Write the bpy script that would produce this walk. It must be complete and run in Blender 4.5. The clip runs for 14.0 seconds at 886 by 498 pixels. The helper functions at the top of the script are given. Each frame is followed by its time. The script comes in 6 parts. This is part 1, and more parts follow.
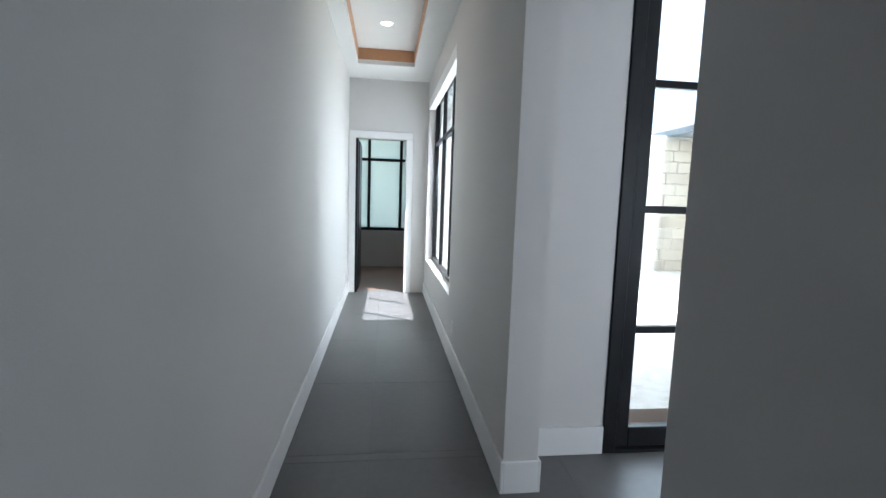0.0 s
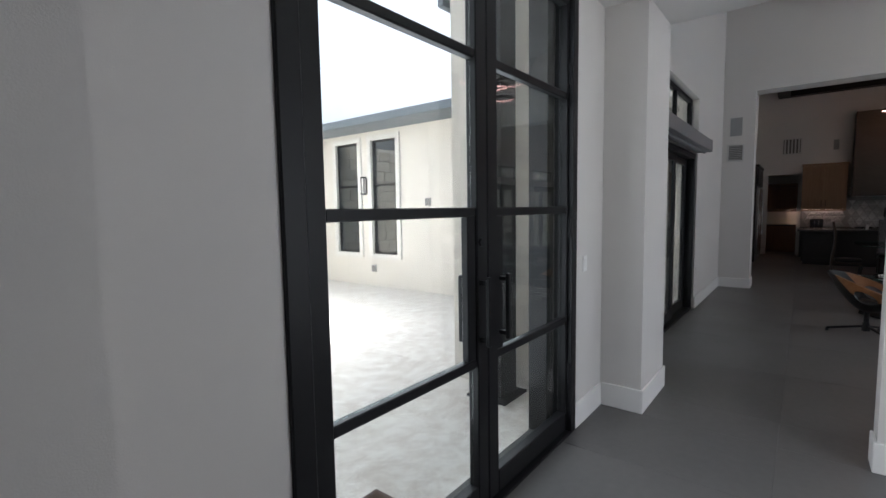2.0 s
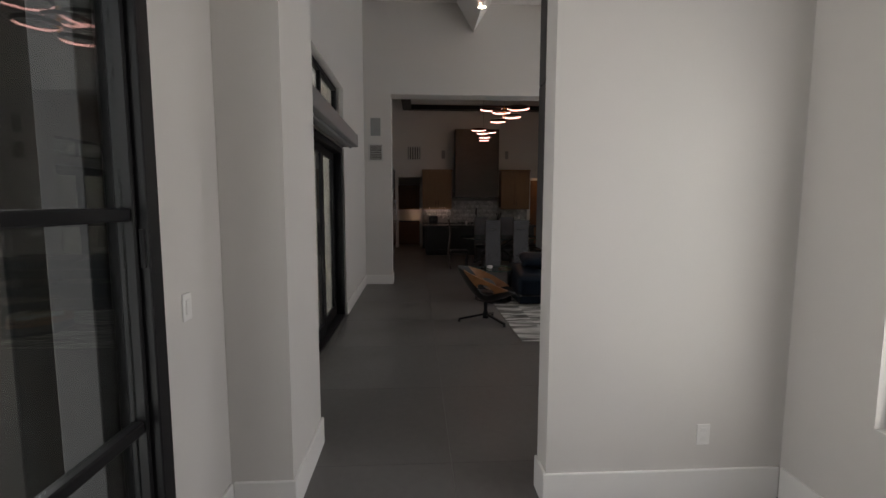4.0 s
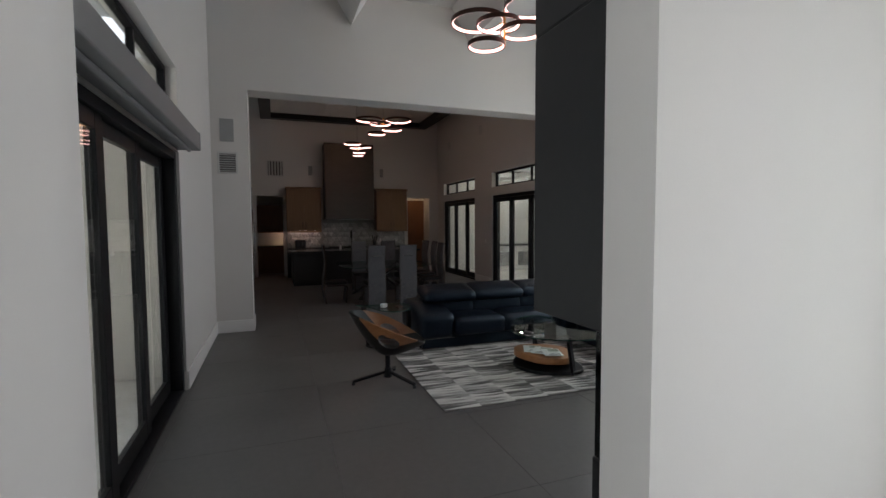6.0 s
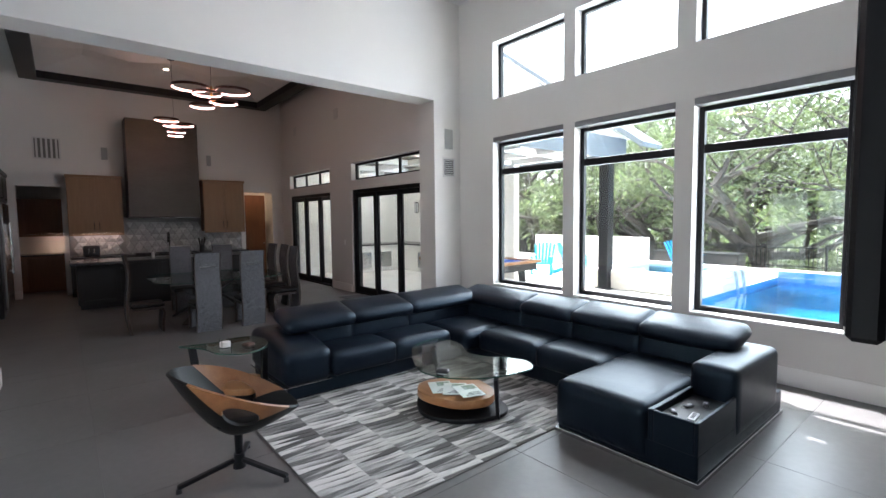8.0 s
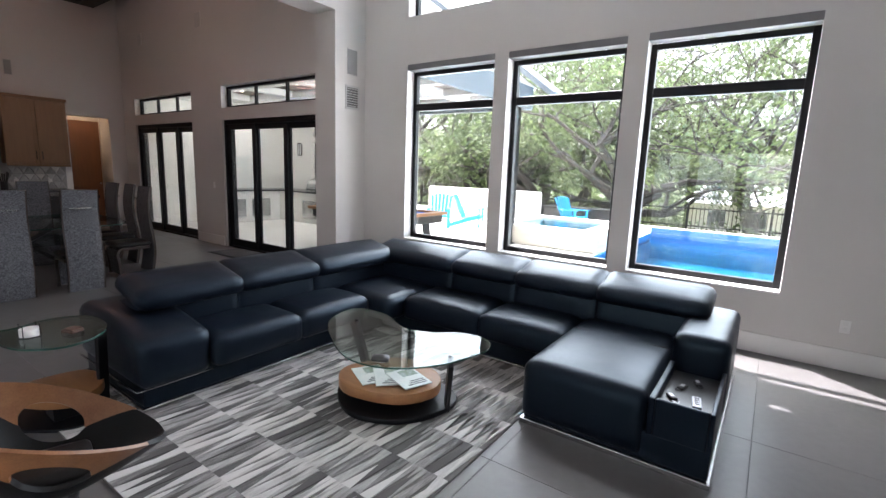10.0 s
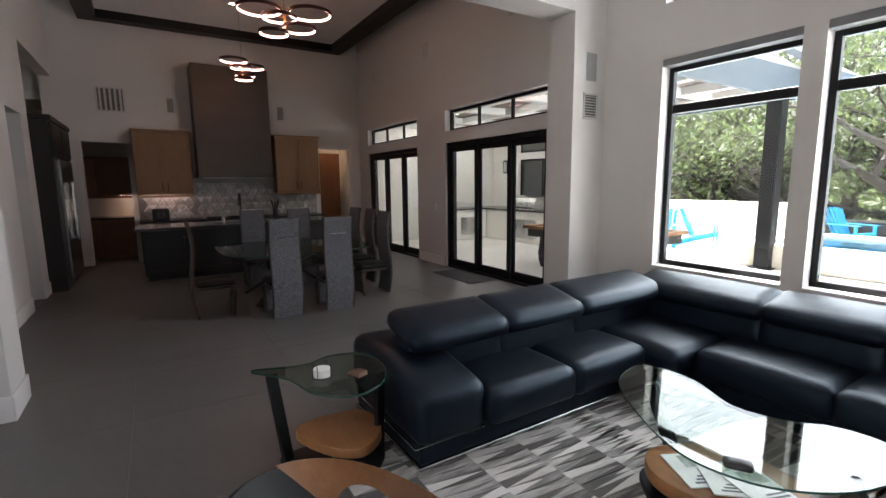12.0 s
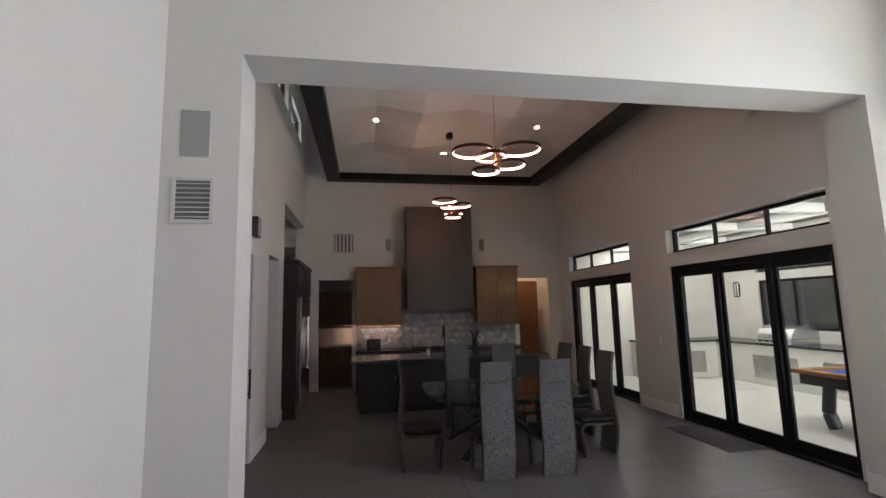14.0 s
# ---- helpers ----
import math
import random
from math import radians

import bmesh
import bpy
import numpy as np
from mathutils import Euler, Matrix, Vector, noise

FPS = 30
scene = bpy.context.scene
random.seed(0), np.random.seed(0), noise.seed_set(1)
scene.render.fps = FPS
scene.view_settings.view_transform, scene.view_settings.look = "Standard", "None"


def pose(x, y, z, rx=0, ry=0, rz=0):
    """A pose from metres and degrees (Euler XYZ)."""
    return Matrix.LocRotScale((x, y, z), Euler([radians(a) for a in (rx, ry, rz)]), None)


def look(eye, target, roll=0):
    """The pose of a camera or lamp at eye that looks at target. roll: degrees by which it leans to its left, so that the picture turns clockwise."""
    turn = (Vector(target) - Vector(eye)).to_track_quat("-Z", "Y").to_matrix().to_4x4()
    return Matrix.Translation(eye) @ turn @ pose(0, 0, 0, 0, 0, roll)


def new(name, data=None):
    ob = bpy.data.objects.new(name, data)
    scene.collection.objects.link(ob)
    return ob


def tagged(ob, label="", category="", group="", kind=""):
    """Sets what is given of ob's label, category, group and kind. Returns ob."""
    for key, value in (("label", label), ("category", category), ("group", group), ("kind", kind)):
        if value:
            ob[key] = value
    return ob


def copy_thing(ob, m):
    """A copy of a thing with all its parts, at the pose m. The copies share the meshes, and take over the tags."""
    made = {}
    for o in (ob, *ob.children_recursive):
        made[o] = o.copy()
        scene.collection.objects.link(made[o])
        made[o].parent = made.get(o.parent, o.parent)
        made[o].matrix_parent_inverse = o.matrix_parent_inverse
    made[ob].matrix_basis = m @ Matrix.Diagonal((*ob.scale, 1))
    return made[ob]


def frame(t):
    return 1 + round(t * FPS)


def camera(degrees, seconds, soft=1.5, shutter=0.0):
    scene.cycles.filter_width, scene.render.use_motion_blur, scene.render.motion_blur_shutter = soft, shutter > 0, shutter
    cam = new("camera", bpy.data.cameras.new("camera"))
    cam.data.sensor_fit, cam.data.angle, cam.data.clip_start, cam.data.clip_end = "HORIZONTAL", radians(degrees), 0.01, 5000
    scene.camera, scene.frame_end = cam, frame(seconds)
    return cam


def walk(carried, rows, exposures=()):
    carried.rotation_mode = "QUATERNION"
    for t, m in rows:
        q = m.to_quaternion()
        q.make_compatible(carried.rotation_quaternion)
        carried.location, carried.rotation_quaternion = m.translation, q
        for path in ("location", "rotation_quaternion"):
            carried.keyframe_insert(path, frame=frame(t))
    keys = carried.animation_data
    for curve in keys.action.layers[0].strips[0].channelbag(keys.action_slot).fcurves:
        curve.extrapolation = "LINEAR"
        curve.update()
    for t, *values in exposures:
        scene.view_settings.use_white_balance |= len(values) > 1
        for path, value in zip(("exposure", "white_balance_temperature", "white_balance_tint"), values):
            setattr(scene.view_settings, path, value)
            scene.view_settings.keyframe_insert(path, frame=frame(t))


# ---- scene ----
cam = camera(87.8, 14.0)
PATH = [
    (0, (0.153, 0.472, 1.655), (0.405, 2.444, 1.434), 1.9),
    (0.5, (0.304, 0.948, 1.618), (0.727, 2.892, 1.422), -0.3),
    (1, (0.387, 1.336, 1.637), (1.113, 3.194, 1.485), -0.4),
    (1.5, (0.523, 1.696, 1.646), (1.787, 3.237, 1.474), -1.0),
    (2, (0.788, 1.928, 1.639), (2.356, 3.158, 1.469), -0.9),
    (2.5, (1.077, 2.052, 1.647), (2.847, 2.973, 1.507), -0.9),
    (3, (1.412, 2.175, 1.665), (3.367, 2.589, 1.589), -0.1),
    (3.5, (1.79, 2.226, 1.646), (3.78, 2.283, 1.455), 0.5),
    (4, (2.156, 2.227, 1.669), (4.142, 2.114, 1.468), 0.1),
    (6.3, (3.908, 2.389, 1.727), (5.766, 1.66, 1.6), 0.2),
    (6.5, (4.086, 2.384, 1.733), (5.934, 1.632, 1.596), 0.6),
    (7, (4.501, 2.277, 1.759), (6.289, 1.386, 1.65), 0.3),
    (7.5, (4.863, 2.236, 1.763), (6.553, 1.172, 1.663), -0.2),
    (8, (5.19, 2.13, 1.754), (6.729, 0.86, 1.62), -0.6),
    (8.2, (5.333, 2.086, 1.753), (6.785, 0.721, 1.579), -0.4),
    (10.3, (6.418, 1.696, 1.626), (7.554, 0.084, 1.29), 2.1),
    (10.5, (6.527, 1.686, 1.627), (7.683, 0.091, 1.282), 2.1),
    (11, (6.777, 1.715, 1.645), (8.043, 0.208, 1.291), 1.5),
    (11.5, (7.033, 1.771, 1.667), (8.478, 0.429, 1.334), 0.4),
    (12, (7.246, 1.756, 1.679), (8.923, 0.705, 1.393), -0.6),
    (12.5, (7.474, 1.684, 1.712), (9.319, 0.947, 1.477), -1.5),
    (13, (7.668, 1.729, 1.743), (9.597, 1.216, 1.604), -1.8),
    (13.5, (7.881, 1.802, 1.812), (9.843, 1.418, 1.863), -2.2),
    (14, (8.078, 1.828, 1.849), (10.033, 1.491, 2.104), -1.4),
]
EXPOSURES = [(0.0, 1.75, 5600, 12), (0.5, 1.4, 5550, 12), (1.0, 1.3, 5500, 11), (1.5, 1.1, 5900, 14), (2.5, 0.9, 6250, 18), (3.0, 0.6, 6650, 19), (3.5, 0.55, 6750, 19), (4.2, 0.8, 6900, 19), (6.5, 1.2, 6200, 15), (7.0, 1.85, 6100, 15),
             (7.5, 2.1, 5950, 15), (8.2, 2.4, 5900, 16), (10.5, 2.2, 6150, 20), (12.0, 2.1, 6350, 19), (14.0, 2.3, 6400, 15)]
walk(cam, [(t, look(eye, target, roll)) for t, eye, target, roll in PATH], EXPOSURES)

# ---- light ----
SUN = Vector((-0.81, 0.58, -1.78)).normalized()
world = bpy.data.worlds.new("sky")
scene.world = world
world.use_nodes = True
wt = world.node_tree
wt.nodes.clear()
sky = wt.nodes.new("ShaderNodeTexSky")
sky.sky_type = "NISHITA"
sky.sun_disc = False
sky.sun_elevation = math.asin(-SUN.z)
sky.sun_rotation = math.atan2(-SUN.x, -SUN.y)
sky.dust_density = 8.0
haze = wt.nodes.new("ShaderNodeHueSaturation")
haze.inputs["Saturation"].default_value, haze.inputs["Value"].default_value = 0.4, 1.7
bg = wt.nodes.new("ShaderNodeBackground")
bg.inputs["Strength"].default_value = 0.15
wo = wt.nodes.new("ShaderNodeOutputWorld")
wt.links.new(sky.outputs[0], haze.inputs["Color"])
wt.links.new(haze.outputs[0], bg.inputs[0])
wt.links.new(bg.outputs[0], wo.inputs[0])

sun = new("sun", bpy.data.lights.new("sun", "SUN"))
sun.data.energy, sun.data.angle, sun.data.color = 5.0, radians(0.53), (1.0, 0.96, 0.9)
sun.matrix_world = look((0, 0, 20), Vector((0, 0, 20)) + SUN)


def sky_lamp(x, y, z, w, h, toward, power):
    """Sky light that comes in through a window's opening."""
    lamp = new("window_light", bpy.data.lights.new("window_light", "AREA"))
    lamp.data.shape, lamp.data.size, lamp.data.size_y = "RECTANGLE", w, h
    lamp.data.energy, lamp.data.color = power, (0.93, 0.97, 1.0)
    lamp.matrix_world = look((x, y, z), (x + toward[0], y + toward[1], z + toward[2]))


for wx in (6.8, 8.41, 10.01):
    sky_lamp(wx, -3.82, 1.86, 1.3, 2.3, (0, 1, -0.05), 15)
    sky_lamp(wx, -3.82, 4.2, 1.3, 0.85, (0, 1, -0.2), 6)
sky_lamp(7.4, 3.95, 1.3, 2.8, 2.2, (0, -1, 0), 4)
sky_lamp(2.79, 3.6, 1.6, 2.1, 2.7, (0, -1, 0), 19)
sky_lamp(3.36, 0.03, 1.6, 1.2, 1.8, (0, 1, 0), 13)
sky_lamp(1.2, 6.8, 1.9, 2.7, 2.4, (-1, -0.2, -0.1), 11)
sky_lamp(0.15, 11.25, 1.9, 3.0, 1.9, (0, -1, -0.1), 3)

# ---- shared tools ----


def mesh_of(bm, name, smooth=False):
    bmesh.ops.recalc_face_normals(bm, faces=bm.faces)
    me = bpy.data.meshes.new(name)
    for f in bm.faces:
        f.smooth = smooth
    bm.to_mesh(me)
    bm.free()
    return me


def part(name, bm, material, parent=None, label="", smooth=False):
    """One mesh object of this bmesh, under a thing or a part."""
    me = mesh_of(bm, name, smooth)
    me.materials.append(material)
    ob = new(name, me)
    if smooth:
        me.set_sharp_from_angle(angle=radians(40))
    if parent:
        ob.parent = parent
    if label:
        ob["label"] = label
    return ob


def structure(name, bm, material, label, category, parent=None, smooth=False):
    return tagged(part(name, bm, material, parent, "", smooth), label, category, "", "structure")


def thing(name, label, category, group="", at=(0, 0, 0), turn=0):
    ob = new(name)
    ob.empty_display_size = 0.1
    ob.matrix_basis = pose(*at, 0, 0, turn)
    return tagged(ob, label, category, group)


def box(x0, x1, y0, y1, z0, z1, bev=0.0, seg=1, bm=None):
    """A box, with its edges rounded by bev; into bm if given."""
    one = bmesh.new()
    bmesh.ops.create_cube(one, size=1.0)
    bmesh.ops.scale(one, vec=(abs(x1 - x0), abs(y1 - y0), abs(z1 - z0)), verts=one.verts)
    bmesh.ops.translate(one, vec=((x0 + x1) / 2, (y0 + y1) / 2, (z0 + z1) / 2), verts=one.verts)
    if bev > 0:
        bmesh.ops.bevel(one, geom=one.edges[:], offset=bev, segments=seg, affect="EDGES", profile=0.5)
    return join(bm, one)


def join(bm, one):
    if bm is None:
        return one
    me = bpy.data.meshes.new("tmp")
    one.to_mesh(me)
    one.free()
    bm.from_mesh(me)
    bpy.data.meshes.remove(me)
    return bm


def rod(p, q, r0, r1=None, seg=12, bm=None):
    """A round bar from p to q."""
    one = bmesh.new()
    p, q = Vector(p), Vector(q)
    d = q - p
    m = Matrix.Translation((p + q) / 2) @ d.to_track_quat("Z", "Y").to_matrix().to_4x4()
    bmesh.ops.create_cone(one, cap_ends=True, segments=seg, radius1=r0, radius2=r0 if r1 is None else r1, depth=d.length, matrix=m)
    return join(bm, one)


def bar(p, q, w, h, bev=0.004, bm=None):
    """A rectangular bar from p to q, w wide and h high across."""
    p, q = Vector(p), Vector(q)
    d = q - p
    one = box(-w / 2, w / 2, -h / 2, h / 2, -d.length / 2, d.length / 2, bev)
    side = Vector((-d.y, d.x, 0))
    side = side.normalized() if side.length > 1e-5 else Vector((1, 0, 0))
    up = d.normalized()
    third = up.cross(side)
    rot = Matrix((side, third, up)).transposed().to_4x4()
    bmesh.ops.transform(one, matrix=Matrix.Translation((p + q) / 2) @ rot, verts=one.verts)
    return join(bm, one)


def slab(outline, z0, z1, bev=0.0, seg=2, bm=None):
    """A flat plate with this outline, from z0 to z1."""
    one = bmesh.new()
    vs = [one.verts.new((x, y, z0)) for x, y in outline]
    f = one.faces.new(vs)
    top = bmesh.ops.extrude_face_region(one, geom=[f])
    bmesh.ops.translate(one, vec=(0, 0, z1 - z0), verts=[v for v in top["geom"] if isinstance(v, bmesh.types.BMVert)])
    bmesh.ops.recalc_face_normals(one, faces=one.faces)
    if bev > 0:
        rim = [e for e in one.edges if abs(e.verts[0].co.z - e.verts[1].co.z) < 1e-6]
        bmesh.ops.bevel(one, geom=rim, offset=bev, segments=seg, affect="EDGES", profile=0.5)
    return join(bm, one)


def cushion(x0, x1, y0, y1, z0, z1, r=0.06, puff=0.02, bm=None, droop=0.0):
    """An upholstered block: rounded edges and swelling faces."""
    one = bmesh.new()
    bmesh.ops.create_cube(one, size=2.0)
    bmesh.ops.subdivide_edges(one, edges=one.edges[:], cuts=9, use_grid_fill=True)
    hx, hy, hz = (x1 - x0) / 2, (y1 - y0) / 2, (z1 - z0) / 2
    cx, cy, cz = (x0 + x1) / 2, (y0 + y1) / 2, (z0 + z1) / 2

    def spread(u, h):
        k = min(r * 1.8 / h, 0.6)
        a = abs(u)
        s = a * (1 - k) / 0.6 if a <= 0.6 else (1 - k) + k * (a - 0.6) / 0.4
        return math.copysign(s, u) * h
    for v in one.verts:
        u = v.co.copy()
        p = Vector((spread(u.x, hx), spread(u.y, hy), spread(u.z, hz)))
        inner = Vector((max(-hx + r, min(hx - r, p.x)), max(-hy + r, min(hy - r, p.y)), max(-hz + r, min(hz - r, p.z))))
        d = p - inner
        if d.length > 1e-6:
            p = inner + d.normalized() * r
        fx, fy = 1 - u.x * u.x, 1 - u.y * u.y
        if u.z > 0:
            p.z += puff * fx * fy * u.z
        p.z -= droop * (u.x ** 4 + u.y ** 4) * 0.5
        p.x += math.copysign(puff * 0.5 * fy * (1 - u.z * u.z), u.x) if abs(u.x) > 0.99 else 0
        p.y += math.copysign(puff * 0.5 * fx * (1 - u.z * u.z), u.y) if abs(u.y) > 0.99 else 0
        v.co = (cx + p.x, cy + p.y, cz + p.z)
    return join(bm, one)


def lathe(profile, seg=24, bm=None):
    """A turned body round z from (radius, height) pairs."""
    one = bmesh.new()
    rings = []
    for r, z in profile:
        rings.append([one.verts.new((r * math.cos(2 * math.pi * i / seg), r * math.sin(2 * math.pi * i / seg), z)) for i in range(seg)])
    for a, b in zip(rings, rings[1:]):
        for i in range(seg):
            one.faces.new((a[i], a[(i + 1) % seg], b[(i + 1) % seg], b[i]))
    for end in (rings[0], rings[-1]):
        if profile[rings.index(end)][0] > 1e-4:
            one.faces.new(end)
    bmesh.ops.remove_doubles(one, verts=one.verts, dist=1e-5)
    return join(bm, one)


def ring(c, r, w, h, seg=48, bm=None, a0=0.0, a1=2 * math.pi):
    """A flat hoop round z at c: radius r, w wide and h high."""
    one = bmesh.new()
    full = abs(a1 - a0 - 2 * math.pi) < 1e-6
    rows = []
    for i in range(seg + (0 if full else 1)):
        a = a0 + (a1 - a0) * i / seg
        ca, sa = math.cos(a), math.sin(a)
        rows.append([one.verts.new((c[0] + rr * ca, c[1] + rr * sa, c[2] + zz)) for rr, zz in ((r - w / 2, -h / 2), (r + w / 2, -h / 2), (r + w / 2, h / 2), (r - w / 2, h / 2))])
    n = len(rows)
    for i in range(n if full else n - 1):
        a, b = rows[i], rows[(i + 1) % n]
        for k in range(4):
            one.faces.new((a[k], a[(k + 1) % 4], b[(k + 1) % 4], b[k]))
    if not full:
        one.faces.new(rows[0])
        one.faces.new(rows[-1])
    return join(bm, one)


def wall_bm(axis, c0, c1, a0, a1, z0, z1, holes=()):
    """A wall between c0 and c1 across, a0 to a1 along, with openings (a0, a1, z0, z1) right through it."""
    bm = bmesh.new()
    cuts_a = sorted({a0, a1, *[v for h in holes for v in h[:2] if a0 < v < a1]})
    cuts_z = sorted({z0, z1, *[v for h in holes for v in h[2:] if z0 < v < z1]})
    nodes = {}

    def node(side, a, z):
        key = (side, round(a, 4), round(z, 4))
        if key not in nodes:
            c = (c0, c1)[side]
            nodes[key] = bm.verts.new((a, c, z) if axis == "x" else (c, a, z))
        return nodes[key]

    def solid(i, k):
        if not (0 <= i < len(cuts_a) - 1 and 0 <= k < len(cuts_z) - 1):
            return False
        am, zm = (cuts_a[i] + cuts_a[i + 1]) / 2, (cuts_z[k] + cuts_z[k + 1]) / 2
        return not any(h[0] < am < h[1] and h[2] < zm < h[3] for h in holes)
    for i in range(len(cuts_a) - 1):
        for k in range(len(cuts_z) - 1):
            if not solid(i, k):
                continue
            p, q, s, t = cuts_a[i], cuts_a[i + 1], cuts_z[k], cuts_z[k + 1]
            for side in (0, 1):
                bm.faces.new([node(side, *w) for w in ((p, s), (q, s), (q, t), (p, t))])
            for di, dk, e in ((-1, 0, ((p, s), (p, t))), (1, 0, ((q, s), (q, t))), (0, -1, ((p, s), (q, s))), (0, 1, ((p, t), (q, t)))):
                if not solid(i + di, k + dk):
                    bm.faces.new([node(0, *e[0]), node(0, *e[1]), node(1, *e[1]), node(1, *e[0])])
    return bm


# ---- materials ----


def mat(name, a, b=None, rough=0.5, metal=0.0, scale=4.0, fine=60.0, mix=0.5, bump=0.0, bump_scale=None, stretch=(1, 1, 1),
        rough_var=0.0, per_object=0.0, coat=0.0, spec=0.5, per_island=0.0, world_scale=False):
    """A surface of two tones mixed by coarse and fine noise, with relief and uneven gloss."""
    m = bpy.data.materials.new(name)
    m.use_nodes = True
    nt = m.node_tree
    n, ln = nt.nodes, nt.links
    bsdf = n["Principled BSDF"]
    bsdf.inputs["Roughness"].default_value, bsdf.inputs["Metallic"].default_value = rough, metal
    bsdf.inputs["Coat Weight"].default_value = coat
    bsdf.inputs["Specular IOR Level"].default_value = spec
    b = b or tuple(c * 0.85 for c in a)
    tc = n.new("ShaderNodeTexCoord")
    mp = n.new("ShaderNodeMapping")
    mp.inputs["Scale"].default_value = stretch
    if world_scale:
        ln.new(n.new("ShaderNodeNewGeometry").outputs["Position"], mp.inputs["Vector"])
    else:
        ln.new(tc.outputs["Object"], mp.inputs["Vector"])
    n1, n2 = n.new("ShaderNodeTexNoise"), n.new("ShaderNodeTexNoise")
    n1.inputs["Scale"].default_value, n1.inputs["Detail"].default_value = scale, 4
    n2.inputs["Scale"].default_value, n2.inputs["Detail"].default_value = fine, 3
    ln.new(mp.outputs[0], n1.inputs["Vector"])
    ln.new(mp.outputs[0], n2.inputs["Vector"])
    add = n.new("ShaderNodeMath")
    add.operation = "MULTIPLY_ADD"
    ln.new(n2.outputs["Fac"], add.inputs[0])
    add.inputs[1].default_value = 0.45
    half = n.new("ShaderNodeMath")
    half.operation = "MULTIPLY"
    half.inputs[1].default_value = 0.55
    ln.new(n1.outputs["Fac"], half.inputs[0])
    ln.new(half.outputs[0], add.inputs[2])
    fac = add.outputs[0]
    for source, amount, kind in ((per_object, per_object, "ShaderNodeObjectInfo"), (per_island, per_island, "ShaderNodeNewGeometry")):
        if amount:
            info = n.new(kind)
            pm = n.new("ShaderNodeMath")
            pm.operation = "MULTIPLY_ADD"
            ln.new(info.outputs["Random" if kind == "ShaderNodeObjectInfo" else "Random Per Island"], pm.inputs[0])
            pm.inputs[1].default_value = amount
            sh = n.new("ShaderNodeMath")
            sh.operation = "SUBTRACT"
            ln.new(fac, sh.inputs[0])
            sh.inputs[1].default_value = amount / 2
            ln.new(sh.outputs[0], pm.inputs[2])
            fac = pm.outputs[0]
    rng = n.new("ShaderNodeMapRange")
    rng.inputs["From Min"].default_value, rng.inputs["From Max"].default_value = 0.5 - mix * 0.5, 0.5 + mix * 0.5
    ln.new(fac, rng.inputs["Value"])
    mx = n.new("ShaderNodeMix")
    mx.data_type = "RGBA"
    mx.inputs["A"].default_value, mx.inputs["B"].default_value = (*a, 1), (*b, 1)
    ln.new(rng.outputs[0], mx.inputs["Factor"])
    ln.new(mx.outputs["Result"], bsdf.inputs["Base Color"])
    if rough_var:
        rr = n.new("ShaderNodeMapRange")
        rr.inputs["To Min"].default_value, rr.inputs["To Max"].default_value = max(0.02, rough - rough_var), min(1, rough + rough_var)
        ln.new(n1.outputs["Fac"], rr.inputs["Value"])
        ln.new(rr.outputs[0], bsdf.inputs["Roughness"])
    if bump:
        bp = n.new("ShaderNodeBump")
        bp.inputs["Strength"].default_value, bp.inputs["Distance"].default_value = bump, 0.004
        src = n2
        if bump_scale:
            src = n.new("ShaderNodeTexNoise")
            src.inputs["Scale"].default_value, src.inputs["Detail"].default_value = bump_scale, 5
            ln.new(mp.outputs[0], src.inputs["Vector"])
        ln.new(src.outputs["Fac"], bp.inputs["Height"])
        ln.new(bp.outputs[0], bsdf.inputs["Normal"])
    return m


def glass_mat(name, tint=(0.93, 0.97, 0.95), rough=0.0, gloss=0.03, rim=0.8):
    m = bpy.data.materials.new(name)
    m.use_nodes = True
    nt = m.node_tree
    n, ln = nt.nodes, nt.links
    n.remove(n["Principled BSDF"])
    tr, gl, mx, lw = n.new("ShaderNodeBsdfTransparent"), n.new("ShaderNodeBsdfGlossy"), n.new("ShaderNodeMixShader"), n.new("ShaderNodeLayerWeight")
    tr.inputs[0].default_value = (*tint, 1)
    gl.inputs["Roughness"].default_value = rough
    lw.inputs["Blend"].default_value = 0.5
    pw, ma = n.new("ShaderNodeMath"), n.new("ShaderNodeMath")
    pw.operation, ma.operation = "POWER", "MULTIPLY_ADD"
    pw.inputs[1].default_value = 4.0
    ma.inputs[1].default_value, ma.inputs[2].default_value = rim, gloss
    ln.new(lw.outputs["Facing"], pw.inputs[0])
    ln.new(pw.outputs[0], ma.inputs[0])
    ln.new(ma.outputs[0], mx.inputs[0])
    ln.new(tr.outputs[0], mx.inputs[1])
    ln.new(gl.outputs[0], mx.inputs[2])
    ln.new(mx.outputs[0], n["Material Output"].inputs["Surface"])
    return m


def glow_mat(name, color, strength):
    m = bpy.data.materials.new(name)
    m.use_nodes = True
    bsdf = m.node_tree.nodes["Principled BSDF"]
    bsdf.inputs["Base Color"].default_value = (0.9, 0.9, 0.9, 1)
    bsdf.inputs["Emission Color"].default_value = (*color, 1)
    bsdf.inputs["Emission Strength"].default_value = strength
    return m


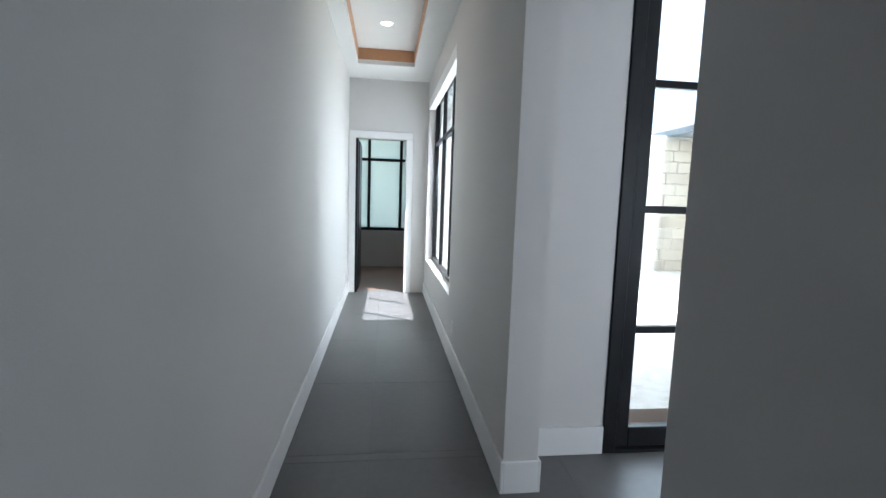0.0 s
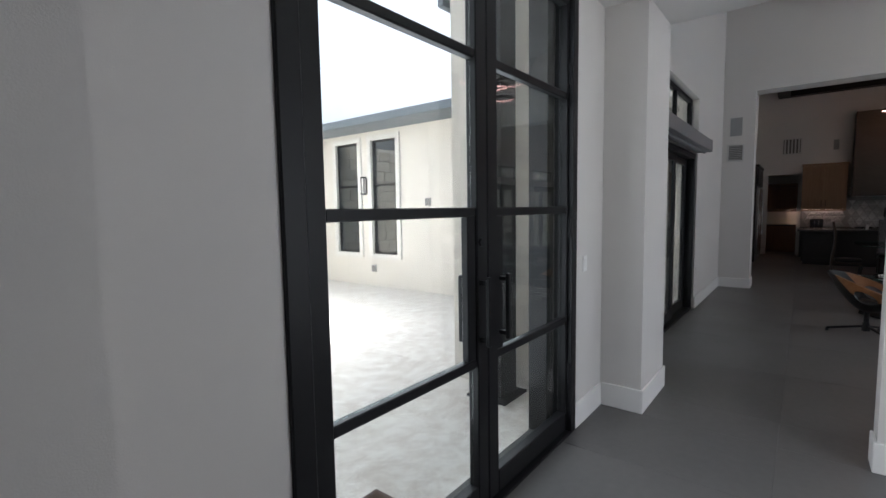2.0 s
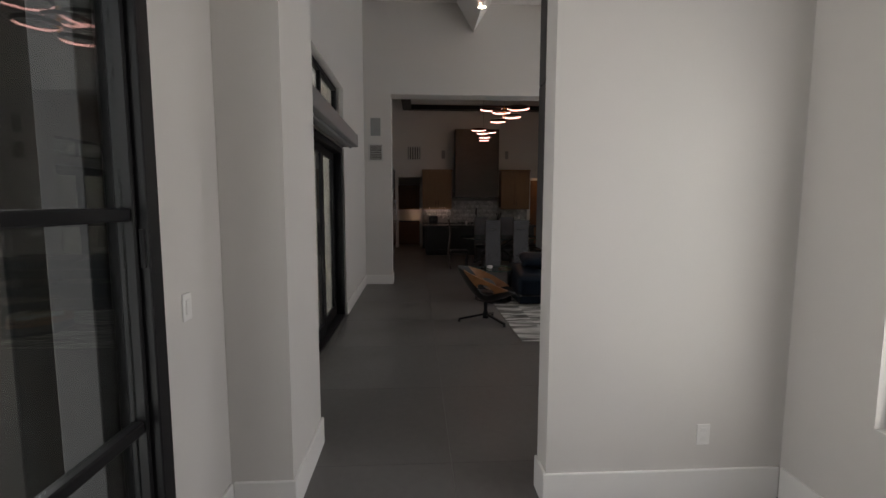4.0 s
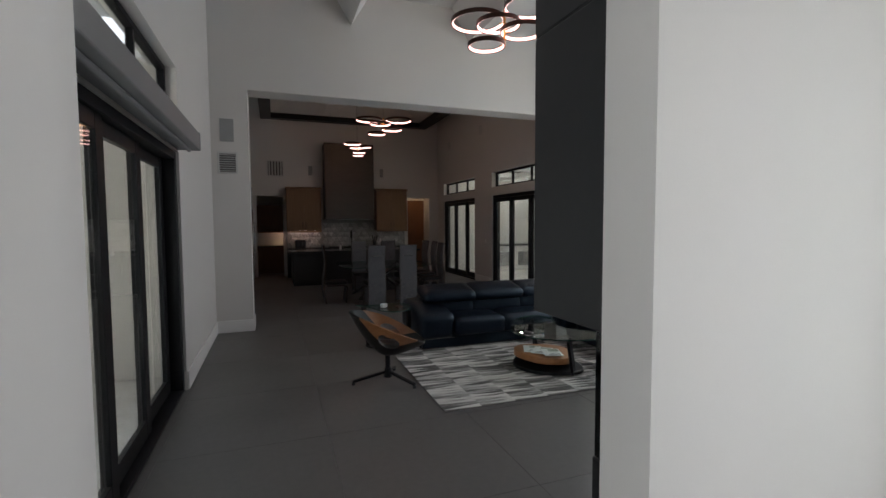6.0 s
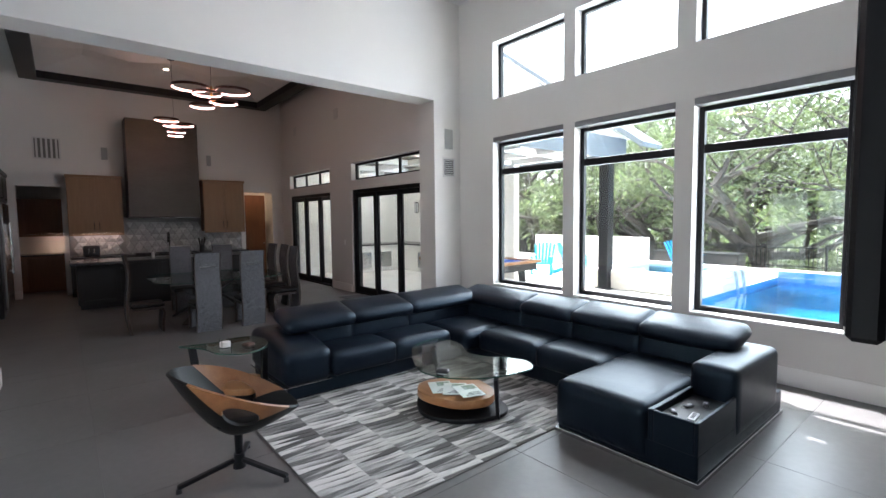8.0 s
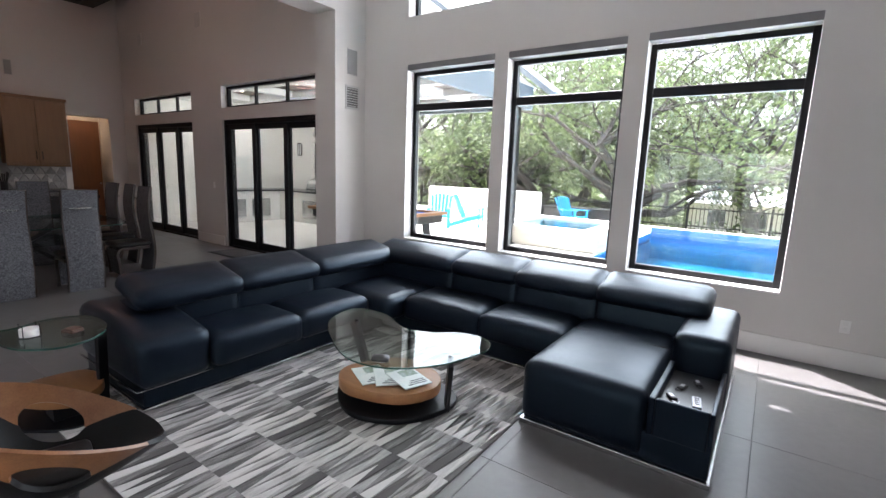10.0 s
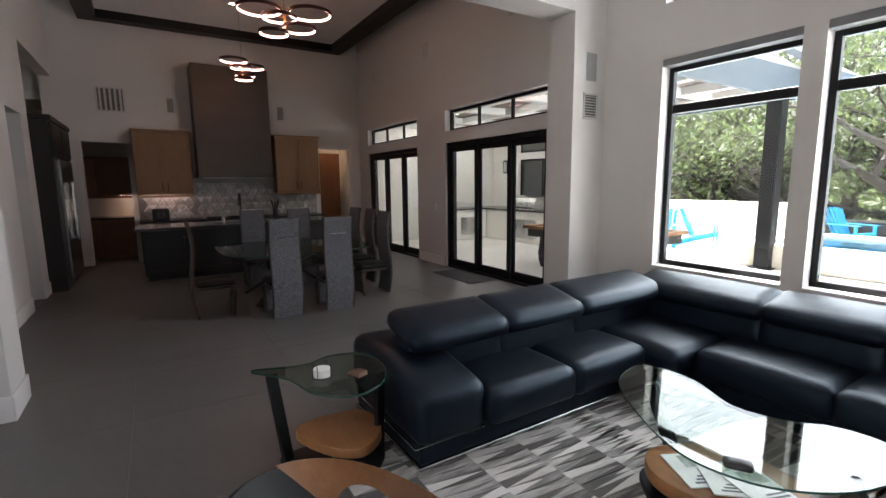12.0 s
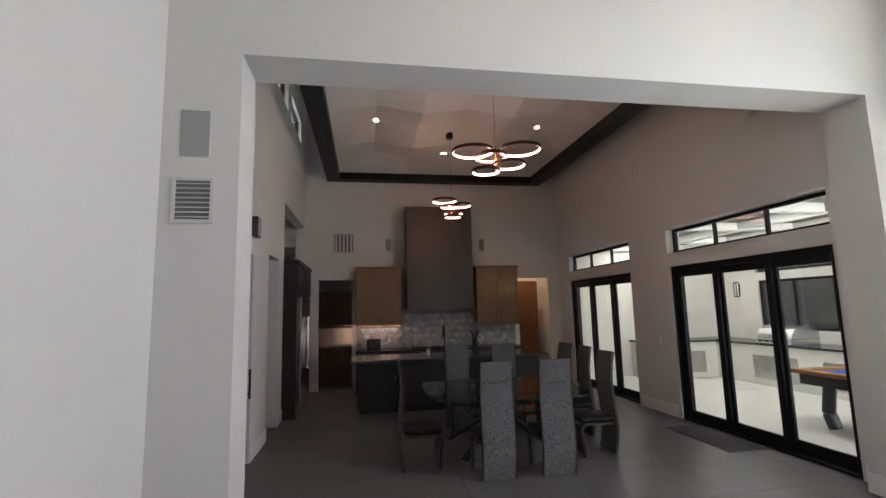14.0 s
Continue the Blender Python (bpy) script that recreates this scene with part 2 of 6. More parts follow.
M_WALL = mat("wall_paint", (0.64, 0.62, 0.595), (0.60, 0.58, 0.555), 0.75, scale=0.8, fine=220, mix=0.7, bump=0.12, bump_scale=260)
M_TRIM = mat("white_trim_paint", (0.80, 0.79, 0.77), (0.75, 0.74, 0.72), 0.45, scale=2, fine=120, mix=0.8, bump=0.03)
M_CEIL = mat("ceiling_paint", (0.72, 0.71, 0.69), (0.68, 0.67, 0.65), 0.85, scale=0.7, fine=200, mix=0.8, bump=0.1, bump_scale=240)
M_FLOOR = mat("polished_concrete", (0.138, 0.133, 0.128), (0.10, 0.096, 0.092), 0.38, scale=0.9, fine=18, mix=0.55, bump=0.04, bump_scale=40, rough_var=0.07, per_object=0.12, world_scale=True, spec=0.4)
M_JOINT = mat("floor_joint", (0.085, 0.082, 0.078), (0.07, 0.068, 0.065), 0.8)
M_BLACK = mat("black_painted_steel", (0.008, 0.008, 0.009), (0.012, 0.012, 0.013), 0.42, scale=3, fine=90, mix=0.8, bump=0.03, spec=0.22)
M_GLASS = glass_mat("window_glass", gloss=0.055, rim=0.6)
M_TABLEGLASS = glass_mat("table_glass", (0.72, 0.79, 0.75), 0.0, 0.04, 0.8)
M_FIREGLASS = glass_mat("dark_fire_glass", (0.2, 0.23, 0.28), 0.02, 0.06)
M_FIRE = mat("dark_steel_cladding", (0.011, 0.011, 0.012), (0.02, 0.0205, 0.0215), 0.42, 0.1, scale=1.2, fine=25, mix=0.7, bump=0.03, rough_var=0.08)
M_LEATHER = mat("black_leather", (0.003, 0.0045, 0.008), (0.007, 0.0105, 0.018), 0.37, scale=5, fine=160, mix=0.7, bump=0.2, bump_scale=260, rough_var=0.07, spec=0.33)
# The blue sheen of reflected sky is put into the specular tint.
M_LEATHER.node_tree.nodes["Principled BSDF"].inputs["Specular Tint"].default_value = (0.55, 0.78, 1.0, 1)
M_CHROME = mat("brushed_metal", (0.6, 0.6, 0.6), (0.5, 0.5, 0.5), 0.25, 1.0, scale=6, fine=150)
M_WOOD = mat("oak_wood", (0.36, 0.17, 0.065), (0.23, 0.095, 0.032), 0.42, scale=3, fine=26, mix=0.45, bump=0.08, stretch=(1, 9, 9))
M_CABWOOD = mat("light_oak_cabinet", (0.25, 0.145, 0.07), (0.18, 0.10, 0.046), 0.5, scale=3, fine=30, mix=0.5, bump=0.06, stretch=(9, 9, 0.8))
M_DARKWOOD = mat("dark_stained_cabinet", (0.009, 0.0085, 0.008), (0.017, 0.015, 0.014), 0.4, scale=4, fine=40, mix=0.6, bump=0.05, stretch=(8, 8, 1))
M_REDWOOD = mat("brown_pantry_wood", (0.17, 0.075, 0.035), (0.1, 0.042, 0.02), 0.45, scale=3, fine=30, mix=0.5, stretch=(8, 8, 1))
M_HOOD = mat("bronze_sheet_metal", (0.055, 0.048, 0.041), (0.08, 0.07, 0.06), 0.42, 0.6, scale=1.5, fine=10, mix=0.5, bump=0.02, rough_var=0.1, stretch=(1, 1, 4))
M_STONE_TOP = mat("dark_counter_stone", (0.03, 0.03, 0.032), (0.07, 0.07, 0.072), 0.2, scale=8, fine=90, mix=0.5)
M_SHADE = mat("grey_shade_box", (0.20, 0.20, 0.205), (0.17, 0.17, 0.175), 0.5, scale=3, fine=80, mix=0.8)
M_VENT = mat("grille_paint", (0.55, 0.545, 0.53), (0.5, 0.495, 0.48), 0.5)
M_DARKGAP = mat("dark_void", (0.03, 0.03, 0.03), (0.02, 0.02, 0.02), 0.9)
M_SPEAKER = mat("speaker_cloth", (0.33, 0.335, 0.33), (0.28, 0.285, 0.28), 0.9, fine=300, bump=0.2)
M_STUCCO = mat("white_stucco", (0.78, 0.75, 0.70), (0.72, 0.69, 0.64), 0.9, scale=1.2, fine=50, mix=0.8, bump=0.3, bump_scale=90)
M_TRAYWOOD = mat("hall_tray_wood", (0.55, 0.30, 0.16), (0.45, 0.23, 0.11), 0.5, scale=3, fine=30, stretch=(6, 1, 6))
M_LED = glow_mat("led_strip", (1.0, 0.52, 0.45), 2.2)
M_CANLIGHT = glow_mat("recessed_lamp", (1.0, 0.8, 0.58), 8.0)
M_BRASS = mat("brass", (0.75, 0.42, 0.13), (0.6, 0.32, 0.1), 0.3, 1.0)
M_RING = mat("bronze_ring", (0.05, 0.025, 0.018), (0.07, 0.035, 0.025), 0.4, 0.6)

# ---- the large structure ----
T = 1.22
X_SPLIT, Y_SPLIT = 6.18, -1.65
bm = box(-4.0, 22.5, -3.75, 3.49, -0.30, -0.012)
for b in ((-4.0, 1.035, 3.491, 8.50), (-4.0, 2.45, 8.501, 12.5), (12.0, 22.5, 3.491, 4.60)):
    box(*b, -0.30, -0.012, bm=bm)
structure("floor", bm, M_JOINT, "dark joint bed under grey concrete floor slabs", "floor")
floor_ob = bpy.data.objects["floor"]

FOYER_Z, HALL_Z, LIV_Z, TOP_Z = 3.19, 3.55, 5.55, 6.7

# corridor and hall
structure("wall_hall_west", wall_bm("y", -0.72, -0.46, -2.6, 8.59, 0, 3.95), M_WALL, "long plain warm white plaster hall wall", "wall")
structure("wall_hall_east", wall_bm("y", 0.84, 1.04, 2.857, 8.35, 0, 3.95, [(5.25, 8.1, 0.62, 3.2)]), M_WALL, "warm white hall wall with a tall window opening", "wall")
structure("wall_corridor_east", wall_bm("y", 0.80, 0.98, -2.6, 1.40, 0, 3.9), M_WALL, "warm white corridor wall ending at the foyer", "wall")
structure("wall_corridor_back", wall_bm("x", -2.8, -2.6, -0.72, 0.98, 0, 3.9), M_WALL, "plain warm white end wall behind the corridor", "wall")
structure("wall_hall_end", wall_bm("x", 8.35, 8.55, -0.48, 1.04, 0, 3.95, [(-0.35, 0.485, -0.01, 2.60)]), M_WALL, "white end wall of the hall around a doorway", "wall")
# room behind the hall doorway
structure("wall_study_north", wall_bm("x", 11.3, 11.5, -2.2, 2.4, 0, 3.6, [(-1.6, 1.9, 0.85, 3.0)]), M_WALL, "shaded room wall with a wide window", "wall")
structure("wall_study_west", wall_bm("y", -2.4, -2.2, 8.55, 11.5, 0, 3.6), M_WALL, "shaded plain room wall", "wall")
structure("wall_study_east", wall_bm("y", 2.4, 2.6, 8.55, 11.5, 0, 3.6), M_WALL, "shaded plain room wall", "wall")
structure("wall_study_south_a", wall_bm("x", 8.36, 8.54, -2.4, -0.722, 0, 3.6), M_WALL, "shaded plain room wall", "wall")
structure("wall_study_south_b", wall_bm("x", 8.36, 8.54, 1.042, 2.6, 0, 3.6), M_WALL, "shaded plain room wall", "wall")
structure("ceiling_study", box(-2.4, 2.6, 8.36, 11.5, 3.6, 3.8), M_CEIL, "plain white ceiling of the room behind the hall", "ceiling")

# foyer
structure("wall_foyer_south", wall_bm("x", -0.02, 0.178, 0.98, 4.515, 0, 3.5, [(2.7, 4.02, 0.66, 2.55)]), M_WALL, "warm white foyer wall with a window", "wall")
structure("wall_foyer_stub", wall_bm("y", 4.515, 4.70, -3.55, 1.524, 0, LIV_Z), M_WALL, "warm white wall between foyer and living room", "wall")
structure("wall_door_west", wall_bm("x", 3.218, 3.47, 1.04, 1.61, 0, 3.5), M_WALL, "narrow white wall beside the glass entry door", "wall")
structure("wall_door_east", wall_bm("x", 3.218, 3.47, 3.966, 5.237, 0, 3.5), M_WALL, "narrow white wall beside the glass entry door", "wall")
structure("wall_door_head", wall_bm("x", 3.22, 3.467, 1.61, 3.966, 3.14, 3.5), M_WALL, "white wall over the glass entry door", "wall")
structure("pilaster_foyer", box(4.53, 5.237, 2.892, 3.216, 0, FOYER_Z - 0.002), M_WALL, "warm white square pilaster at the living room entrance", "pilaster")
structure("ceiling_foyer", box(-0.48, 5.24, -0.02, 3.47, FOYER_Z, FOYER_Z + 0.25), M_CEIL, "plain white lowered ceiling of the foyer", "ceiling")
structure("ceiling_corridor", box(-0.48, 0.8, -2.6, -0.02, FOYER_Z, FOYER_Z + 0.25), M_CEIL, "plain white corridor ceiling", "ceiling")
structure("wall_over_foyer", wall_bm("y", 5.03, 5.238, 1.525, 3.27, FOYER_Z + 0.252, LIV_Z), M_WALL, "white wall above the foyer ceiling edge", "wall")

structure("header_hall", box(-0.48, 0.84, 3.44, 3.475, FOYER_Z + 0.001, 3.95), M_WALL, "white drop between foyer and hall ceilings", "wall")
# hall ceiling with a raised tray
bm = bmesh.new()
for b in ((-0.48, 0.839, 3.476, 3.95), (-0.48, 0.839, 7.5, 8.35), (-0.48, -0.28, 3.95, 7.5), (0.54, 0.839, 3.95, 7.5)):
    box(*b, HALL_Z, HALL_Z + 0.06, bm=bm)
box(-0.48, 0.839, 3.476, 8.35, HALL_Z + 0.22, HALL_Z + 0.32, bm=bm)
structure("ceiling_hall", bm, M_CEIL, "white hall ceiling with a raised tray", "ceiling")
bm = bmesh.new()
for b in ((-0.295, -0.275, 3.94, 7.51), (0.535, 0.555, 3.94, 7.51), (-0.275, 0.535, 3.94, 3.96), (-0.275, 0.535, 7.49, 7.51)):
    box(*b, HALL_Z + 0.062, HALL_Z + 0.219, bm=bm)
structure("tray_trim_hall", bm, M_TRAYWOOD, "orange brown wooden edge of the ceiling tray", "trim")

# living room
structure("wall_living_north", wall_bm("x", 3.27, 3.50, 5.239, 11.56, 0, LIV_Z, [(5.85, 8.95, -0.01, 2.44), (5.85, 8.97, 2.74, 3.28)]), M_WALL, "white living room wall with sliding doors", "wall")
structure("wall_living_south", wall_bm("x", -3.80, -3.55, 4.515, 11.56, 0, LIV_Z, [(a, b, c, d) for a, b in ((6.10, 7.50), (7.71, 9.11), (9.30, 10.72)) for c, d in ((0.62, 3.10), (3.73, 4.66))]), M_WALL, "tall white living room wall with six windows", "wall")
structure("wall_opening", wall_bm("y", 11.56, 12.0, -3.80, 3.50, 0, TOP_Z, [(-2.955, 2.735, -0.01, 3.80)]), M_WALL, "white wall with the wide opening to the kitchen", "wall")
bm = box(4.70, 11.56, -3.55, 3.27, LIV_Z, LIV_Z + 0.2)


def fold(p, q, w, z0, z1, bm):
    """A ceiling fold with a sharp lower edge, from p to q."""
    p, q = Vector((*p, 0)), Vector((*q, 0))
    s = Vector((-(q - p).y, (q - p).x, 0)).normalized() * w
    vs = [bm.verts.new(v) for v in (p - s + Vector((0, 0, z1)), p + s + Vector((0, 0, z1)), p + Vector((0, 0, z0)), q - s + Vector((0, 0, z1)), q + s + Vector((0, 0, z1)), q + Vector((0, 0, z0)))]
    for f in ((0, 1, 2), (3, 5, 4), (0, 2, 5, 3), (1, 4, 5, 2), (0, 3, 4, 1)):
        bm.faces.new([vs[i] for i in f])


for y in (-1.02, 1.10):
    fold((5.25, y), (11.555, y), 0.34, 5.0, LIV_Z + 0.01, bm)
for x in (7.6, 9.81):
    fold((x, -3.545), (x, 3.265), 0.34, 5.0, LIV_Z + 0.012, bm)
structure("ceiling_living", bm, M_CEIL, "tall white ceiling with folded beams", "ceiling")

# kitchen and dining
structure("wall_kitchen_south", wall_bm("x", -3.42, -3.18, 12.0, 19.6, 0, TOP_Z, [(12.25, 15.0, -0.01, 2.44), (12.25, 15.0, 2.66, 3.06), (16.13, 18.78, -0.01, 2.44), (16.13, 18.78, 2.66, 3.04)]), M_WALL, "tall white kitchen wall with two sliding doors", "wall")
structure("wall_kitchen_north", wall_bm("x", 3.25, 3.45, 12.0, 19.6, 0, TOP_Z, [(13.3, 14.4, -0.01, 2.6), (15.35, 16.2, -0.01, 2.72), (16.64, 19.4, -0.01, 3.84), (13.6, 15.0, 5.65, 6.15), (15.4, 16.8, 5.65, 6.15), (17.2, 18.6, 5.65, 6.15)]), M_WALL, "tall white kitchen wall with doors and high windows", "wall")
structure("wall_kitchen_east", wall_bm("y", 19.4, 19.6, -3.18, 3.25, 0, TOP_Z, [(2.12, 2.91, -0.01, 2.59), (-2.85, -2.04, -0.01, 2.58)]), M_WALL, "tall white kitchen end wall with two doorways", "wall")
structure("ceiling_kitchen_upper", box(12.0, 19.6, -3.42, 3.45, TOP_Z, TOP_Z + 0.2), M_CEIL, "high white ceiling above the suspended panel", "ceiling")
bm = bmesh.new()
XA, XB, YA, YB = 12.15, 19.12, -2.42, 2.42
nx, ny = 4, 3
grid = {}
for i in range(nx * 2 + 1):
    for k in range(ny * 2 + 1):
        edge = i in (0, nx * 2) or k in (0, ny * 2)
        z = 5.16 if edge else (5.42 if (i % 2 and k % 2) else (5.2 if (i % 2 == 0 and k % 2 == 0) else 5.32))
        grid[i, k] = bm.verts.new((XA + (XB - XA) * i / (nx * 2), YA + (YB - YA) * k / (ny * 2), z))
for i in range(nx * 2):
    for k in range(ny * 2):
        a, b, c, d = grid[i, k], grid[i + 1, k], grid[i + 1, k + 1], grid[i, k + 1]
        if (i + k) % 2:
            bm.faces.new((a, b, d))
            bm.faces.new((b, c, d))
        else:
            bm.faces.new((a, b, c))
            bm.faces.new((a, c, d))
for f in bmesh.ops.extrude_face_region(bm, geom=bm.faces[:])["geom"]:
    if isinstance(f, bmesh.types.BMVert):
        f.co.z = 5.55
structure("ceiling_cloud", bm, M_CEIL, "faceted suspended white ceiling panel over kitchen", "ceiling")
bm = bmesh.new()
for b in ((11.98, 19.39, 2.41, 2.72), (11.98, 19.39, -2.72, -2.41), (12.002, 12.16, -2.41, 2.41), (19.11, 19.39, -2.41, 2.41)):
    box(*b, 5.0, 5.18, bm=bm)
structure("ceiling_trim", bm, M_BLACK, "black border round the suspended ceiling", "trim")

# rooms behind the kitchen, closed
structure("wall_pantry_back", wall_bm("y", 21.2, 21.35, -3.4, 4.6, 0, 3.4), M_WALL, "shaded pantry back wall", "wall")
structure("wall_pantry_mid", wall_bm("x", 0.0, 0.15, 19.6, 21.2, 0, 3.4), M_WALL, "shaded wall between pantry and passage", "wall")
structure("wall_pantry_south", wall_bm("x", -3.42, -3.25, 19.6, 21.35, 0, 3.4), M_WALL, "shaded passage wall", "wall")
structure("wall_pantry_north", wall_bm("x", 4.45, 4.6, 12.0, 21.35, 0, 4.4), M_WALL, "shaded wall behind the kitchen side rooms", "wall")
structure("wall_side_west", wall_bm("y", 11.85, 12.0, 3.5, 4.6, 0, 4.4), M_WALL, "shaded side room wall", "wall")
structure("wall_side_east", wall_bm("y", 19.602, 19.75, 3.45, 4.45, 3.55, 4.4), M_WALL, "shaded wall above the pantry", "wall")
structure("ceiling_pantry", box(19.6, 21.35, -3.42, 4.45, 3.4, 3.55), M_CEIL, "plain pantry ceiling", "ceiling")
structure("ceiling_side", box(12.0, 19.6, 3.45, 4.45, 4.1, 4.25), M_CEIL, "plain side room ceiling", "ceiling")


def baseboard(axis, c, side, a0, a1, h=0.19, t=0.018):
    lo, hi = (c, c + t) if side > 0 else (c - t, c)
    b = (a0, a1, lo, hi) if axis == "x" else (lo, hi, a0, a1)
    structure("baseboard", box(*b, 0.0, h, 0.004), M_TRIM, "plain tall white painted baseboard", "baseboard")


for args in (("y", -0.46, 1, -2.6, 8.35), ("y", 0.84, -1, 2.839, 8.35), ("x", 2.857, -1, 0.84, 1.04), ("y", 1.04, 1, 2.839, 3.218), ("x", 3.218, -1, 1.058, 1.61),
             ("x", 3.218, -1, 3.966, 4.512), ("y", 4.53, -1, 2.874, 3.20), ("x", 2.892, -1, 4.53, 5.237), ("y", 5.237, 1, 2.874, 3.27),
             ("y", 4.515, -1, 0.196, 1.542), ("x", 1.524, 1, 4.515, 4.70), ("x", 0.178, 1, 0.998, 4.497), ("y", 0.80, -1, -2.6, 1.418), ("x", 1.40, 1, 0.80, 0.98), ("y", 0.98, 1, 0.178, 1.418),
             ("x", 3.27, -1, 5.255, 5.80), ("x", 3.27, -1, 8.97, 11.56), ("y", 11.56, -1, 2.735, 3.252), ("x", 2.735, -1, 11.542, 12.018), ("y", 12.0, 1, 2.717, 3.25),
             ("y", 11.56, -1, -3.532, -2.955), ("x", -2.955, 1, 11.542, 12.018), ("x", -3.55, 1, 4.66, 11.56), ("x", -3.18, 1, 12.0, 12.2), ("x", -3.18, 1, 15.06, 16.07), ("x", -3.18, 1, 18.84, 19.4),
             ("x", 3.25, -1, 12.0, 13.3), ("x", 3.25, -1, 14.4, 15.35), ("x", 3.25, -1, 16.2, 16.64), ("y", 15.35, 1, 3.232, 3.45), ("y", 19.4, -1, -3.18, -2.85), ("y", 19.4, -1, 2.91, 3.25)):
    baseboard(*args)


def casement(name, axis, c, a0, a1, z0, z1, label, bars_z=(), bars_a=(), fw=0.05, depth=0.07, glass=None, parent_label="window", rail=0.0):
    """A black framed window in an opening: frame, bars and a pane of its own for every field."""
    w = thing(name, label, parent_label)
    w["kind"] = "structure"

    def b(p0, p1, q0, q1, d, bev=0.004):
        lo, hi = c - d / 2, c + d / 2
        return box(p0, p1, lo, hi, q0, q1, bev) if axis == "x" else box(lo, hi, p0, p1, q0, q1, bev)
    bm = b(a0, a0 + fw, z0, z1, depth)
    for q in ((a1 - fw, a1, z0, z1), (a0 + fw, a1 - fw, z0, z0 + fw), (a0 + fw, a1 - fw, z1 - fw, z1)):
        join(bm, b(*q, depth))
    part("window_frame", bm, M_BLACK, w)
    za = [z0 + fw, *bars_z, z1 - fw]
    aa = [a0 + fw, *bars_a, a1 - fw]
    bw = fw * 0.9
    for z in bars_z:
        rh = rail or bw
        part("glazing_bar", b(a0 + fw, a1 - fw, z - rh / 2, z + rh / 2, depth * 0.9), M_BLACK, w)
    for i, a in enumerate(bars_a):
        for k in range(len(za) - 1):
            part("mullion", b(a - bw / 2, a + bw / 2, za[k] + (bw / 2 if k else 0), za[k + 1] - (bw / 2 if k < len(za) - 2 else 0), depth * 0.8), M_BLACK, w)
    for i in range(len(aa) - 1):
        for k in range(len(za) - 1):
            ob = part("pane", b(aa[i], aa[i + 1], za[k], za[k + 1], 0.008, 0), glass or M_GLASS, w)
            ob.visible_shadow = False
    return w


for n, (a, b) in enumerate(((6.10, 7.50), (7.71, 9.11), (9.30, 10.72))):
    casement("window_%d" % (n + 1), "x", -3.735, a, b, 0.62, 3.02, "tall black framed living room window onto the pool", (2.53,), (), 0.06, rail=0.10)
    casement("window_%d" % (n + 4), "x", -3.735, a, b, 3.73, 4.66, "high black framed window under the ceiling")
    structure("window_shade_box", box(a, b, -3.70, -3.552, 3.02, 3.10, 0.004), M_SHADE, "grey roller shade box above the window", "trim")
    structure("window_sill", box(a, b, -3.70, -3.54, 0.60, 0.622, 0.004), M_TRIM, "white painted window sill", "sill")
casement("window_7", "y", 0.975, 5.25, 8.1, 0.62, 3.2, "tall black framed hall window to the courtyard", (2.5,), (6.18, 7.14), 0.06)
structure("hall_window_shade_box", box(0.83, 0.93, 5.25, 8.1, 3.06, 3.2, 0.006), M_TRIM, "white roller shade box over the hall window", "trim")
M_FROST = mat("shaded_glass", (0.55, 0.6, 0.58), (0.5, 0.55, 0.53), 0.3)
tl = M_FROST.node_tree.nodes.new("ShaderNodeBsdfTranslucent")
tl.inputs[0].default_value = (0.50, 0.56, 0.54, 1)
M_FROST.node_tree.links.new(tl.outputs[0], M_FROST.node_tree.nodes["Material Output"].inputs["Surface"])
casement("window_8", "x", 11.4, -1.6, 1.9, 0.85, 3.0, "wide window with a drawn pale shade", (2.48,), (-0.95, -0.23, 0.5, 1.22), 0.07, glass=M_FROST)
casement("window_9", "x", 0.08, 2.7, 4.02, 0.66, 2.55, "black framed foyer window", (2.05,))
for i, a in enumerate((13.6, 15.4, 17.2)):
    casement("window_%d" % (10 + i), "x", 3.36, a, a + 1.4, 5.65, 6.15, "small high black framed clerestory window")
casement("window_13", "x", 3.40, 5.85, 8.97, 2.74, 3.28, "black framed transom over the sliding doors", (), (6.88, 7.91), 0.05)
casement("window_14", "x", -3.33, 12.25, 15.0, 2.66, 3.06, "three-pane transom over the kitchen sliding door", (), (13.17, 14.08), 0.045)
casement("window_15", "x", -3.33, 16.13, 18.78, 2.66, 3.04, "three-pane transom over the kitchen sliding door", (), (17.01, 17.9), 0.045)


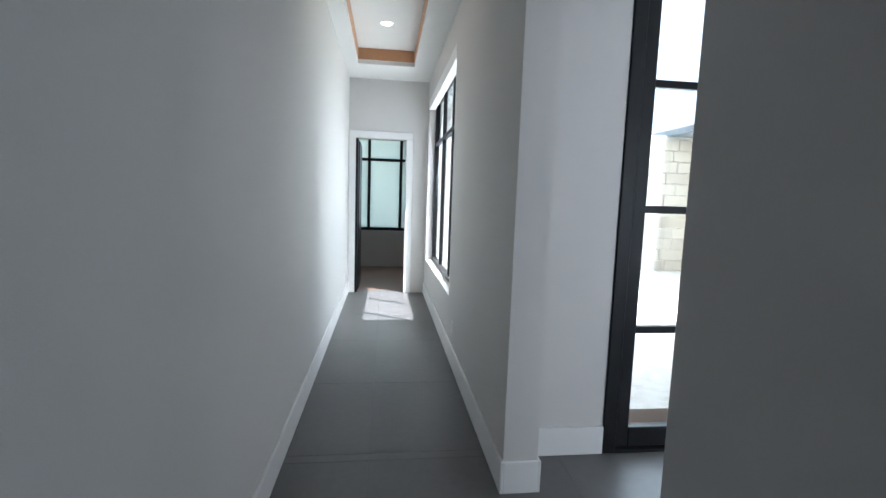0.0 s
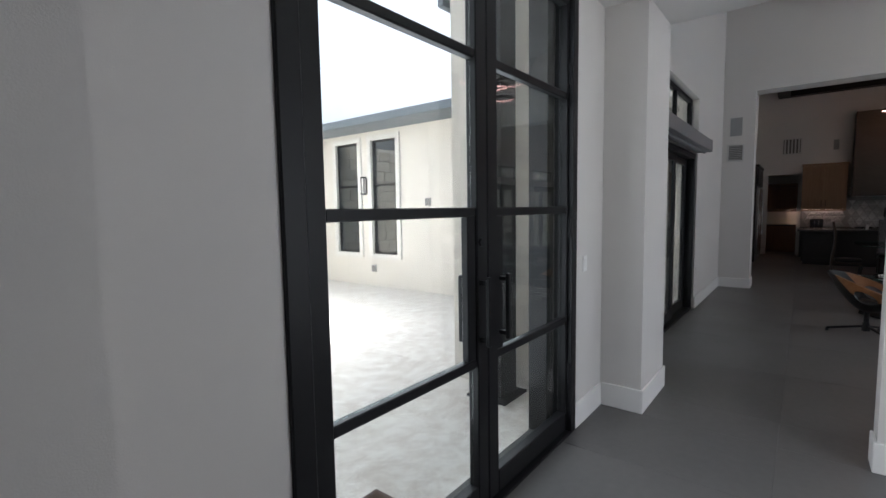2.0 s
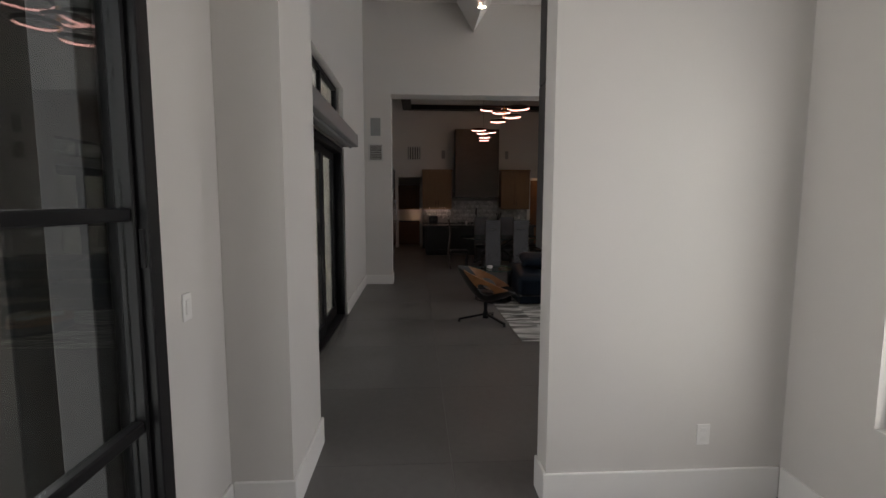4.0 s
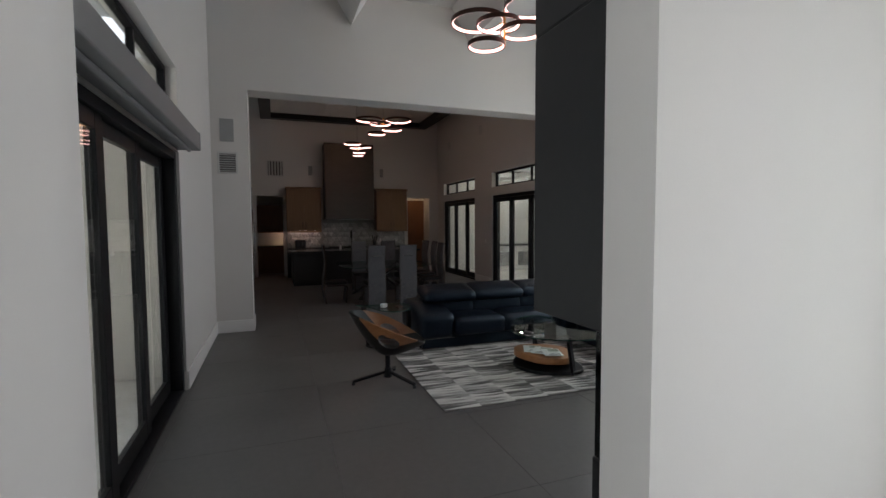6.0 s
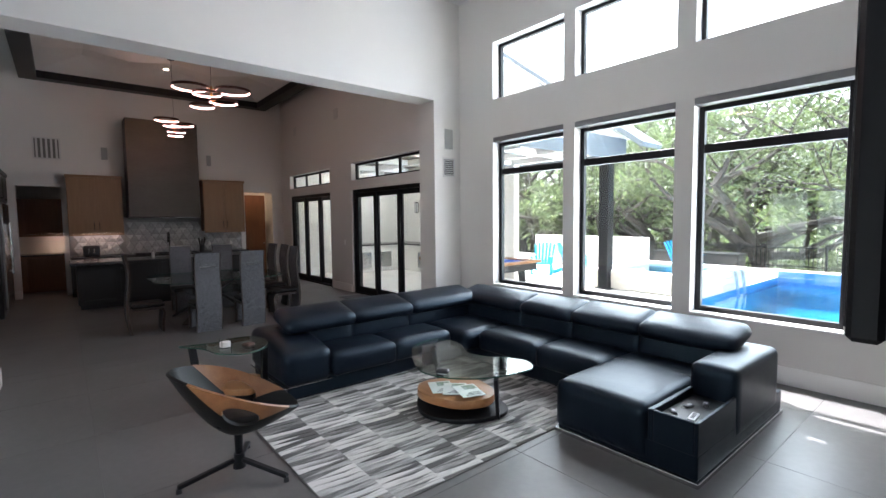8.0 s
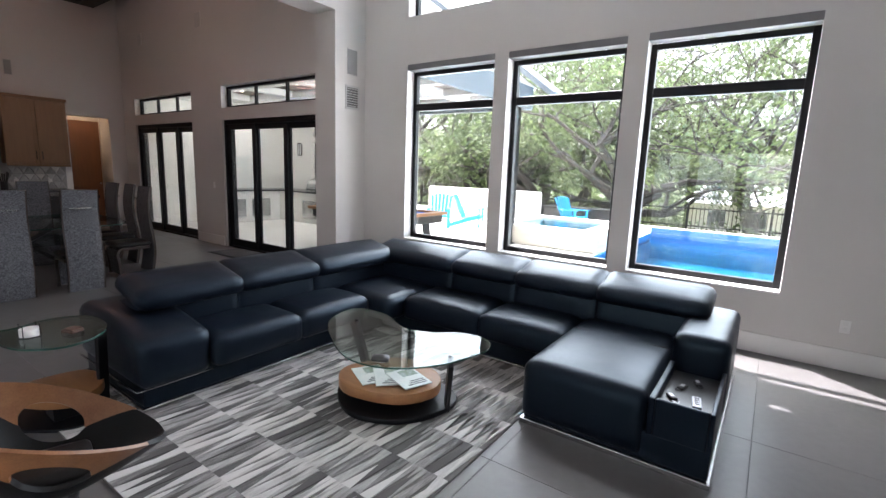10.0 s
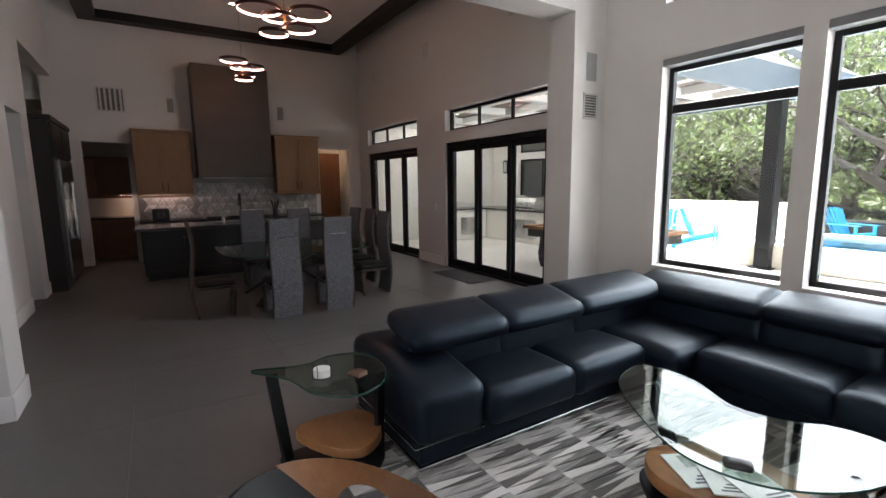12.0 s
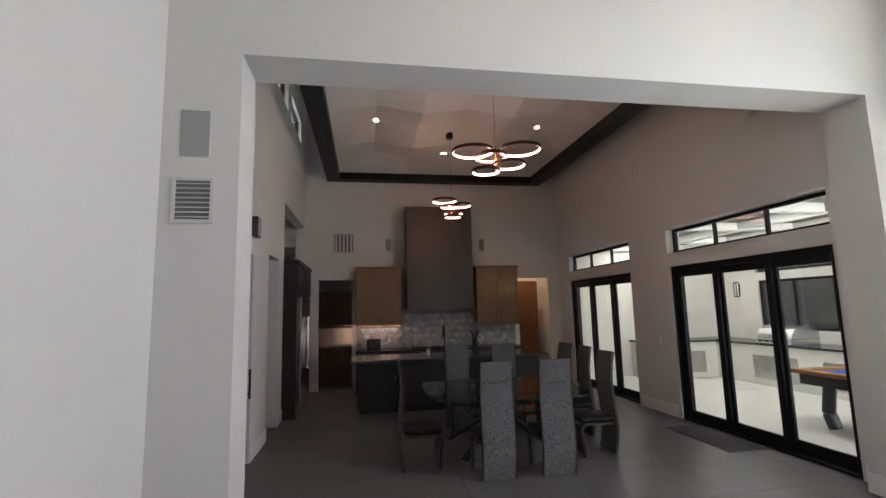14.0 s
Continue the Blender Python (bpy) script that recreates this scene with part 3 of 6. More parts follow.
def slider(name, c, a0, a1, z1, inward, n=3, st=0.10):
    """A three-panel black sliding glass door in a wall along x."""
    d = thing(name, "closed black framed multi-panel sliding glass door", "sliding door")
    d["kind"] = "structure"
    bm = box(a0, a0 + 0.07, c - 0.09, c + 0.09, 0, z1, 0.004)
    for q in ((a1 - 0.07, a1, 0, z1), (a0 + 0.07, a1 - 0.07, z1 - 0.08, z1), (a0 + 0.07, a1 - 0.07, 0.0, 0.03)):
        box(q[0], q[1], c - 0.09, c + 0.09, q[2], q[3], 0.004, bm=bm)
    part("door_frame", bm, M_BLACK, d)
    w = (a1 - a0 - 0.14) / n
    for i in range(n):
        p0, p1 = a0 + 0.07 + i * w - (0.03 if i else 0), a0 + 0.07 + (i + 1) * w + (0.03 if i < n - 1 else 0)
        y = c + inward * (i - (n - 1) / 2) * 0.042
        bm = box(p0, p0 + st, y - 0.02, y + 0.02, 0.03, z1 - 0.08, 0.004)
        for q in ((p1 - st, p1, 0.03, z1 - 0.08), (p0 + st, p1 - st, 0.03, 0.17), (p0 + st, p1 - st, z1 - 0.18, z1 - 0.08)):
            box(q[0], q[1], y - 0.02, y + 0.02, q[2], q[3], 0.004, bm=bm)
        panel = part("door_panel", bm, M_BLACK, d)
        g = part("pane", box(p0 + st, p1 - st, y - 0.005, y + 0.005, 0.17, z1 - 0.18), M_GLASS, panel)
        g.visible_shadow = False
    part("pull_handle", box(a0 + 0.10, a0 + 0.13, c - inward * 0.045 + inward * 0.02, c - inward * 0.045 + inward * 0.06, 0.95, 1.2, 0.006), M_BLACK, d)
    return d


slider("door_2", 3.385, 5.85, 8.95, 2.44, 1, 3, 0.13)
slider("door_3", -3.31, 12.25, 15.0, 2.44, 1)
slider("door_4", -3.31, 16.13, 18.78, 2.44, 1)
box_thing = thing("shade_cassette", "long grey roller shade cassette above the sliding doors", "shade box")
part("housing", box(5.6, 8.82, 3.06, 3.268, 2.45, 2.62, 0.012, 2), M_SHADE, box_thing)
part("end_cap", box(8.822, 8.85, 3.055, 3.268, 2.445, 2.625, 0.006), M_SHADE, box_thing)
part("rolled_shade", rod((5.65, 3.15, 2.44), (8.78, 3.15, 2.44), 0.02), M_SHADE, box_thing)

# glass entry door, two leaves in a steel frame
door = thing("door_1", "black steel double entry door with glass panes", "door")
door["kind"] = "structure"
DY0, DY1 = 3.235, 3.35
bm = box(1.61, 1.70, DY0 - 0.035, DY1, 0, 3.14, 0.005)
box(3.885, 3.965, DY0 - 0.035, DY1, 0, 3.14, 0.005, bm=bm)
box(1.70, 3.885, DY0 - 0.035, DY1, 3.08, 3.14, 0.005, bm=bm)
box(1.70, 3.885, DY0 - 0.035, DY1, 0.0, 0.02, 0.003, bm=bm)
part("door_frame", bm, M_BLACK, door)
for side, (l0, l1) in enumerate(((1.703, 2.834), (2.840, 3.882))):
    s0, s1 = (0.10, 0.095) if side == 0 else (0.10, 0.02)
    bm = box(l0, l0 + s0, DY0, DY1 - 0.05, 0.025, 3.075, 0.006)
    box(l1 - s1, l1, DY0, DY1 - 0.05, 0.025, 3.075, 0.006, bm=bm)
    g0, g1 = l0 + s0, l1 - s1
    edges = [0.16, 0.832, 1.624, 2.406, 3.0]
    box(g0, g1, DY0, DY1 - 0.05, 0.025, 0.16, 0.006, bm=bm)
    box(g0, g1, DY0, DY1 - 0.05, 3.0, 3.075, 0.006, bm=bm)
    leaf = part("door_leaf", bm, M_BLACK, door)
    for z in edges[1:-1]:
        part("glazing_bar", box(g0, g1, DY0 + 0.008, DY1 - 0.058, z - 0.024, z + 0.024, 0.006), M_BLACK, leaf)
    p0, p1 = (g1 - 0.07, g1) if side == 0 else (g0, g0 + 0.07)
    part("lock_plate", box(p0, p1, DY0 + 0.012, DY1 - 0.062, 0.856, 1.60, 0.004), M_BLACK, leaf)
    for k in range(4):
        z0, z1 = edges[k] + (0.024 if k else 0), edges[k + 1] - (0.024 if k < 3 else 0)
        q0, q1 = (g0, g1) if k != 1 else ((g0, p0) if side == 0 else (p1, g1))
        pane = part("pane", box(q0, q1, 3.27, 3.28, z0, z1), M_GLASS, leaf)
        pane.visible_shadow = False
    hx = p1 + 0.02 if side == 0 else p0 + 0.015
    for yy, dy in ((DY0, -1), (DY1 - 0.05, 1)):
        bm = box(hx - 0.014, hx + 0.014, yy + dy * 0.055 - 0.012, yy + dy * 0.055 + 0.012, 0.93, 1.29, 0.004)
        for z in (0.96, 1.26):
            box(hx - 0.012, hx + 0.012, min(yy, yy + dy * 0.055), max(yy, yy + dy * 0.055), z - 0.012, z + 0.012, 0.003, bm=bm)
        part("pull_handle", bm, M_BLACK, leaf)
    for z in (0.45, 1.5, 2.55):
        hinge_x = l0 - 0.002 if side == 0 else l1 + 0.002
        part("hinge", rod((hinge_x, DY0 - 0.012, z - 0.07), (hinge_x, DY0 - 0.012, z + 0.07), 0.011), M_BLACK, leaf)
part("lock_cylinder", rod((2.77, DY0 - 0.012, 1.47), (2.77, DY0 + 0.02, 1.47), 0.022), M_BLACK, door)

# hall doorway casing
case = thing("door_5", "white casing of the open hall doorway", "door casing")
case["kind"] = "structure"
part("casing_side", box(-0.455, -0.35, 8.33, 8.352, 0, 2.60, 0.006), M_TRIM, case)
part("casing_side", box(0.485, 0.60, 8.33, 8.352, 0, 2.60, 0.006), M_TRIM, case)
part("casing_head", box(-0.455, 0.60, 8.33, 8.352, 2.60, 2.712, 0.006), M_TRIM, case)
part("jamb", box(-0.348, -0.31, 8.36, 8.56, 0, 2.59, 0.004), M_BLACK, case)
part("door_leaf", box(-0.335, -0.295, 8.57, 9.36, 0.01, 2.57, 0.004), M_BLACK, case, "dark door leaf standing open")

# fireplace
fp = thing("fireplace", "dark steel clad fireplace with a glass corner firebox", "fireplace")
FZ = 1.37
part("upper_cladding", box(4.703, 5.235, -1.42, 1.42, FZ, 2.42, 0.003), M_FIRE, fp)
part("upper_cladding", box(4.703, 5.235, -1.42, 1.42, 2.428, LIV_Z - 0.01, 0.003), M_FIRE, fp)
part("seam", box(4.706, 5.230, -1.41, 1.415, 2.419, 2.429), M_DARKGAP, fp)
part("hearth", box(4.822, 5.235, -1.42, 1.13, 0.0, 0.72, 0.006), M_FIRE, fp)
part("back_column", box(4.703, 4.82, -1.42, 1.42, 0.0, FZ - 0.001, 0.003), M_FIRE, fp)
part("corner_post", box(5.168, 5.186, 1.108, 1.126, 0.721, FZ - 0.001, 0.003), M_BLACK, fp)
for ob in (part("side_glass", box(4.822, 5.168, 1.112, 1.120, 0.722, FZ - 0.002), M_FIREGLASS, fp), part("side_glass", box(5.186, 5.222, 1.112, 1.120, 0.722, FZ - 0.002), M_FIREGLASS, fp),
           part("front_glass", box(5.222, 5.230, -1.39, 1.120, 0.722, FZ - 0.002), M_FIREGLASS, fp)):
    ob.visible_shadow = False
M_SCREEN = mat("television_screen", (0.006, 0.006, 0.007), (0.008, 0.008, 0.009), 0.12)
tv = thing("television", "large black flat television on the fireplace", "television")
part("body", box(5.29, 5.335, -0.66, 1.22, 1.56, 2.68, 0.008), M_BLACK, tv)
part("screen", box(5.336, 5.339, -0.645, 1.205, 1.58, 2.665), M_SCREEN, tv)
part("rear_housing", box(5.236, 5.289, -0.60, 1.16, 1.57, 2.02, 0.01, 2), M_BLACK, tv)
part("wall_bracket", box(5.236, 5.289, 0.0, 0.6, 2.03, 2.4, 0.004), M_BLACK, tv)

# ---- living room things ----


def wpart(name, bm, material, parent, label="", smooth=False):
    """A part given in the room's own coordinates."""
    ob = part(name, bm, material, parent, label, smooth)
    up = parent
    base = up.matrix_basis.copy()
    while up.parent:
        up = up.parent
        base = up.matrix_basis @ base
    ob.matrix_parent_inverse = base.inverted() if parent.parent is None else Matrix.Identity(4)
    return ob


def tilt(bm, origin, axis, degrees):
    m = Matrix.Translation(origin) @ Matrix.Rotation(radians(degrees), 4, axis) @ Matrix.Translation(-Vector(origin))
    bmesh.ops.transform(bm, matrix=m, verts=bm.verts)
    return bm


M_STITCH = mat("pale_leather_seam", (0.35, 0.36, 0.38), (0.28, 0.29, 0.3), 0.45)
M_SHAGBLACK = mat("black_piping", (0.012, 0.012, 0.014), (0.02, 0.02, 0.022), 0.4)

sofa = thing("sectional_sofa", "large black leather sectional sofa with chaise and headrests", "sofa", at=(9.6, -2.2, 0))
# carcass under the seats
wpart("base", box(9.42, 10.40, -2.72, 0.56, 0.035, 0.27, 0.012, 2), M_LEATHER, sofa)
wpart("base", box(7.46, 9.42, -2.72, -1.68, 0.035, 0.27, 0.012, 2), M_LEATHER, sofa)
wpart("base", box(6.36, 7.44, -2.70, -0.935, 0.035, 0.21, 0.012, 2), M_LEATHER, sofa)
wpart("metal_plinth", box(9.405, 10.40, -2.70, 0.575, 0.0, 0.034, 0.004), M_CHROME, sofa, "bright metal plinth strip")
wpart("metal_plinth", box(7.46, 9.405, -2.70, -1.665, 0.0, 0.034, 0.004), M_CHROME, sofa, "bright metal plinth strip")
wpart("metal_plinth", box(6.345, 7.458, -2.70, -0.915, 0.0, 0.034, 0.004), M_CHROME, sofa, "bright metal plinth strip")
# arm by the side table, sloping to the front
bm = cushion(9.34, 10.40, 0.13, 0.60, 0.17, 0.58, 0.07, 0.02)
for v in bm.verts:
    k = (10.0 - v.co.x) / 0.66
    if v.co.z > 0.3 and k > 0:
        v.co.z -= 0.10 * min(1.0, k) ** 1.6 * (v.co.z - 0.3) / 0.28
wpart("armrest", bm, M_LEATHER, sofa, smooth=True)
bm = bar((9.405, 0.11, 0.165), (9.405, 0.605, 0.165), 0.012, 0.012, 0.003)
bar((9.405, 0.605, 0.165), (10.38, 0.605, 0.165), 0.012, 0.012, 0.003, bm=bm)
wpart("metal_piping", bm, M_CHROME, sofa, "thin bright metal line under the armrest")
# seats
for y0, y1 in ((-0.60, 0.125), (-1.37, -0.605)):
    wpart("seat_cushion", cushion(9.29, 9.95, y0 - 0.012, y1 + 0.012, 0.20, 0.425, 0.055, 0.024, droop=0.01), M_LEATHER, sofa, smooth=True)
wpart("seat_cushion", cushion(9.06, 10.05, -2.35, -1.375, 0.20, 0.425, 0.07, 0.02, droop=0.01), M_LEATHER, sofa, smooth=True)
for x0, x1 in ((8.215, 9.055), (7.465, 8.21)):
    wpart("seat_cushion", cushion(x0 - 0.012, x1 + 0.012, -2.30, -1.58, 0.20, 0.425, 0.055, 0.024, droop=0.01), M_LEATHER, sofa, smooth=True)
wpart("chaise_cushion", cushion(6.695, 7.46, -2.30, -0.915, 0.05, 0.435, 0.05, 0.02, droop=0.01), M_LEATHER, sofa, smooth=True)
wpart("seam", bar((6.72, -1.75, 0.449), (7.43, -1.75, 0.449), 0.008, 0.006, 0.002), M_SHAGBLACK, sofa)
# backs and headrests of the run by the dining side
for y0, y1 in ((-0.32, 0.40), (-1.10, -0.325), (-2.2, -1.105)):
    wpart("back_cushion", tilt(cushion(9.76, 10.12, y0 - 0.025, y1 + 0.025, 0.36, 0.64, 0.05, 0.01), (9.94, 0, 0.36), "Y", 8), M_LEATHER, sofa, smooth=True)
    wpart("headrest", tilt(cushion(9.66, 10.14, y0 - 0.03, y1 + (0.05 if y1 > 0 else 0.03), 0.62, 0.775, 0.077, 0.012), (9.9, 0, 0.70), "Y", -13), M_LEATHER, sofa, smooth=True)
wpart("back_panel", cushion(10.05, 10.40, -2.70, 0.42, 0.20, 0.58, 0.05, 0.0), M_LEATHER, sofa, smooth=True)
# backs and headrests of the run under the windows
for x0, x1 in ((8.85, 9.98), (8.13, 8.845), (7.37, 8.125), (6.60, 7.365)):
    wpart("back_cushion", tilt(cushion(x0 - 0.025, x1 + 0.025, -2.46, -2.08, 0.36, 0.64, 0.05, 0.01), (0, -2.3, 0.36), "X", 8), M_LEATHER, sofa, smooth=True)
    wpart("headrest", tilt(cushion(x0 - 0.03 - (0.04 if x0 < 7 else 0), x1 + 0.03, -2.52, -2.06, 0.62, 0.775, 0.077, 0.012), (0, -2.3, 0.70), "X", -13), M_LEATHER, sofa, smooth=True)
wpart("back_panel", cushion(6.40, 10.05, -2.70, -2.40, 0.20, 0.58, 0.05, 0.0), M_LEATHER, sofa, smooth=True)
# arm with the open storage tray
wpart("armrest", cushion(6.352, 6.69, -2.56, -1.58, 0.10, 0.62, 0.05, 0.012), M_LEATHER, sofa, smooth=True)
bm = box(6.36, 6.385, -1.60, -0.93, 0.20, 0.425, 0.008, 2)
box(6.655, 6.69, -1.60, -0.93, 0.20, 0.425, 0.008, 2, bm=bm)
box(6.385, 6.655, -0.955, -0.93, 0.20, 0.425, 0.008, 2, bm=bm)
tray = wpart("storage_box", bm, M_LEATHER, sofa)
M_TRAYBOARD = mat("black_oak_board", (0.014, 0.014, 0.015), (0.03, 0.03, 0.03), 0.35, scale=3, fine=35, mix=0.5, bump=0.1, stretch=(9, 1, 9))
wpart("tray_board", box(6.385, 6.655, -1.60, -0.955, 0.355, 0.372), M_TRAYBOARD, sofa, "black wooden tray board")

M_PLASTIC = mat("black_plastic", (0.02, 0.02, 0.022), (0.03, 0.03, 0.032), 0.35)
M_SILVER = mat("silver_plastic", (0.5, 0.5, 0.52), (0.42, 0.42, 0.44), 0.3, 0.6)
for k, (x, y, r) in enumerate(((6.50, -1.42, 20), (6.57, -1.30, -15), (6.60, -1.12, 35))):
    key = thing("car_key", "small black car key fob lying in the sofa tray", "key fob", "keys in the tray", (x, y, 0.373), r)
    part("fob", cushion(-0.02, 0.02, -0.036, 0.036, 0.0, 0.016, 0.007, 0.002), M_PLASTIC, key, smooth=True)
    part("button_plate", box(-0.011, 0.011, -0.024, 0.012, 0.0165, 0.0185, 0.001), M_SILVER, key)
    part("key_ring", ring((0, 0.052, 0.005), 0.017, 0.003, 0.003, 20), M_CHROME, key)
rem = thing("remote_control", "slim silver remote control in the sofa tray", "remote", "", (6.47, -1.13, 0.373), 8)
part("shell", box(-0.024, 0.024, -0.07, 0.07, 0, 0.014, 0.005, 2), M_SILVER, rem)
for k in range(4):
    part("button", box(-0.013, 0.013, -0.05 + k * 0.026, -0.036 + k * 0.026, 0.0142, 0.0165, 0.001), M_PLASTIC, rem)

# rug of sewn hide pieces
rug = thing("area_rug", "grey and cream patchwork hide rug under the coffee table", "rug", at=(8.7, -0.4, 0))
M_RUGBACK = mat("rug_backing", (0.16, 0.15, 0.14), (0.12, 0.115, 0.11), 0.95)
M_HIDE = mat("hide_patch", (0.62, 0.60, 0.57), (0.10, 0.095, 0.09), 0.85, scale=5, fine=120, mix=0.55, bump=0.3, stretch=(9, 1.5, 5), per_island=0.9)
wpart("backing", box(7.47, 10.2, -2.3, 0.975, 0.002, 0.008), M_RUGBACK, rug)
rng = random.Random(4)
M_HIDE_P = mat("hide_piece", (0.62, 0.60, 0.57), (0.10, 0.095, 0.09), 0.85, scale=5, fine=120, mix=0.55, bump=0.3, stretch=(9, 1.5, 5), per_object=0.9, world_scale=True)
RL, RW = 0.36, 0.066


def hide_tri(flip, bm=None, at=(0, 0, 0)):
    """One slim hide triangle, RL long, pointing one way or the other."""
    one = bmesh.new()
    pts = ((0, 0), (RW, 0), (RW * 0.5, RL - 0.006)) if not flip else ((RW * 0.5, 0.006), (RW * 1.5, RL), (-RW * 0.5 + RW, RL))
    up = [one.verts.new((at[0] + x, at[1] + y, at[2] + 0.0125)) for x, y in pts]
    dn = [one.verts.new((at[0] + x, at[1] + y, at[2] + 0.0081)) for x, y in pts]
    one.faces.new(up)
    for i in range(3):
        one.faces.new((up[i], dn[i], dn[(i + 1) % 3], up[(i + 1) % 3]))
    return join(bm, one)


piece = []
for flip in (0, 1):
    me = mesh_of(hide_tri(flip), "hide_piece")
    me.materials.append(M_HIDE_P)
    piece.append(me)
rest = [], []
picked = 0
for r in range(9):
    y = 0.968 - RL * (r + 1)
    for k in range(41):
        x = 7.475 + k * RW
        for flip in (0, 1):
            if x + RW * 1.5 > 10.19 or y < -2.29:
                continue
            if r < 4 and k < 36:
                ob = new("hide_piece", piece[flip])
                ob.location = (x - 8.7, y + 0.4, rng.random() * 0.001)
                ob.parent = rug
                picked += 1
            else:
                i = len(rest[0])
                pts = ((0, 0), (RW, 0), (RW * 0.5, RL - 0.006)) if not flip else ((RW * 0.5, 0.006), (RW * 1.5, RL), (RW * 0.5, RL))
                rest[0].extend([(x + px, y + py, 0.0125) for px, py in pts] + [(x + px, y + py, 0.0081) for px, py in pts])
                rest[1].extend([(i, i + 1, i + 2), (i, i + 3, i + 4, i + 1), (i + 1, i + 4, i + 5, i + 2), (i + 2, i + 5, i + 3, i)])
me = bpy.data.meshes.new("patchwork")
me.from_pydata(rest[0], [], rest[1])
me.materials.append(M_HIDE)
pw_ob = new("patchwork", me)
pw_ob.parent = rug
pw_ob.matrix_parent_inverse = rug.matrix_basis.inverted()
pw_ob["kind"] = "stuff"


def blob(points, n=64):
    """A closed smooth outline through a few control points."""
    k = len(points)
    out = []
    for i in range(n):
        u = i * k / n
        j, f = int(u), u - int(u)
        p = [Vector(points[(j + d) % k]) for d in (-1, 0, 1, 2)]
        q = 0.5 * ((2 * p[1]) + (p[2] - p[0]) * f + (2 * p[0] - 5 * p[1] + 4 * p[2] - p[3]) * f * f + (3 * p[1] - p[0] - 3 * p[2] + p[3]) * f ** 3)
        out.append((q.x, q.y))
    return out


M_GLASSEDGE = mat("green_glass_edge", (0.03, 0.085, 0.065), (0.02, 0.06, 0.045), 0.1)
ct = thing("coffee_table", "teardrop glass coffee table on a black frame with oak shelf", "coffee table", at=(8.3, -0.6, 0))
TZ = 0.44
outline = blob([(8.96, -0.59), (8.65, -0.34), (8.32, -0.18), (8.05, -0.22), (7.86, -0.39), (7.75, -0.62), (7.71, -0.92), (7.85, -1.06), (8.04, -1.03), (8.20, -0.90), (8.42, -0.85), (8.75, -1.0), (9.05, -0.93)], 96)


def glass_edge(ob):
    """The ground rim of a glass sheet, greener than its faces."""
    ob.data.materials.append(M_GLASSEDGE)
    for f in ob.data.polygons:
        if abs(f.normal.z) < 0.5:
            f.material_index = 1
    ob.visible_shadow = False


glass_edge(wpart("glass_top", slab(outline, TZ, TZ + 0.012, 0.002), M_TABLEGLASS, ct, "clear glass top"))
wpart("wood_shelf", slab(blob([(8.66, -0.55), (8.60, -0.36), (8.40, -0.29), (8.08, -0.40), (7.96, -0.65), (8.10, -0.85), (8.45, -0.88)]), 0.115, 0.19, 0.008), M_WOOD, ct, "round oak shelf", smooth=True)
wpart("base_ring", slab(blob([(8.70, -0.55), (8.60, -0.35), (8.32, -0.23), (8.02, -0.37), (7.88, -0.70), (8.0, -0.92), (8.45, -0.95)]), 0.013, 0.05, 0.008), M_BLACK, ct)
wpart("shelf_support", box(8.22, 8.42, -0.72, -0.52, 0.05, 0.115, 0.006), M_BLACK, ct)
wpart("leg", bar((7.92, -0.73, 0.02), (7.80, -0.58, TZ - 0.002), 0.032, 0.10, 0.004), M_BLACK, ct)
wpart("leg", bar((8.60, -0.68, 0.03), (8.84, -0.74, TZ - 0.002), 0.032, 0.10, 0.004), M_BLACK, ct)
M_PAPER = mat("magazine_paper", (0.75, 0.76, 0.74), (0.60, 0.64, 0.62), 0.4, scale=9, fine=40, mix=0.4)
M_PRINT = mat("printed_photo", (0.10, 0.16, 0.07), (0.35, 0.42, 0.40), 0.35, scale=14, fine=50, mix=0.4)
M_INK = mat("grey_print", (0.08, 0.09, 0.10), (0.14, 0.15, 0.16), 0.5)
for k, (x, y, r, z) in enumerate(((8.42, -0.50, 62, 0.191), (8.29, -0.55, 48, 0.199), (8.16, -0.60, 70, 0.207))):
    mag = thing("magazine", "glossy magazine lying open-edged on the table shelf", "magazine", "magazines on the table", (x, y, z), r)
    part("page_block", box(-0.105, 0.105, -0.14, 0.14, 0, 0.007, 0.001), M_PAPER, mag)
    part("cover_photo", box(-0.09, 0.03, -0.12, -0.02, 0.0071, 0.0078), M_PRINT, mag)
    for j in range(3):
        part("print_bar", box(-0.085, 0.02 + 0.02 * j, 0.05 + 0.025 * j, 0.063 + 0.025 * j, 0.0071, 0.0076), M_INK, mag)

orn = thing("table_ornament", "small black rounded ornament on the glass coffee table", "ornament", at=(8.12, -0.27, TZ + 0.0125), turn=30)
part("body", cushion(-0.055, 0.055, -0.034, 0.034, 0.004, 0.036, 0.014, 0.006), M_PLASTIC, orn, smooth=True)
part("foot", box(-0.035, 0.035, -0.02, 0.02, 0.0, 0.006), M_SILVER, orn)
st = thing("side_table", "small teardrop glass side table with oak shelf", "side table", at=(9.8, 0.95, 0))
SZ = 0.55
outline = blob([(10.12, 1.34), (9.88, 1.18), (9.60, 1.10), (9.46, 0.92), (9.55, 0.72), (9.78, 0.62), (10.02, 0.66), (10.10, 0.85), (10.04, 1.05)])
glass_edge(wpart("glass_top", slab(outline, SZ, SZ + 0.014, 0.002), M_TABLEGLASS, st, "clear glass top"))
wpart("wood_shelf", slab(blob([(9.98, 1.12), (9.68, 1.04), (9.54, 0.86), (9.7, 0.68), (9.98, 0.72)]), 0.14, 0.20, 0.006), M_WOOD, st, "oak lower shelf", smooth=True)
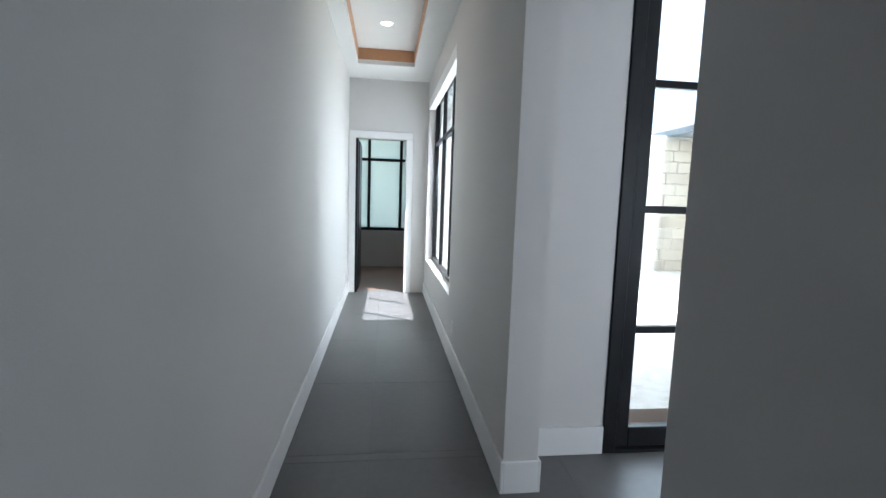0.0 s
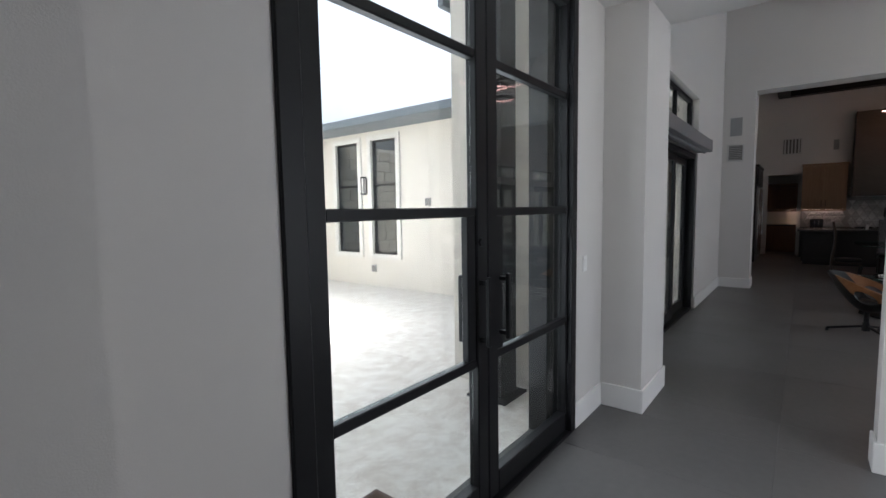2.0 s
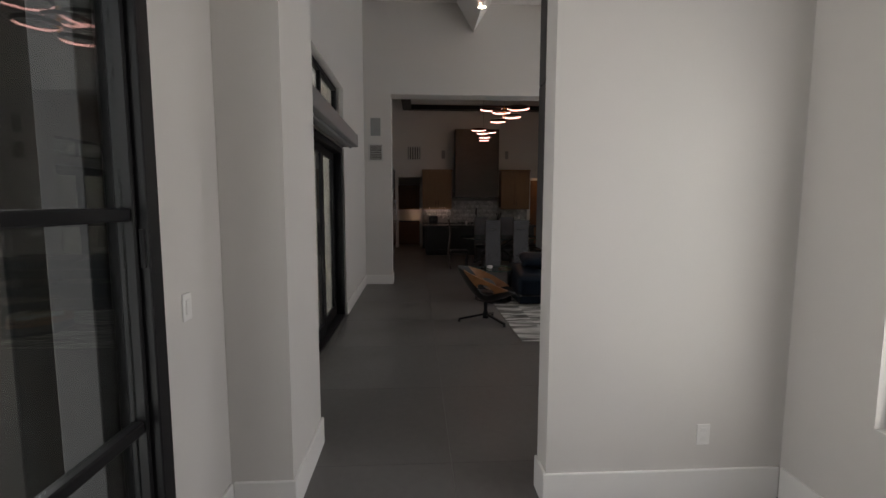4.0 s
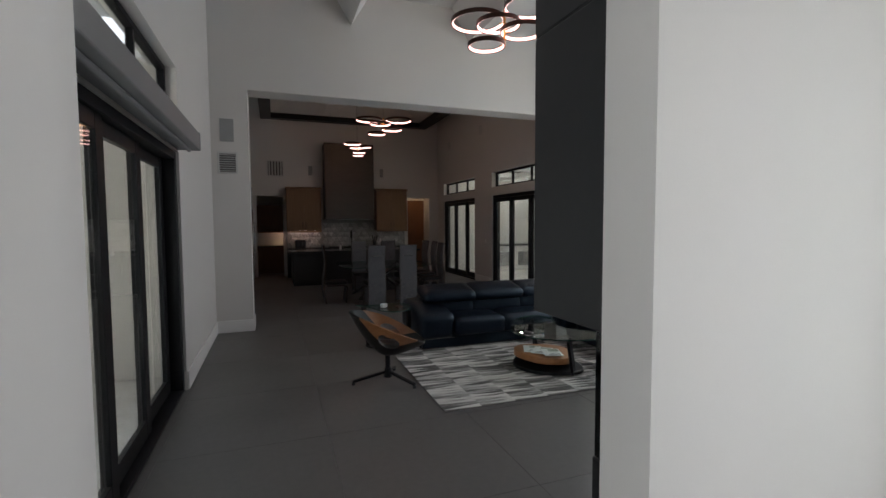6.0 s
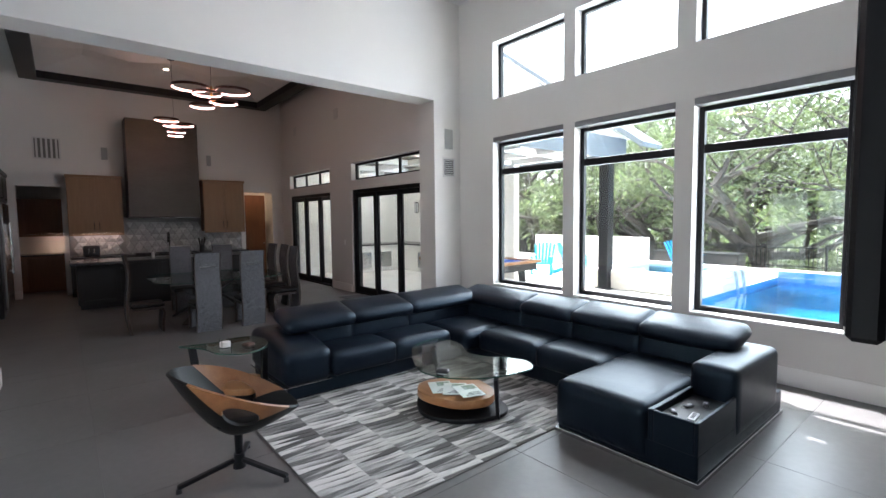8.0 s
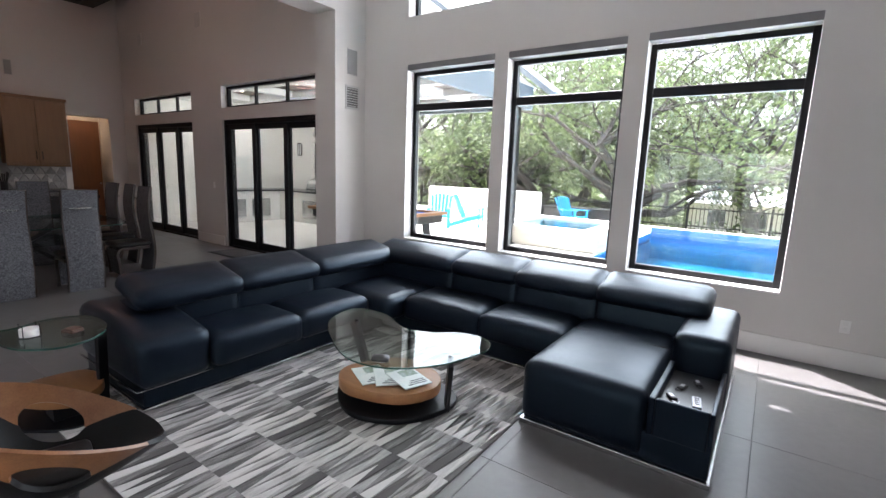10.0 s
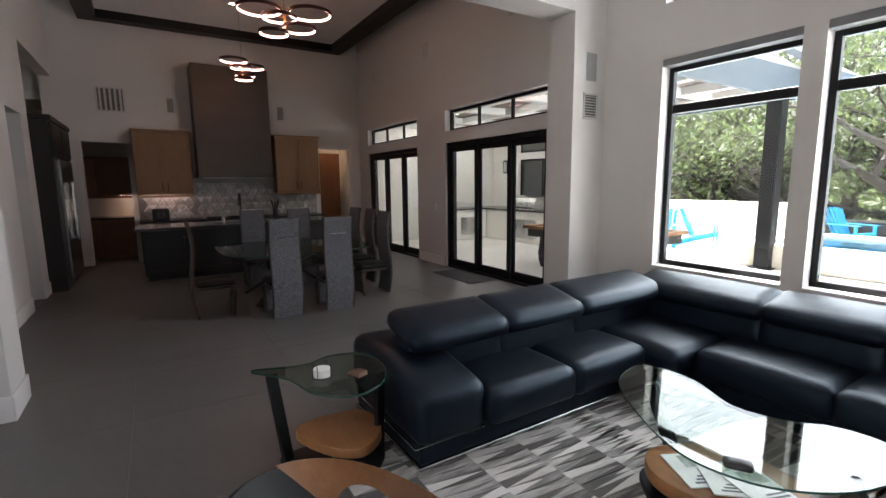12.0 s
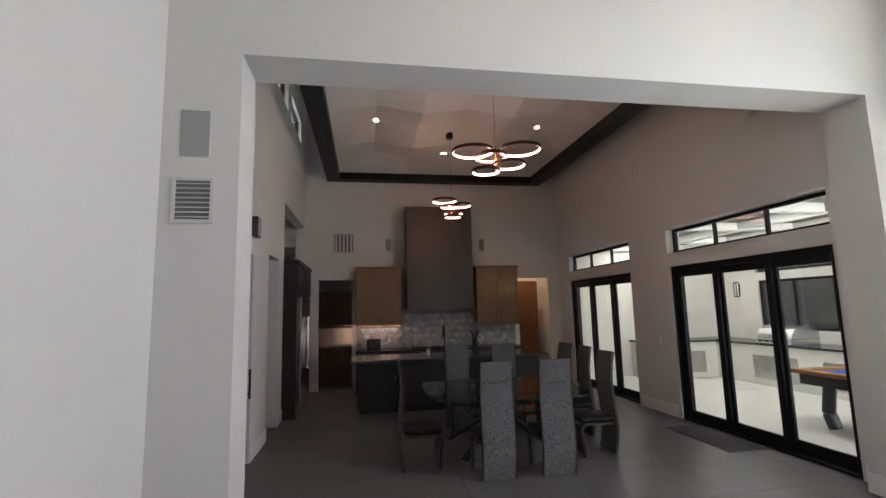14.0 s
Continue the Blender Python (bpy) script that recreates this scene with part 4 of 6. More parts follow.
wpart("base_plate", slab(blob([(10.0, 1.22), (9.66, 1.05), (9.52, 0.86), (9.7, 0.66), (10.0, 0.7)]), 0.0, 0.02, 0.003), M_BLACK, st)
wpart("leg", bar((9.93, 1.19, 0.02), (10.03, 1.24, SZ - 0.003), 0.07, 0.03), M_BLACK, st)
wpart("leg", bar((9.74, 0.68, 0.02), (9.72, 0.67, SZ - 0.003), 0.07, 0.03), M_BLACK, st)
wpart("shelf_support", box(9.68, 9.84, 0.80, 0.96, 0.021, 0.139, 0.004), M_BLACK, st)
M_CERAMIC = mat("white_ceramic", (0.78, 0.77, 0.75), (0.7, 0.69, 0.67), 0.3)
hold = thing("coaster_holder", "white coasters in a wire holder on the side table", "coaster holder", at=(9.80, 1.00, SZ + 0.0145))
bm = bmesh.new()
for k in range(4):
    lathe([(0.048, k * 0.012), (0.05, k * 0.012 + 0.002), (0.05, k * 0.012 + 0.009), (0.048, k * 0.012 + 0.011)], 24, bm=bm)
part("coaster_stack", bm, M_CERAMIC, hold, "stack of white round coasters", smooth=True)
for a in (45, 135, 225, 315):
    x, y = 0.056 * math.cos(radians(a)), 0.056 * math.sin(radians(a))
    part("wire", rod((x, y, 0.0), (x, y, 0.075), 0.0025, seg=8), M_BLACK, hold)
part("wire_hoop", ring((0, 0, 0.002), 0.056, 0.004, 0.004, 28), M_BLACK, hold)
wal = thing("leather_wallet", "small brown folded leather wallet on the side table", "wallet", at=(9.70, 0.82, SZ + 0.0145), turn=20)
M_BROWN = mat("brown_leather", (0.10, 0.05, 0.03), (0.07, 0.035, 0.02), 0.5, bump=0.2)
part("body", cushion(-0.05, 0.05, -0.038, 0.038, 0, 0.016, 0.006, 0.003), M_BROWN, wal, smooth=True)
part("flap", cushion(-0.048, 0.03, -0.036, 0.036, 0.0165, 0.026, 0.004, 0.004), M_BROWN, wal, smooth=True)

# swivel chair: black bucket lined with bent veneer
sw = thing("swivel_armchair", "black bucket swivel chair with bent walnut veneer arms", "armchair", at=(8.48, 1.265, 0), turn=255.5)
M_CHAIRHIDE = mat("black_brown_hide", (0.007, 0.0065, 0.0065), (0.014, 0.013, 0.012), 0.42, scale=5, fine=160, mix=0.7, bump=0.15, bump_scale=260, spec=0.2)
M_VENEER = mat("walnut_veneer", (0.33, 0.15, 0.06), (0.20, 0.08, 0.03), 0.36, scale=2.5, fine=22, mix=0.45, bump=0.06, stretch=(7, 1, 7))


TAU = 2 * math.pi


def shell_point(a, s):
    """The bucket: a round the seat (0 in front), s from the base (0) to the rim (1)."""
    back = 0.5 - 0.5 * math.cos(a)
    rim = 0.41 + 0.36 * back ** 0.7
    reach = 0.36 + 0.05 * abs(math.cos(a)) ** 3 * s
    e = s ** 0.7
    return Vector((reach * e * math.cos(a), 0.315 * e * math.sin(a), 0.285 + (rim - 0.285) * s ** 1.35))


GAP = 24.0


def gap(a):
    """How far the angle a lies inside the opening of an arm: 1 in its middle, 0 outside; and the degrees from it."""
    d = abs(abs(math.degrees(a)) - 86)
    return (math.sqrt(1 - (d / GAP) ** 2) if d < GAP else 0.0), d


def band_foot(a):
    """The lower edge of an arm's veneer: an arch over the opening, tapering to the rim at both ends."""
    k, d = gap(a)
    return 0.66 + 0.20 * k if d < GAP else min(1.0, 0.66 + 0.34 * ((d - GAP) / 28) ** 1.2)


def bowl_top(a):
    """The black shell's upper edge, which dips under the opening."""
    k, d = gap(a)
    return 0.66 - 0.17 * k if d < GAP else band_foot(a)


def shell(a0, a1, low, high, t, na, ns):
    """A curved sheet of the bucket between two edges, t thick."""
    bm = bmesh.new()
    closed = abs(a1 - a0 - TAU) < 1e-6
    g = []
    for i in range(na + (0 if closed else 1)):
        a = a0 + (a1 - a0) * i / na
        lo, hi = low(a), high(a)
        g.append([bm.verts.new(shell_point(a, lo + (hi - lo) * k / ns)) for k in range(ns + 1)])
    m = len(g)
    for i in range(m if closed else m - 1):
        for k in range(ns):
            bm.faces.new((g[i][k], g[(i + 1) % m][k], g[(i + 1) % m][k + 1], g[i][k + 1]))
    bmesh.ops.remove_doubles(bm, verts=bm.verts, dist=1e-4)
    bmesh.ops.recalc_face_normals(bm, faces=bm.faces)
    bmesh.ops.solidify(bm, geom=bm.faces[:], thickness=t)
    return bm


part("shell", shell(-math.pi, math.pi, lambda a: 0.002, bowl_top, 0.02, 144, 14), M_CHAIRHIDE, sw, smooth=True)
for sign in (-1, 1):
    edge = sorted((sign * radians(34.5), sign * radians(137.5)))
    part("arm_band", shell(*edge, lambda a: min(band_foot(a) + 0.001, 0.999), lambda a: 1.012, 0.015, 64, 6), M_VENEER, sw, "bent walnut veneer arm", smooth=True)
part("seat_pad", cushion(-0.13, 0.14, -0.13, 0.13, 0.385, 0.43, 0.02, 0.012), M_CHAIRHIDE, sw, smooth=True)
part("column", rod((0, 0, 0.08), (0, 0, 0.30), 0.026, 0.028, 20), M_BLACK, sw)
part("hub", rod((0, 0, 0.05), (0, 0, 0.15), 0.044, 0.034, 20), M_BLACK, sw)
for a in (193, 319, 80):
    c, sn = math.cos(radians(a)), math.sin(radians(a))
    leg = part("foot_bar", bar((0.03 * c, 0.03 * sn, 0.105), (0.38 * c, 0.38 * sn, 0.036), 0.042, 0.026, 0.007), M_BLACK, sw)
    part("glide", rod((0.372 * c, 0.372 * sn, 0.0), (0.372 * c, 0.372 * sn, 0.032), 0.02, 0.015), M_PLASTIC, leg)

# hoop chandeliers


def chandelier(at, ceiling_z, hoops, turn=0, extra=0.001, power=0):
    ch = thing("ring_chandelier", "bronze hoop chandelier with glowing inner strips, switched on", "chandelier", "hoop chandeliers", at, turn)
    low = min(h[2] for h in hoops)
    part("stem", rod((0, 0, low - 0.02), (0, 0, max(h[2] for h in hoops) + 0.05), 0.014), M_BRASS, ch, "brass stem")
    part("wire", rod((0, 0, max(h[2] for h in hoops) + 0.05), (0, 0, ceiling_z - at[2] - 0.04), 0.003, seg=6), M_BLACK, ch)
    part("ceiling_rose", rod((0, 0, ceiling_z - at[2] - 0.04), (0, 0, ceiling_z - at[2] + extra), 0.07, seg=24), M_BLACK, ch)
    for x, y, z, r in hoops:
        hoop = part("hoop", ring((x, y, z), r, 0.012, 0.045, 48), M_RING, ch, smooth=True)
        part("light_strip", ring((x, y, z - 0.004), r - 0.011, 0.006, 0.03, 48), M_LED, hoop, smooth=True)
        d = math.hypot(x, y)
        if d > 1e-3:
            q = max(0.0, d - r)
            part("arm", bar((0, 0, z), (x * q / d, y * q / d, z) if q > 0.02 else (x * 0.06 / d, y * 0.06 / d, z), 0.012, 0.012, 0.002), M_BRASS, hoop)
    if power:
        glow = new("chandelier_glow", bpy.data.lights.new("chandelier_glow", "POINT"))
        glow.data.energy, glow.data.color, glow.data.shadow_soft_size = power, (1.0, 0.52, 0.22), 0.12
        glow.location = (at[0], at[1], at[2] + max(h[2] for h in hoops) + 0.16)
    return ch


HOOPS = [(0.26, 0.20, 0.34, 0.30), (-0.30, -0.18, 0.33, 0.30), (0.05, 0.05, 0.25, 0.24), (-0.12, -0.16, 0.14, 0.24), (0.04, 0.20, 0.0, 0.20)]
chandelier((8.3, -0.05, 3.66), LIV_Z, HOOPS)
chandelier((14.3, -0.05, 3.76), 5.30, HOOPS, 40, 0.16, 2.1)
chandelier((16.9, 0.12, 3.62), 5.30, [(x * 0.75, y * 0.75, z * 0.9, r * 0.78) for x, y, z, r in HOOPS], 100, 0.16, 1.2)


def can_light(x, y, z):
    c = thing("recessed_downlight", "round white recessed ceiling downlight, switched on", "downlight", "ceiling downlights", (x, y, z))
    part("rim", ring((0, 0, -0.004), 0.075, 0.02, 0.008, 32), M_TRIM, c)
    part("lens", rod((0, 0, -0.006), (0, 0, 0.0), 0.064, seg=32), M_CANLIGHT, c)


for p in ((0.13, 6.46, HALL_Z + 0.219), (0.13, 4.6, HALL_Z + 0.219), (10.35, 1.10, 5.0)):
    can_light(*p)
for i, k in ((3, 1), (3, 5), (5, 1), (5, 5), (7, 3), (1, 1), (1, 5)):
    can_light(XA + (XB - XA) * i / 8, YA + (YB - YA) * k / 6, 5.417)

# ---- kitchen and dining things ----
def shaker(bm_parent, name, x, y0, y1, z0, z1, handle_y, material, handle_mat, hz):
    """A framed cabinet door facing -x, with a bar handle."""
    t = 0.02
    d = wpart(name, box(x - t, x, y0, y1, z0, z1, 0.002), material, bm_parent)
    f = 0.06
    bm = box(x - t - 0.006, x - t, y0, y0 + f, z0, z1, 0.002)
    for q in ((y1 - f, y1, z0, z1), (y0 + f, y1 - f, z0, z0 + f), (y0 + f, y1 - f, z1 - f, z1)):
        box(x - t - 0.006, x - t, q[0], q[1], q[2], q[3], 0.002, bm=bm)
    r = part("door_rim", bm, material, d)
    h = box(x - t - 0.045, x - t - 0.033, handle_y - 0.006, handle_y + 0.006, hz, hz + 0.18, 0.003)
    for z in (hz + 0.02, hz + 0.16):
        box(x - t - 0.036, x - t - 0.005, handle_y - 0.005, handle_y + 0.005, z - 0.005, z + 0.005, bm=h)
    part("handle", h, handle_mat, d)


for y0, y1 in ((0.95, 2.02), (-1.92, -0.86)):
    cab = thing("wall_cabinet", "light oak two-door wall cabinet above the counter", "cabinet", "wall cabinets", (19.2, (y0 + y1) / 2, 1.47))
    wpart("body", box(19.04, 19.398, y0, y1, 1.47, 2.80, 0.003), M_CABWOOD, cab)
    wpart("crown", box(19.0, 19.398, y0 - 0.02, y1 + 0.02, 2.801, 2.86, 0.006), M_CABWOOD, cab)
    wpart("light_rail", box(19.02, 19.04, y0, y1, 1.425, 1.469, 0.003), M_CABWOOD, cab)
    m = (y0 + y1) / 2
    shaker(cab, "door", 19.038, y0 + 0.01, m - 0.003, 1.48, 2.79, m - 0.05, M_CABWOOD, M_BLACK, 1.56)
    shaker(cab, "door", 19.038, m + 0.003, y1 - 0.01, 1.48, 2.79, m + 0.05, M_CABWOOD, M_BLACK, 1.56)
strip = thing("under_cabinet_light", "warm light strip under the wall cabinet, switched on", "light strip", at=(19.2, 1.48, 1.455))
M_WARMSTRIP = glow_mat("warm_strip", (1.0, 0.66, 0.5), 2.2)
wpart("strip", box(19.2, 19.24, 1.0, 1.98, 1.455, 1.469, 0.002), M_WARMSTRIP, strip)

hood = thing("range_hood", "tall dark bronze metal range hood", "range hood", at=(19.1, 0.06, 1.86))
bm = box(18.75, 19.398, -0.72, 0.85, 1.86, 4.26, 0.006)
wpart("body", bm, M_HOOD, hood)
wpart("bottom_rim", box(18.73, 19.398, -0.735, 0.865, 1.845, 1.90, 0.004), M_HOOD, hood)
wpart("filter", box(18.85, 19.3, -0.6, 0.73, 1.835, 1.846), M_SILVER, hood)

for name, y0, y1 in (("base_cabinet", 0.78, 2.02), ("base_cabinet", -1.92, -0.66)):
    cab = thing(name, "dark stained base cabinet under the counter", "cabinet", "base cabinets", (19.1, (y0 + y1) / 2, 0))
    wpart("body", box(18.80, 19.398, y0, y1, 0.10, 0.885, 0.003), M_DARKWOOD, cab)
    wpart("toe_kick", box(18.86, 19.398, y0, y1, 0.0, 0.10), M_DARKGAP, cab)
    m = (y0 + y1) / 2
    shaker(cab, "door", 18.798, y0 + 0.01, m - 0.003, 0.12, 0.87, m - 0.05, M_DARKWOOD, M_BLACK, 0.62)
    shaker(cab, "door", 18.798, m + 0.003, y1 - 0.01, 0.12, 0.87, m + 0.05, M_DARKWOOD, M_BLACK, 0.62)
rng_ob = thing("cooking_range", "wide stainless steel range with black grates", "range", at=(19.1, 0.06, 0))
wpart("body", box(18.76, 19.398, -0.655, 0.775, 0.05, 0.89, 0.006), M_CHROME, rng_ob)
wpart("cooktop", box(18.76, 19.36, -0.65, 0.77, 0.891, 0.915, 0.004), M_BLACK, rng_ob)
for y in (-0.42, 0.06, 0.54):
    bm = bmesh.new()
    for k in range(4):
        box(18.82, 19.32, y - 0.2 + k * 0.13, y - 0.185 + k * 0.13, 0.9155, 0.94, 0.003, bm=bm)
    box(18.84, 18.86, y - 0.2, y + 0.205, 0.9155, 0.938, 0.003, bm=bm)
    box(19.28, 19.30, y - 0.2, y + 0.205, 0.9155, 0.938, 0.003, bm=bm)
    wpart("grate", bm, M_BLACK, rng_ob)
    for dy in (-0.12, 0.0, 0.12):
        wpart("knob", rod((18.72, y + dy, 0.82), (18.76, y + dy, 0.82), 0.022), M_CHROME, rng_ob)
wpart("oven_handle", rod((18.71, -0.55, 0.70), (18.71, 0.67, 0.70), 0.012), M_CHROME, rng_ob)
wpart("feet", box(18.8, 19.36, -0.62, 0.74, 0.0, 0.05), M_DARKGAP, rng_ob)
for y0, y1 in ((0.78, 2.03), (-1.93, -0.66)):
    ct2 = thing("worktop", "dark polished stone worktop along the wall", "worktop", "wall worktops", (19.1, (y0 + y1) / 2, 0.886))
    wpart("stone", box(18.77, 19.398, y0, y1, 0.886, 0.925, 0.004), M_STONE_TOP, ct2)

# kitchen island
isl = thing("kitchen_island", "long black kitchen island with polished dark top", "kitchen island", at=(17.05, 0.2, 0))
wpart("body", box(16.72, 17.50, -1.52, 1.96, 0.09, 0.90, 0.004), M_DARKWOOD, isl)
wpart("toe_kick", box(16.76, 17.46, -1.48, 1.92, 0.0, 0.09), M_DARKGAP, isl)
wpart("stone_top", box(16.50, 17.58, -1.60, 2.06, 0.901, 0.955, 0.005), M_STONE_TOP, isl, "polished dark stone top")
for k in range(5):
    y0 = -1.50 + k * 0.69
    bm = box(16.706, 16.719, y0 + 0.01, y0 + 0.07, 0.12, 0.88, 0.002)
    for q in ((y0 + 0.62, y0 + 0.68, 0.12, 0.88), (y0 + 0.07, y0 + 0.62, 0.12, 0.18), (y0 + 0.07, y0 + 0.62, 0.82, 0.88)):
        box(16.706, 16.719, q[0], q[1], q[2], q[3], 0.002, bm=bm)
    wpart("panel_frame", bm, M_DARKWOOD, isl)
wpart("sink_basin", box(17.1, 17.5, 0.0, 0.7, 0.9555, 0.958), M_CHROME, isl)
tap = thing("kitchen_tap", "tall black pull-down tap on the island", "tap", at=(17.0, 0.30, 0.955))
part("base", rod((0, 0, 0), (0, 0, 0.05), 0.026), M_BLACK, tap)
part("spout", rod((0, 0, 0.05), (0, 0, 0.46), 0.012), M_BLACK, tap)
bm = ring((0, 0, 0), 0.09, 0.022, 0.022, 20, a0=0, a1=math.pi)
bmesh.ops.transform(bm, matrix=Matrix.Translation((0.09, 0, 0.46)) @ Matrix.Rotation(radians(90), 4, "X"), verts=bm.verts)
part("bend", bm, M_BLACK, tap)
part("spray_head", rod((0.18, 0, 0.46), (0.18, 0, 0.32), 0.014, 0.017), M_BLACK, tap)
part("lever", rod((0, 0.02, 0.09), (0, 0.09, 0.12), 0.006), M_BLACK, tap)
toast = thing("toaster", "black two-slot toaster on the worktop", "toaster", at=(18.98, 1.62, 0.925))
part("body", cushion(-0.09, 0.09, -0.16, 0.16, 0.005, 0.26, 0.03, 0.004), M_PLASTIC, toast, smooth=True)
for y in (-0.05, 0.05):
    part("chrome_bar", box(-0.096, -0.088, y - 0.012, y + 0.012, 0.08, 0.19, 0.003), M_CHROME, toast)
part("foot", box(-0.08, 0.08, -0.14, 0.14, 0.0, 0.006), M_PLASTIC, toast)
soap = thing("soap_bottle", "small clear soap bottle beside the sink", "bottle", at=(17.06, 0.62, 0.955))
part("bottle", lathe([(0.0, 0), (0.03, 0), (0.032, 0.01), (0.032, 0.10), (0.012, 0.12), (0.012, 0.13), (0, 0.13)], 20), M_CERAMIC, soap, smooth=True)
part("pump", rod((0, 0, 0.13), (0, 0, 0.17), 0.006), M_CHROME, soap)
util = thing("utensil_crock", "dark crock full of cooking utensils beside the range", "crock", at=(19.12, -0.80, 0.925))
part("crock", lathe([(0.0, 0), (0.06, 0), (0.065, 0.02), (0.062, 0.17), (0.054, 0.17), (0.052, 0.02), (0, 0.02)], 20), M_PLASTIC, util, smooth=True)
for k in range(6):
    a = k * 1.05
    part("utensil", rod((0.02 * math.cos(a), 0.02 * math.sin(a), 0.03), (0.09 * math.cos(a), 0.09 * math.sin(a), 0.33 + 0.02 * (k % 3)), 0.007, 0.013, 8), M_DARKWOOD, util)
for y in (1.24, -1.05, -1.62):
    o = thing("power_outlet", "white double power outlet on the tiled backsplash", "outlet", "power outlets", (19.375, y, 1.13))
    part("plate", box(-0.006, 0.0, -0.036, 0.036, -0.058, 0.058, 0.003), M_TRIM, o)
    for z in (-0.025, 0.025):
        part("socket", box(-0.009, -0.006, -0.017, 0.017, z - 0.014, z + 0.014, 0.002), M_CERAMIC, o)

# tiled backsplash of raised triangles
M_TILE = mat("glazed_triangle_tile", (0.58, 0.58, 0.57), (0.40, 0.40, 0.40), 0.16, scale=6, fine=40, mix=0.5, bump=0.05, per_object=0.7)
M_GROUT = mat("tile_grout", (0.30, 0.30, 0.29), (0.25, 0.25, 0.24), 0.9)
splash = structure("backsplash", box(19.388, 19.399, -1.92, 2.02, 0.926, 1.845), M_GROUT, "wall tiled with glossy raised triangles", "backsplash")
TS = 0.185
TH = TS * 0.866
tri_mesh = []
for flip in (0, 1):
    bm = bmesh.new()
    g = 0.006
    pts = ((-TS / 2 + g, -TH / 2 + g * 0.6), (TS / 2 - g, -TH / 2 + g * 0.6), (0, TH / 2 - g))
    if flip:
        pts = tuple((y, -z) for y, z in pts)
    base = [bm.verts.new((0, y, z)) for y, z in pts]
    cut = [bm.verts.new((-0.008, y * 0.93, z * 0.93)) for y, z in pts]
    tipv = bm.verts.new((-0.026, 0.02 if flip else -0.02, -0.01 if flip else 0.01))
    for i in range(3):
        bm.faces.new((base[i], base[(i + 1) % 3], cut[(i + 1) % 3], cut[i]))
        bm.faces.new((cut[i], cut[(i + 1) % 3], tipv))
    bm.faces.new(base)
    me = mesh_of(bm, "triangle_tile")
    me.materials.append(M_TILE)
    tri_mesh.append(me)
for y0, y1, z0, z1 in ((0.93, 2.02, 0.93, 1.465), (-0.86, 0.93, 0.93, 1.84), (-1.92, -0.86, 0.93, 1.465)):
    rows = int((z1 - z0) / TH)
    for r in range(rows):
        n = int((y1 - y0 - TS / 2) / (TS / 2))
        for c in range(n):
            ob = new("triangle_tile", tri_mesh[(r + c) % 2])
            ob.location = (19.387, y0 + TS / 2 + c * TS / 2, z0 + TH * (r + 0.5))
            ob.parent = splash

# fridge unit in the recess
fr = thing("refrigerator_unit", "tall dark cabinet with a steel double refrigerator", "refrigerator", at=(17.5, 3.3, 0))
wpart("body", box(16.66, 18.62, 3.02, 3.95, 0.0, 2.70, 0.004), M_DARKWOOD, fr)
wpart("cornice", box(16.645, 18.66, 2.98, 3.95, 2.701, 2.78, 0.008), M_DARKWOOD, fr)
for x0, x1 in ((16.98, 17.63), (17.64, 18.3)):
    d = wpart("fridge_door", box(x0, x1, 2.97, 3.019, 0.12, 2.12, 0.006), M_CHROME, fr, "steel fridge door")
    hx = x1 - 0.06 if x0 < 17.5 else x0 + 0.06
    part("handle", rod((hx, 2.92, 0.75), (hx, 2.92, 1.75), 0.014), M_CHROME, d)
    for z in (0.8, 1.7):
        part("handle_post", rod((hx, 2.92, z), (hx, 2.97, z), 0.009), M_CHROME, d)
for x0, x1 in ((16.7, 17.62), (17.64, 18.58)):
    d = wpart("top_door", box(x0, x1, 2.995, 3.019, 2.17, 2.68, 0.004), M_DARKWOOD, fr)
    part("inset", box(x0 + 0.07, x1 - 0.07, 2.990, 2.995, 2.24, 2.61, 0.002), M_DARKWOOD, d)
    part("knob", rod(((x0 + x1) / 2, 2.965, 2.22), ((x0 + x1) / 2, 2.995, 2.22), 0.012), M_CHROME, d)

# doors on the kitchen's side wall
pd = thing("door_6", "black framed glass side door with pull handle", "door")
pd["kind"] = "structure"
bm = box(13.32, 13.42, 3.28, 3.33, 0.01, 2.58, 0.004)
for q in ((14.28, 14.38, 0.01, 2.58), (13.42, 14.28, 0.01, 0.2), (13.42, 14.28, 2.46, 2.58)):
    box(q[0], q[1], 3.28, 3.33, q[2], q[3], 0.004, bm=bm)
part("door_leaf", bm, M_BLACK, pd)
part("dark_pane", box(13.42, 14.28, 3.30, 3.31, 0.2, 2.46), mat("dark_glass", (0.02, 0.022, 0.024), (0.03, 0.032, 0.034), 0.1), pd)
bm = box(14.22, 14.245, 3.21, 3.235, 0.80, 1.16, 0.004)
for z in (0.86, 1.10):
    box(14.225, 14.24, 3.232, 3.282, z - 0.01, z + 0.01, bm=bm)
part("pull_handle", bm, M_BLACK, pd)
sp = thing("wall_box", "small black wall box above the side door", "speaker", at=(14.3, 3.2, 2.95))
part("case", box(-0.10, 0.10, -0.03, 0.048, -0.13, 0.13, 0.006), M_PLASTIC, sp)
part("grille", box(-0.085, 0.085, -0.034, -0.03, -0.115, 0.115, 0.002), M_SPEAKER, sp)

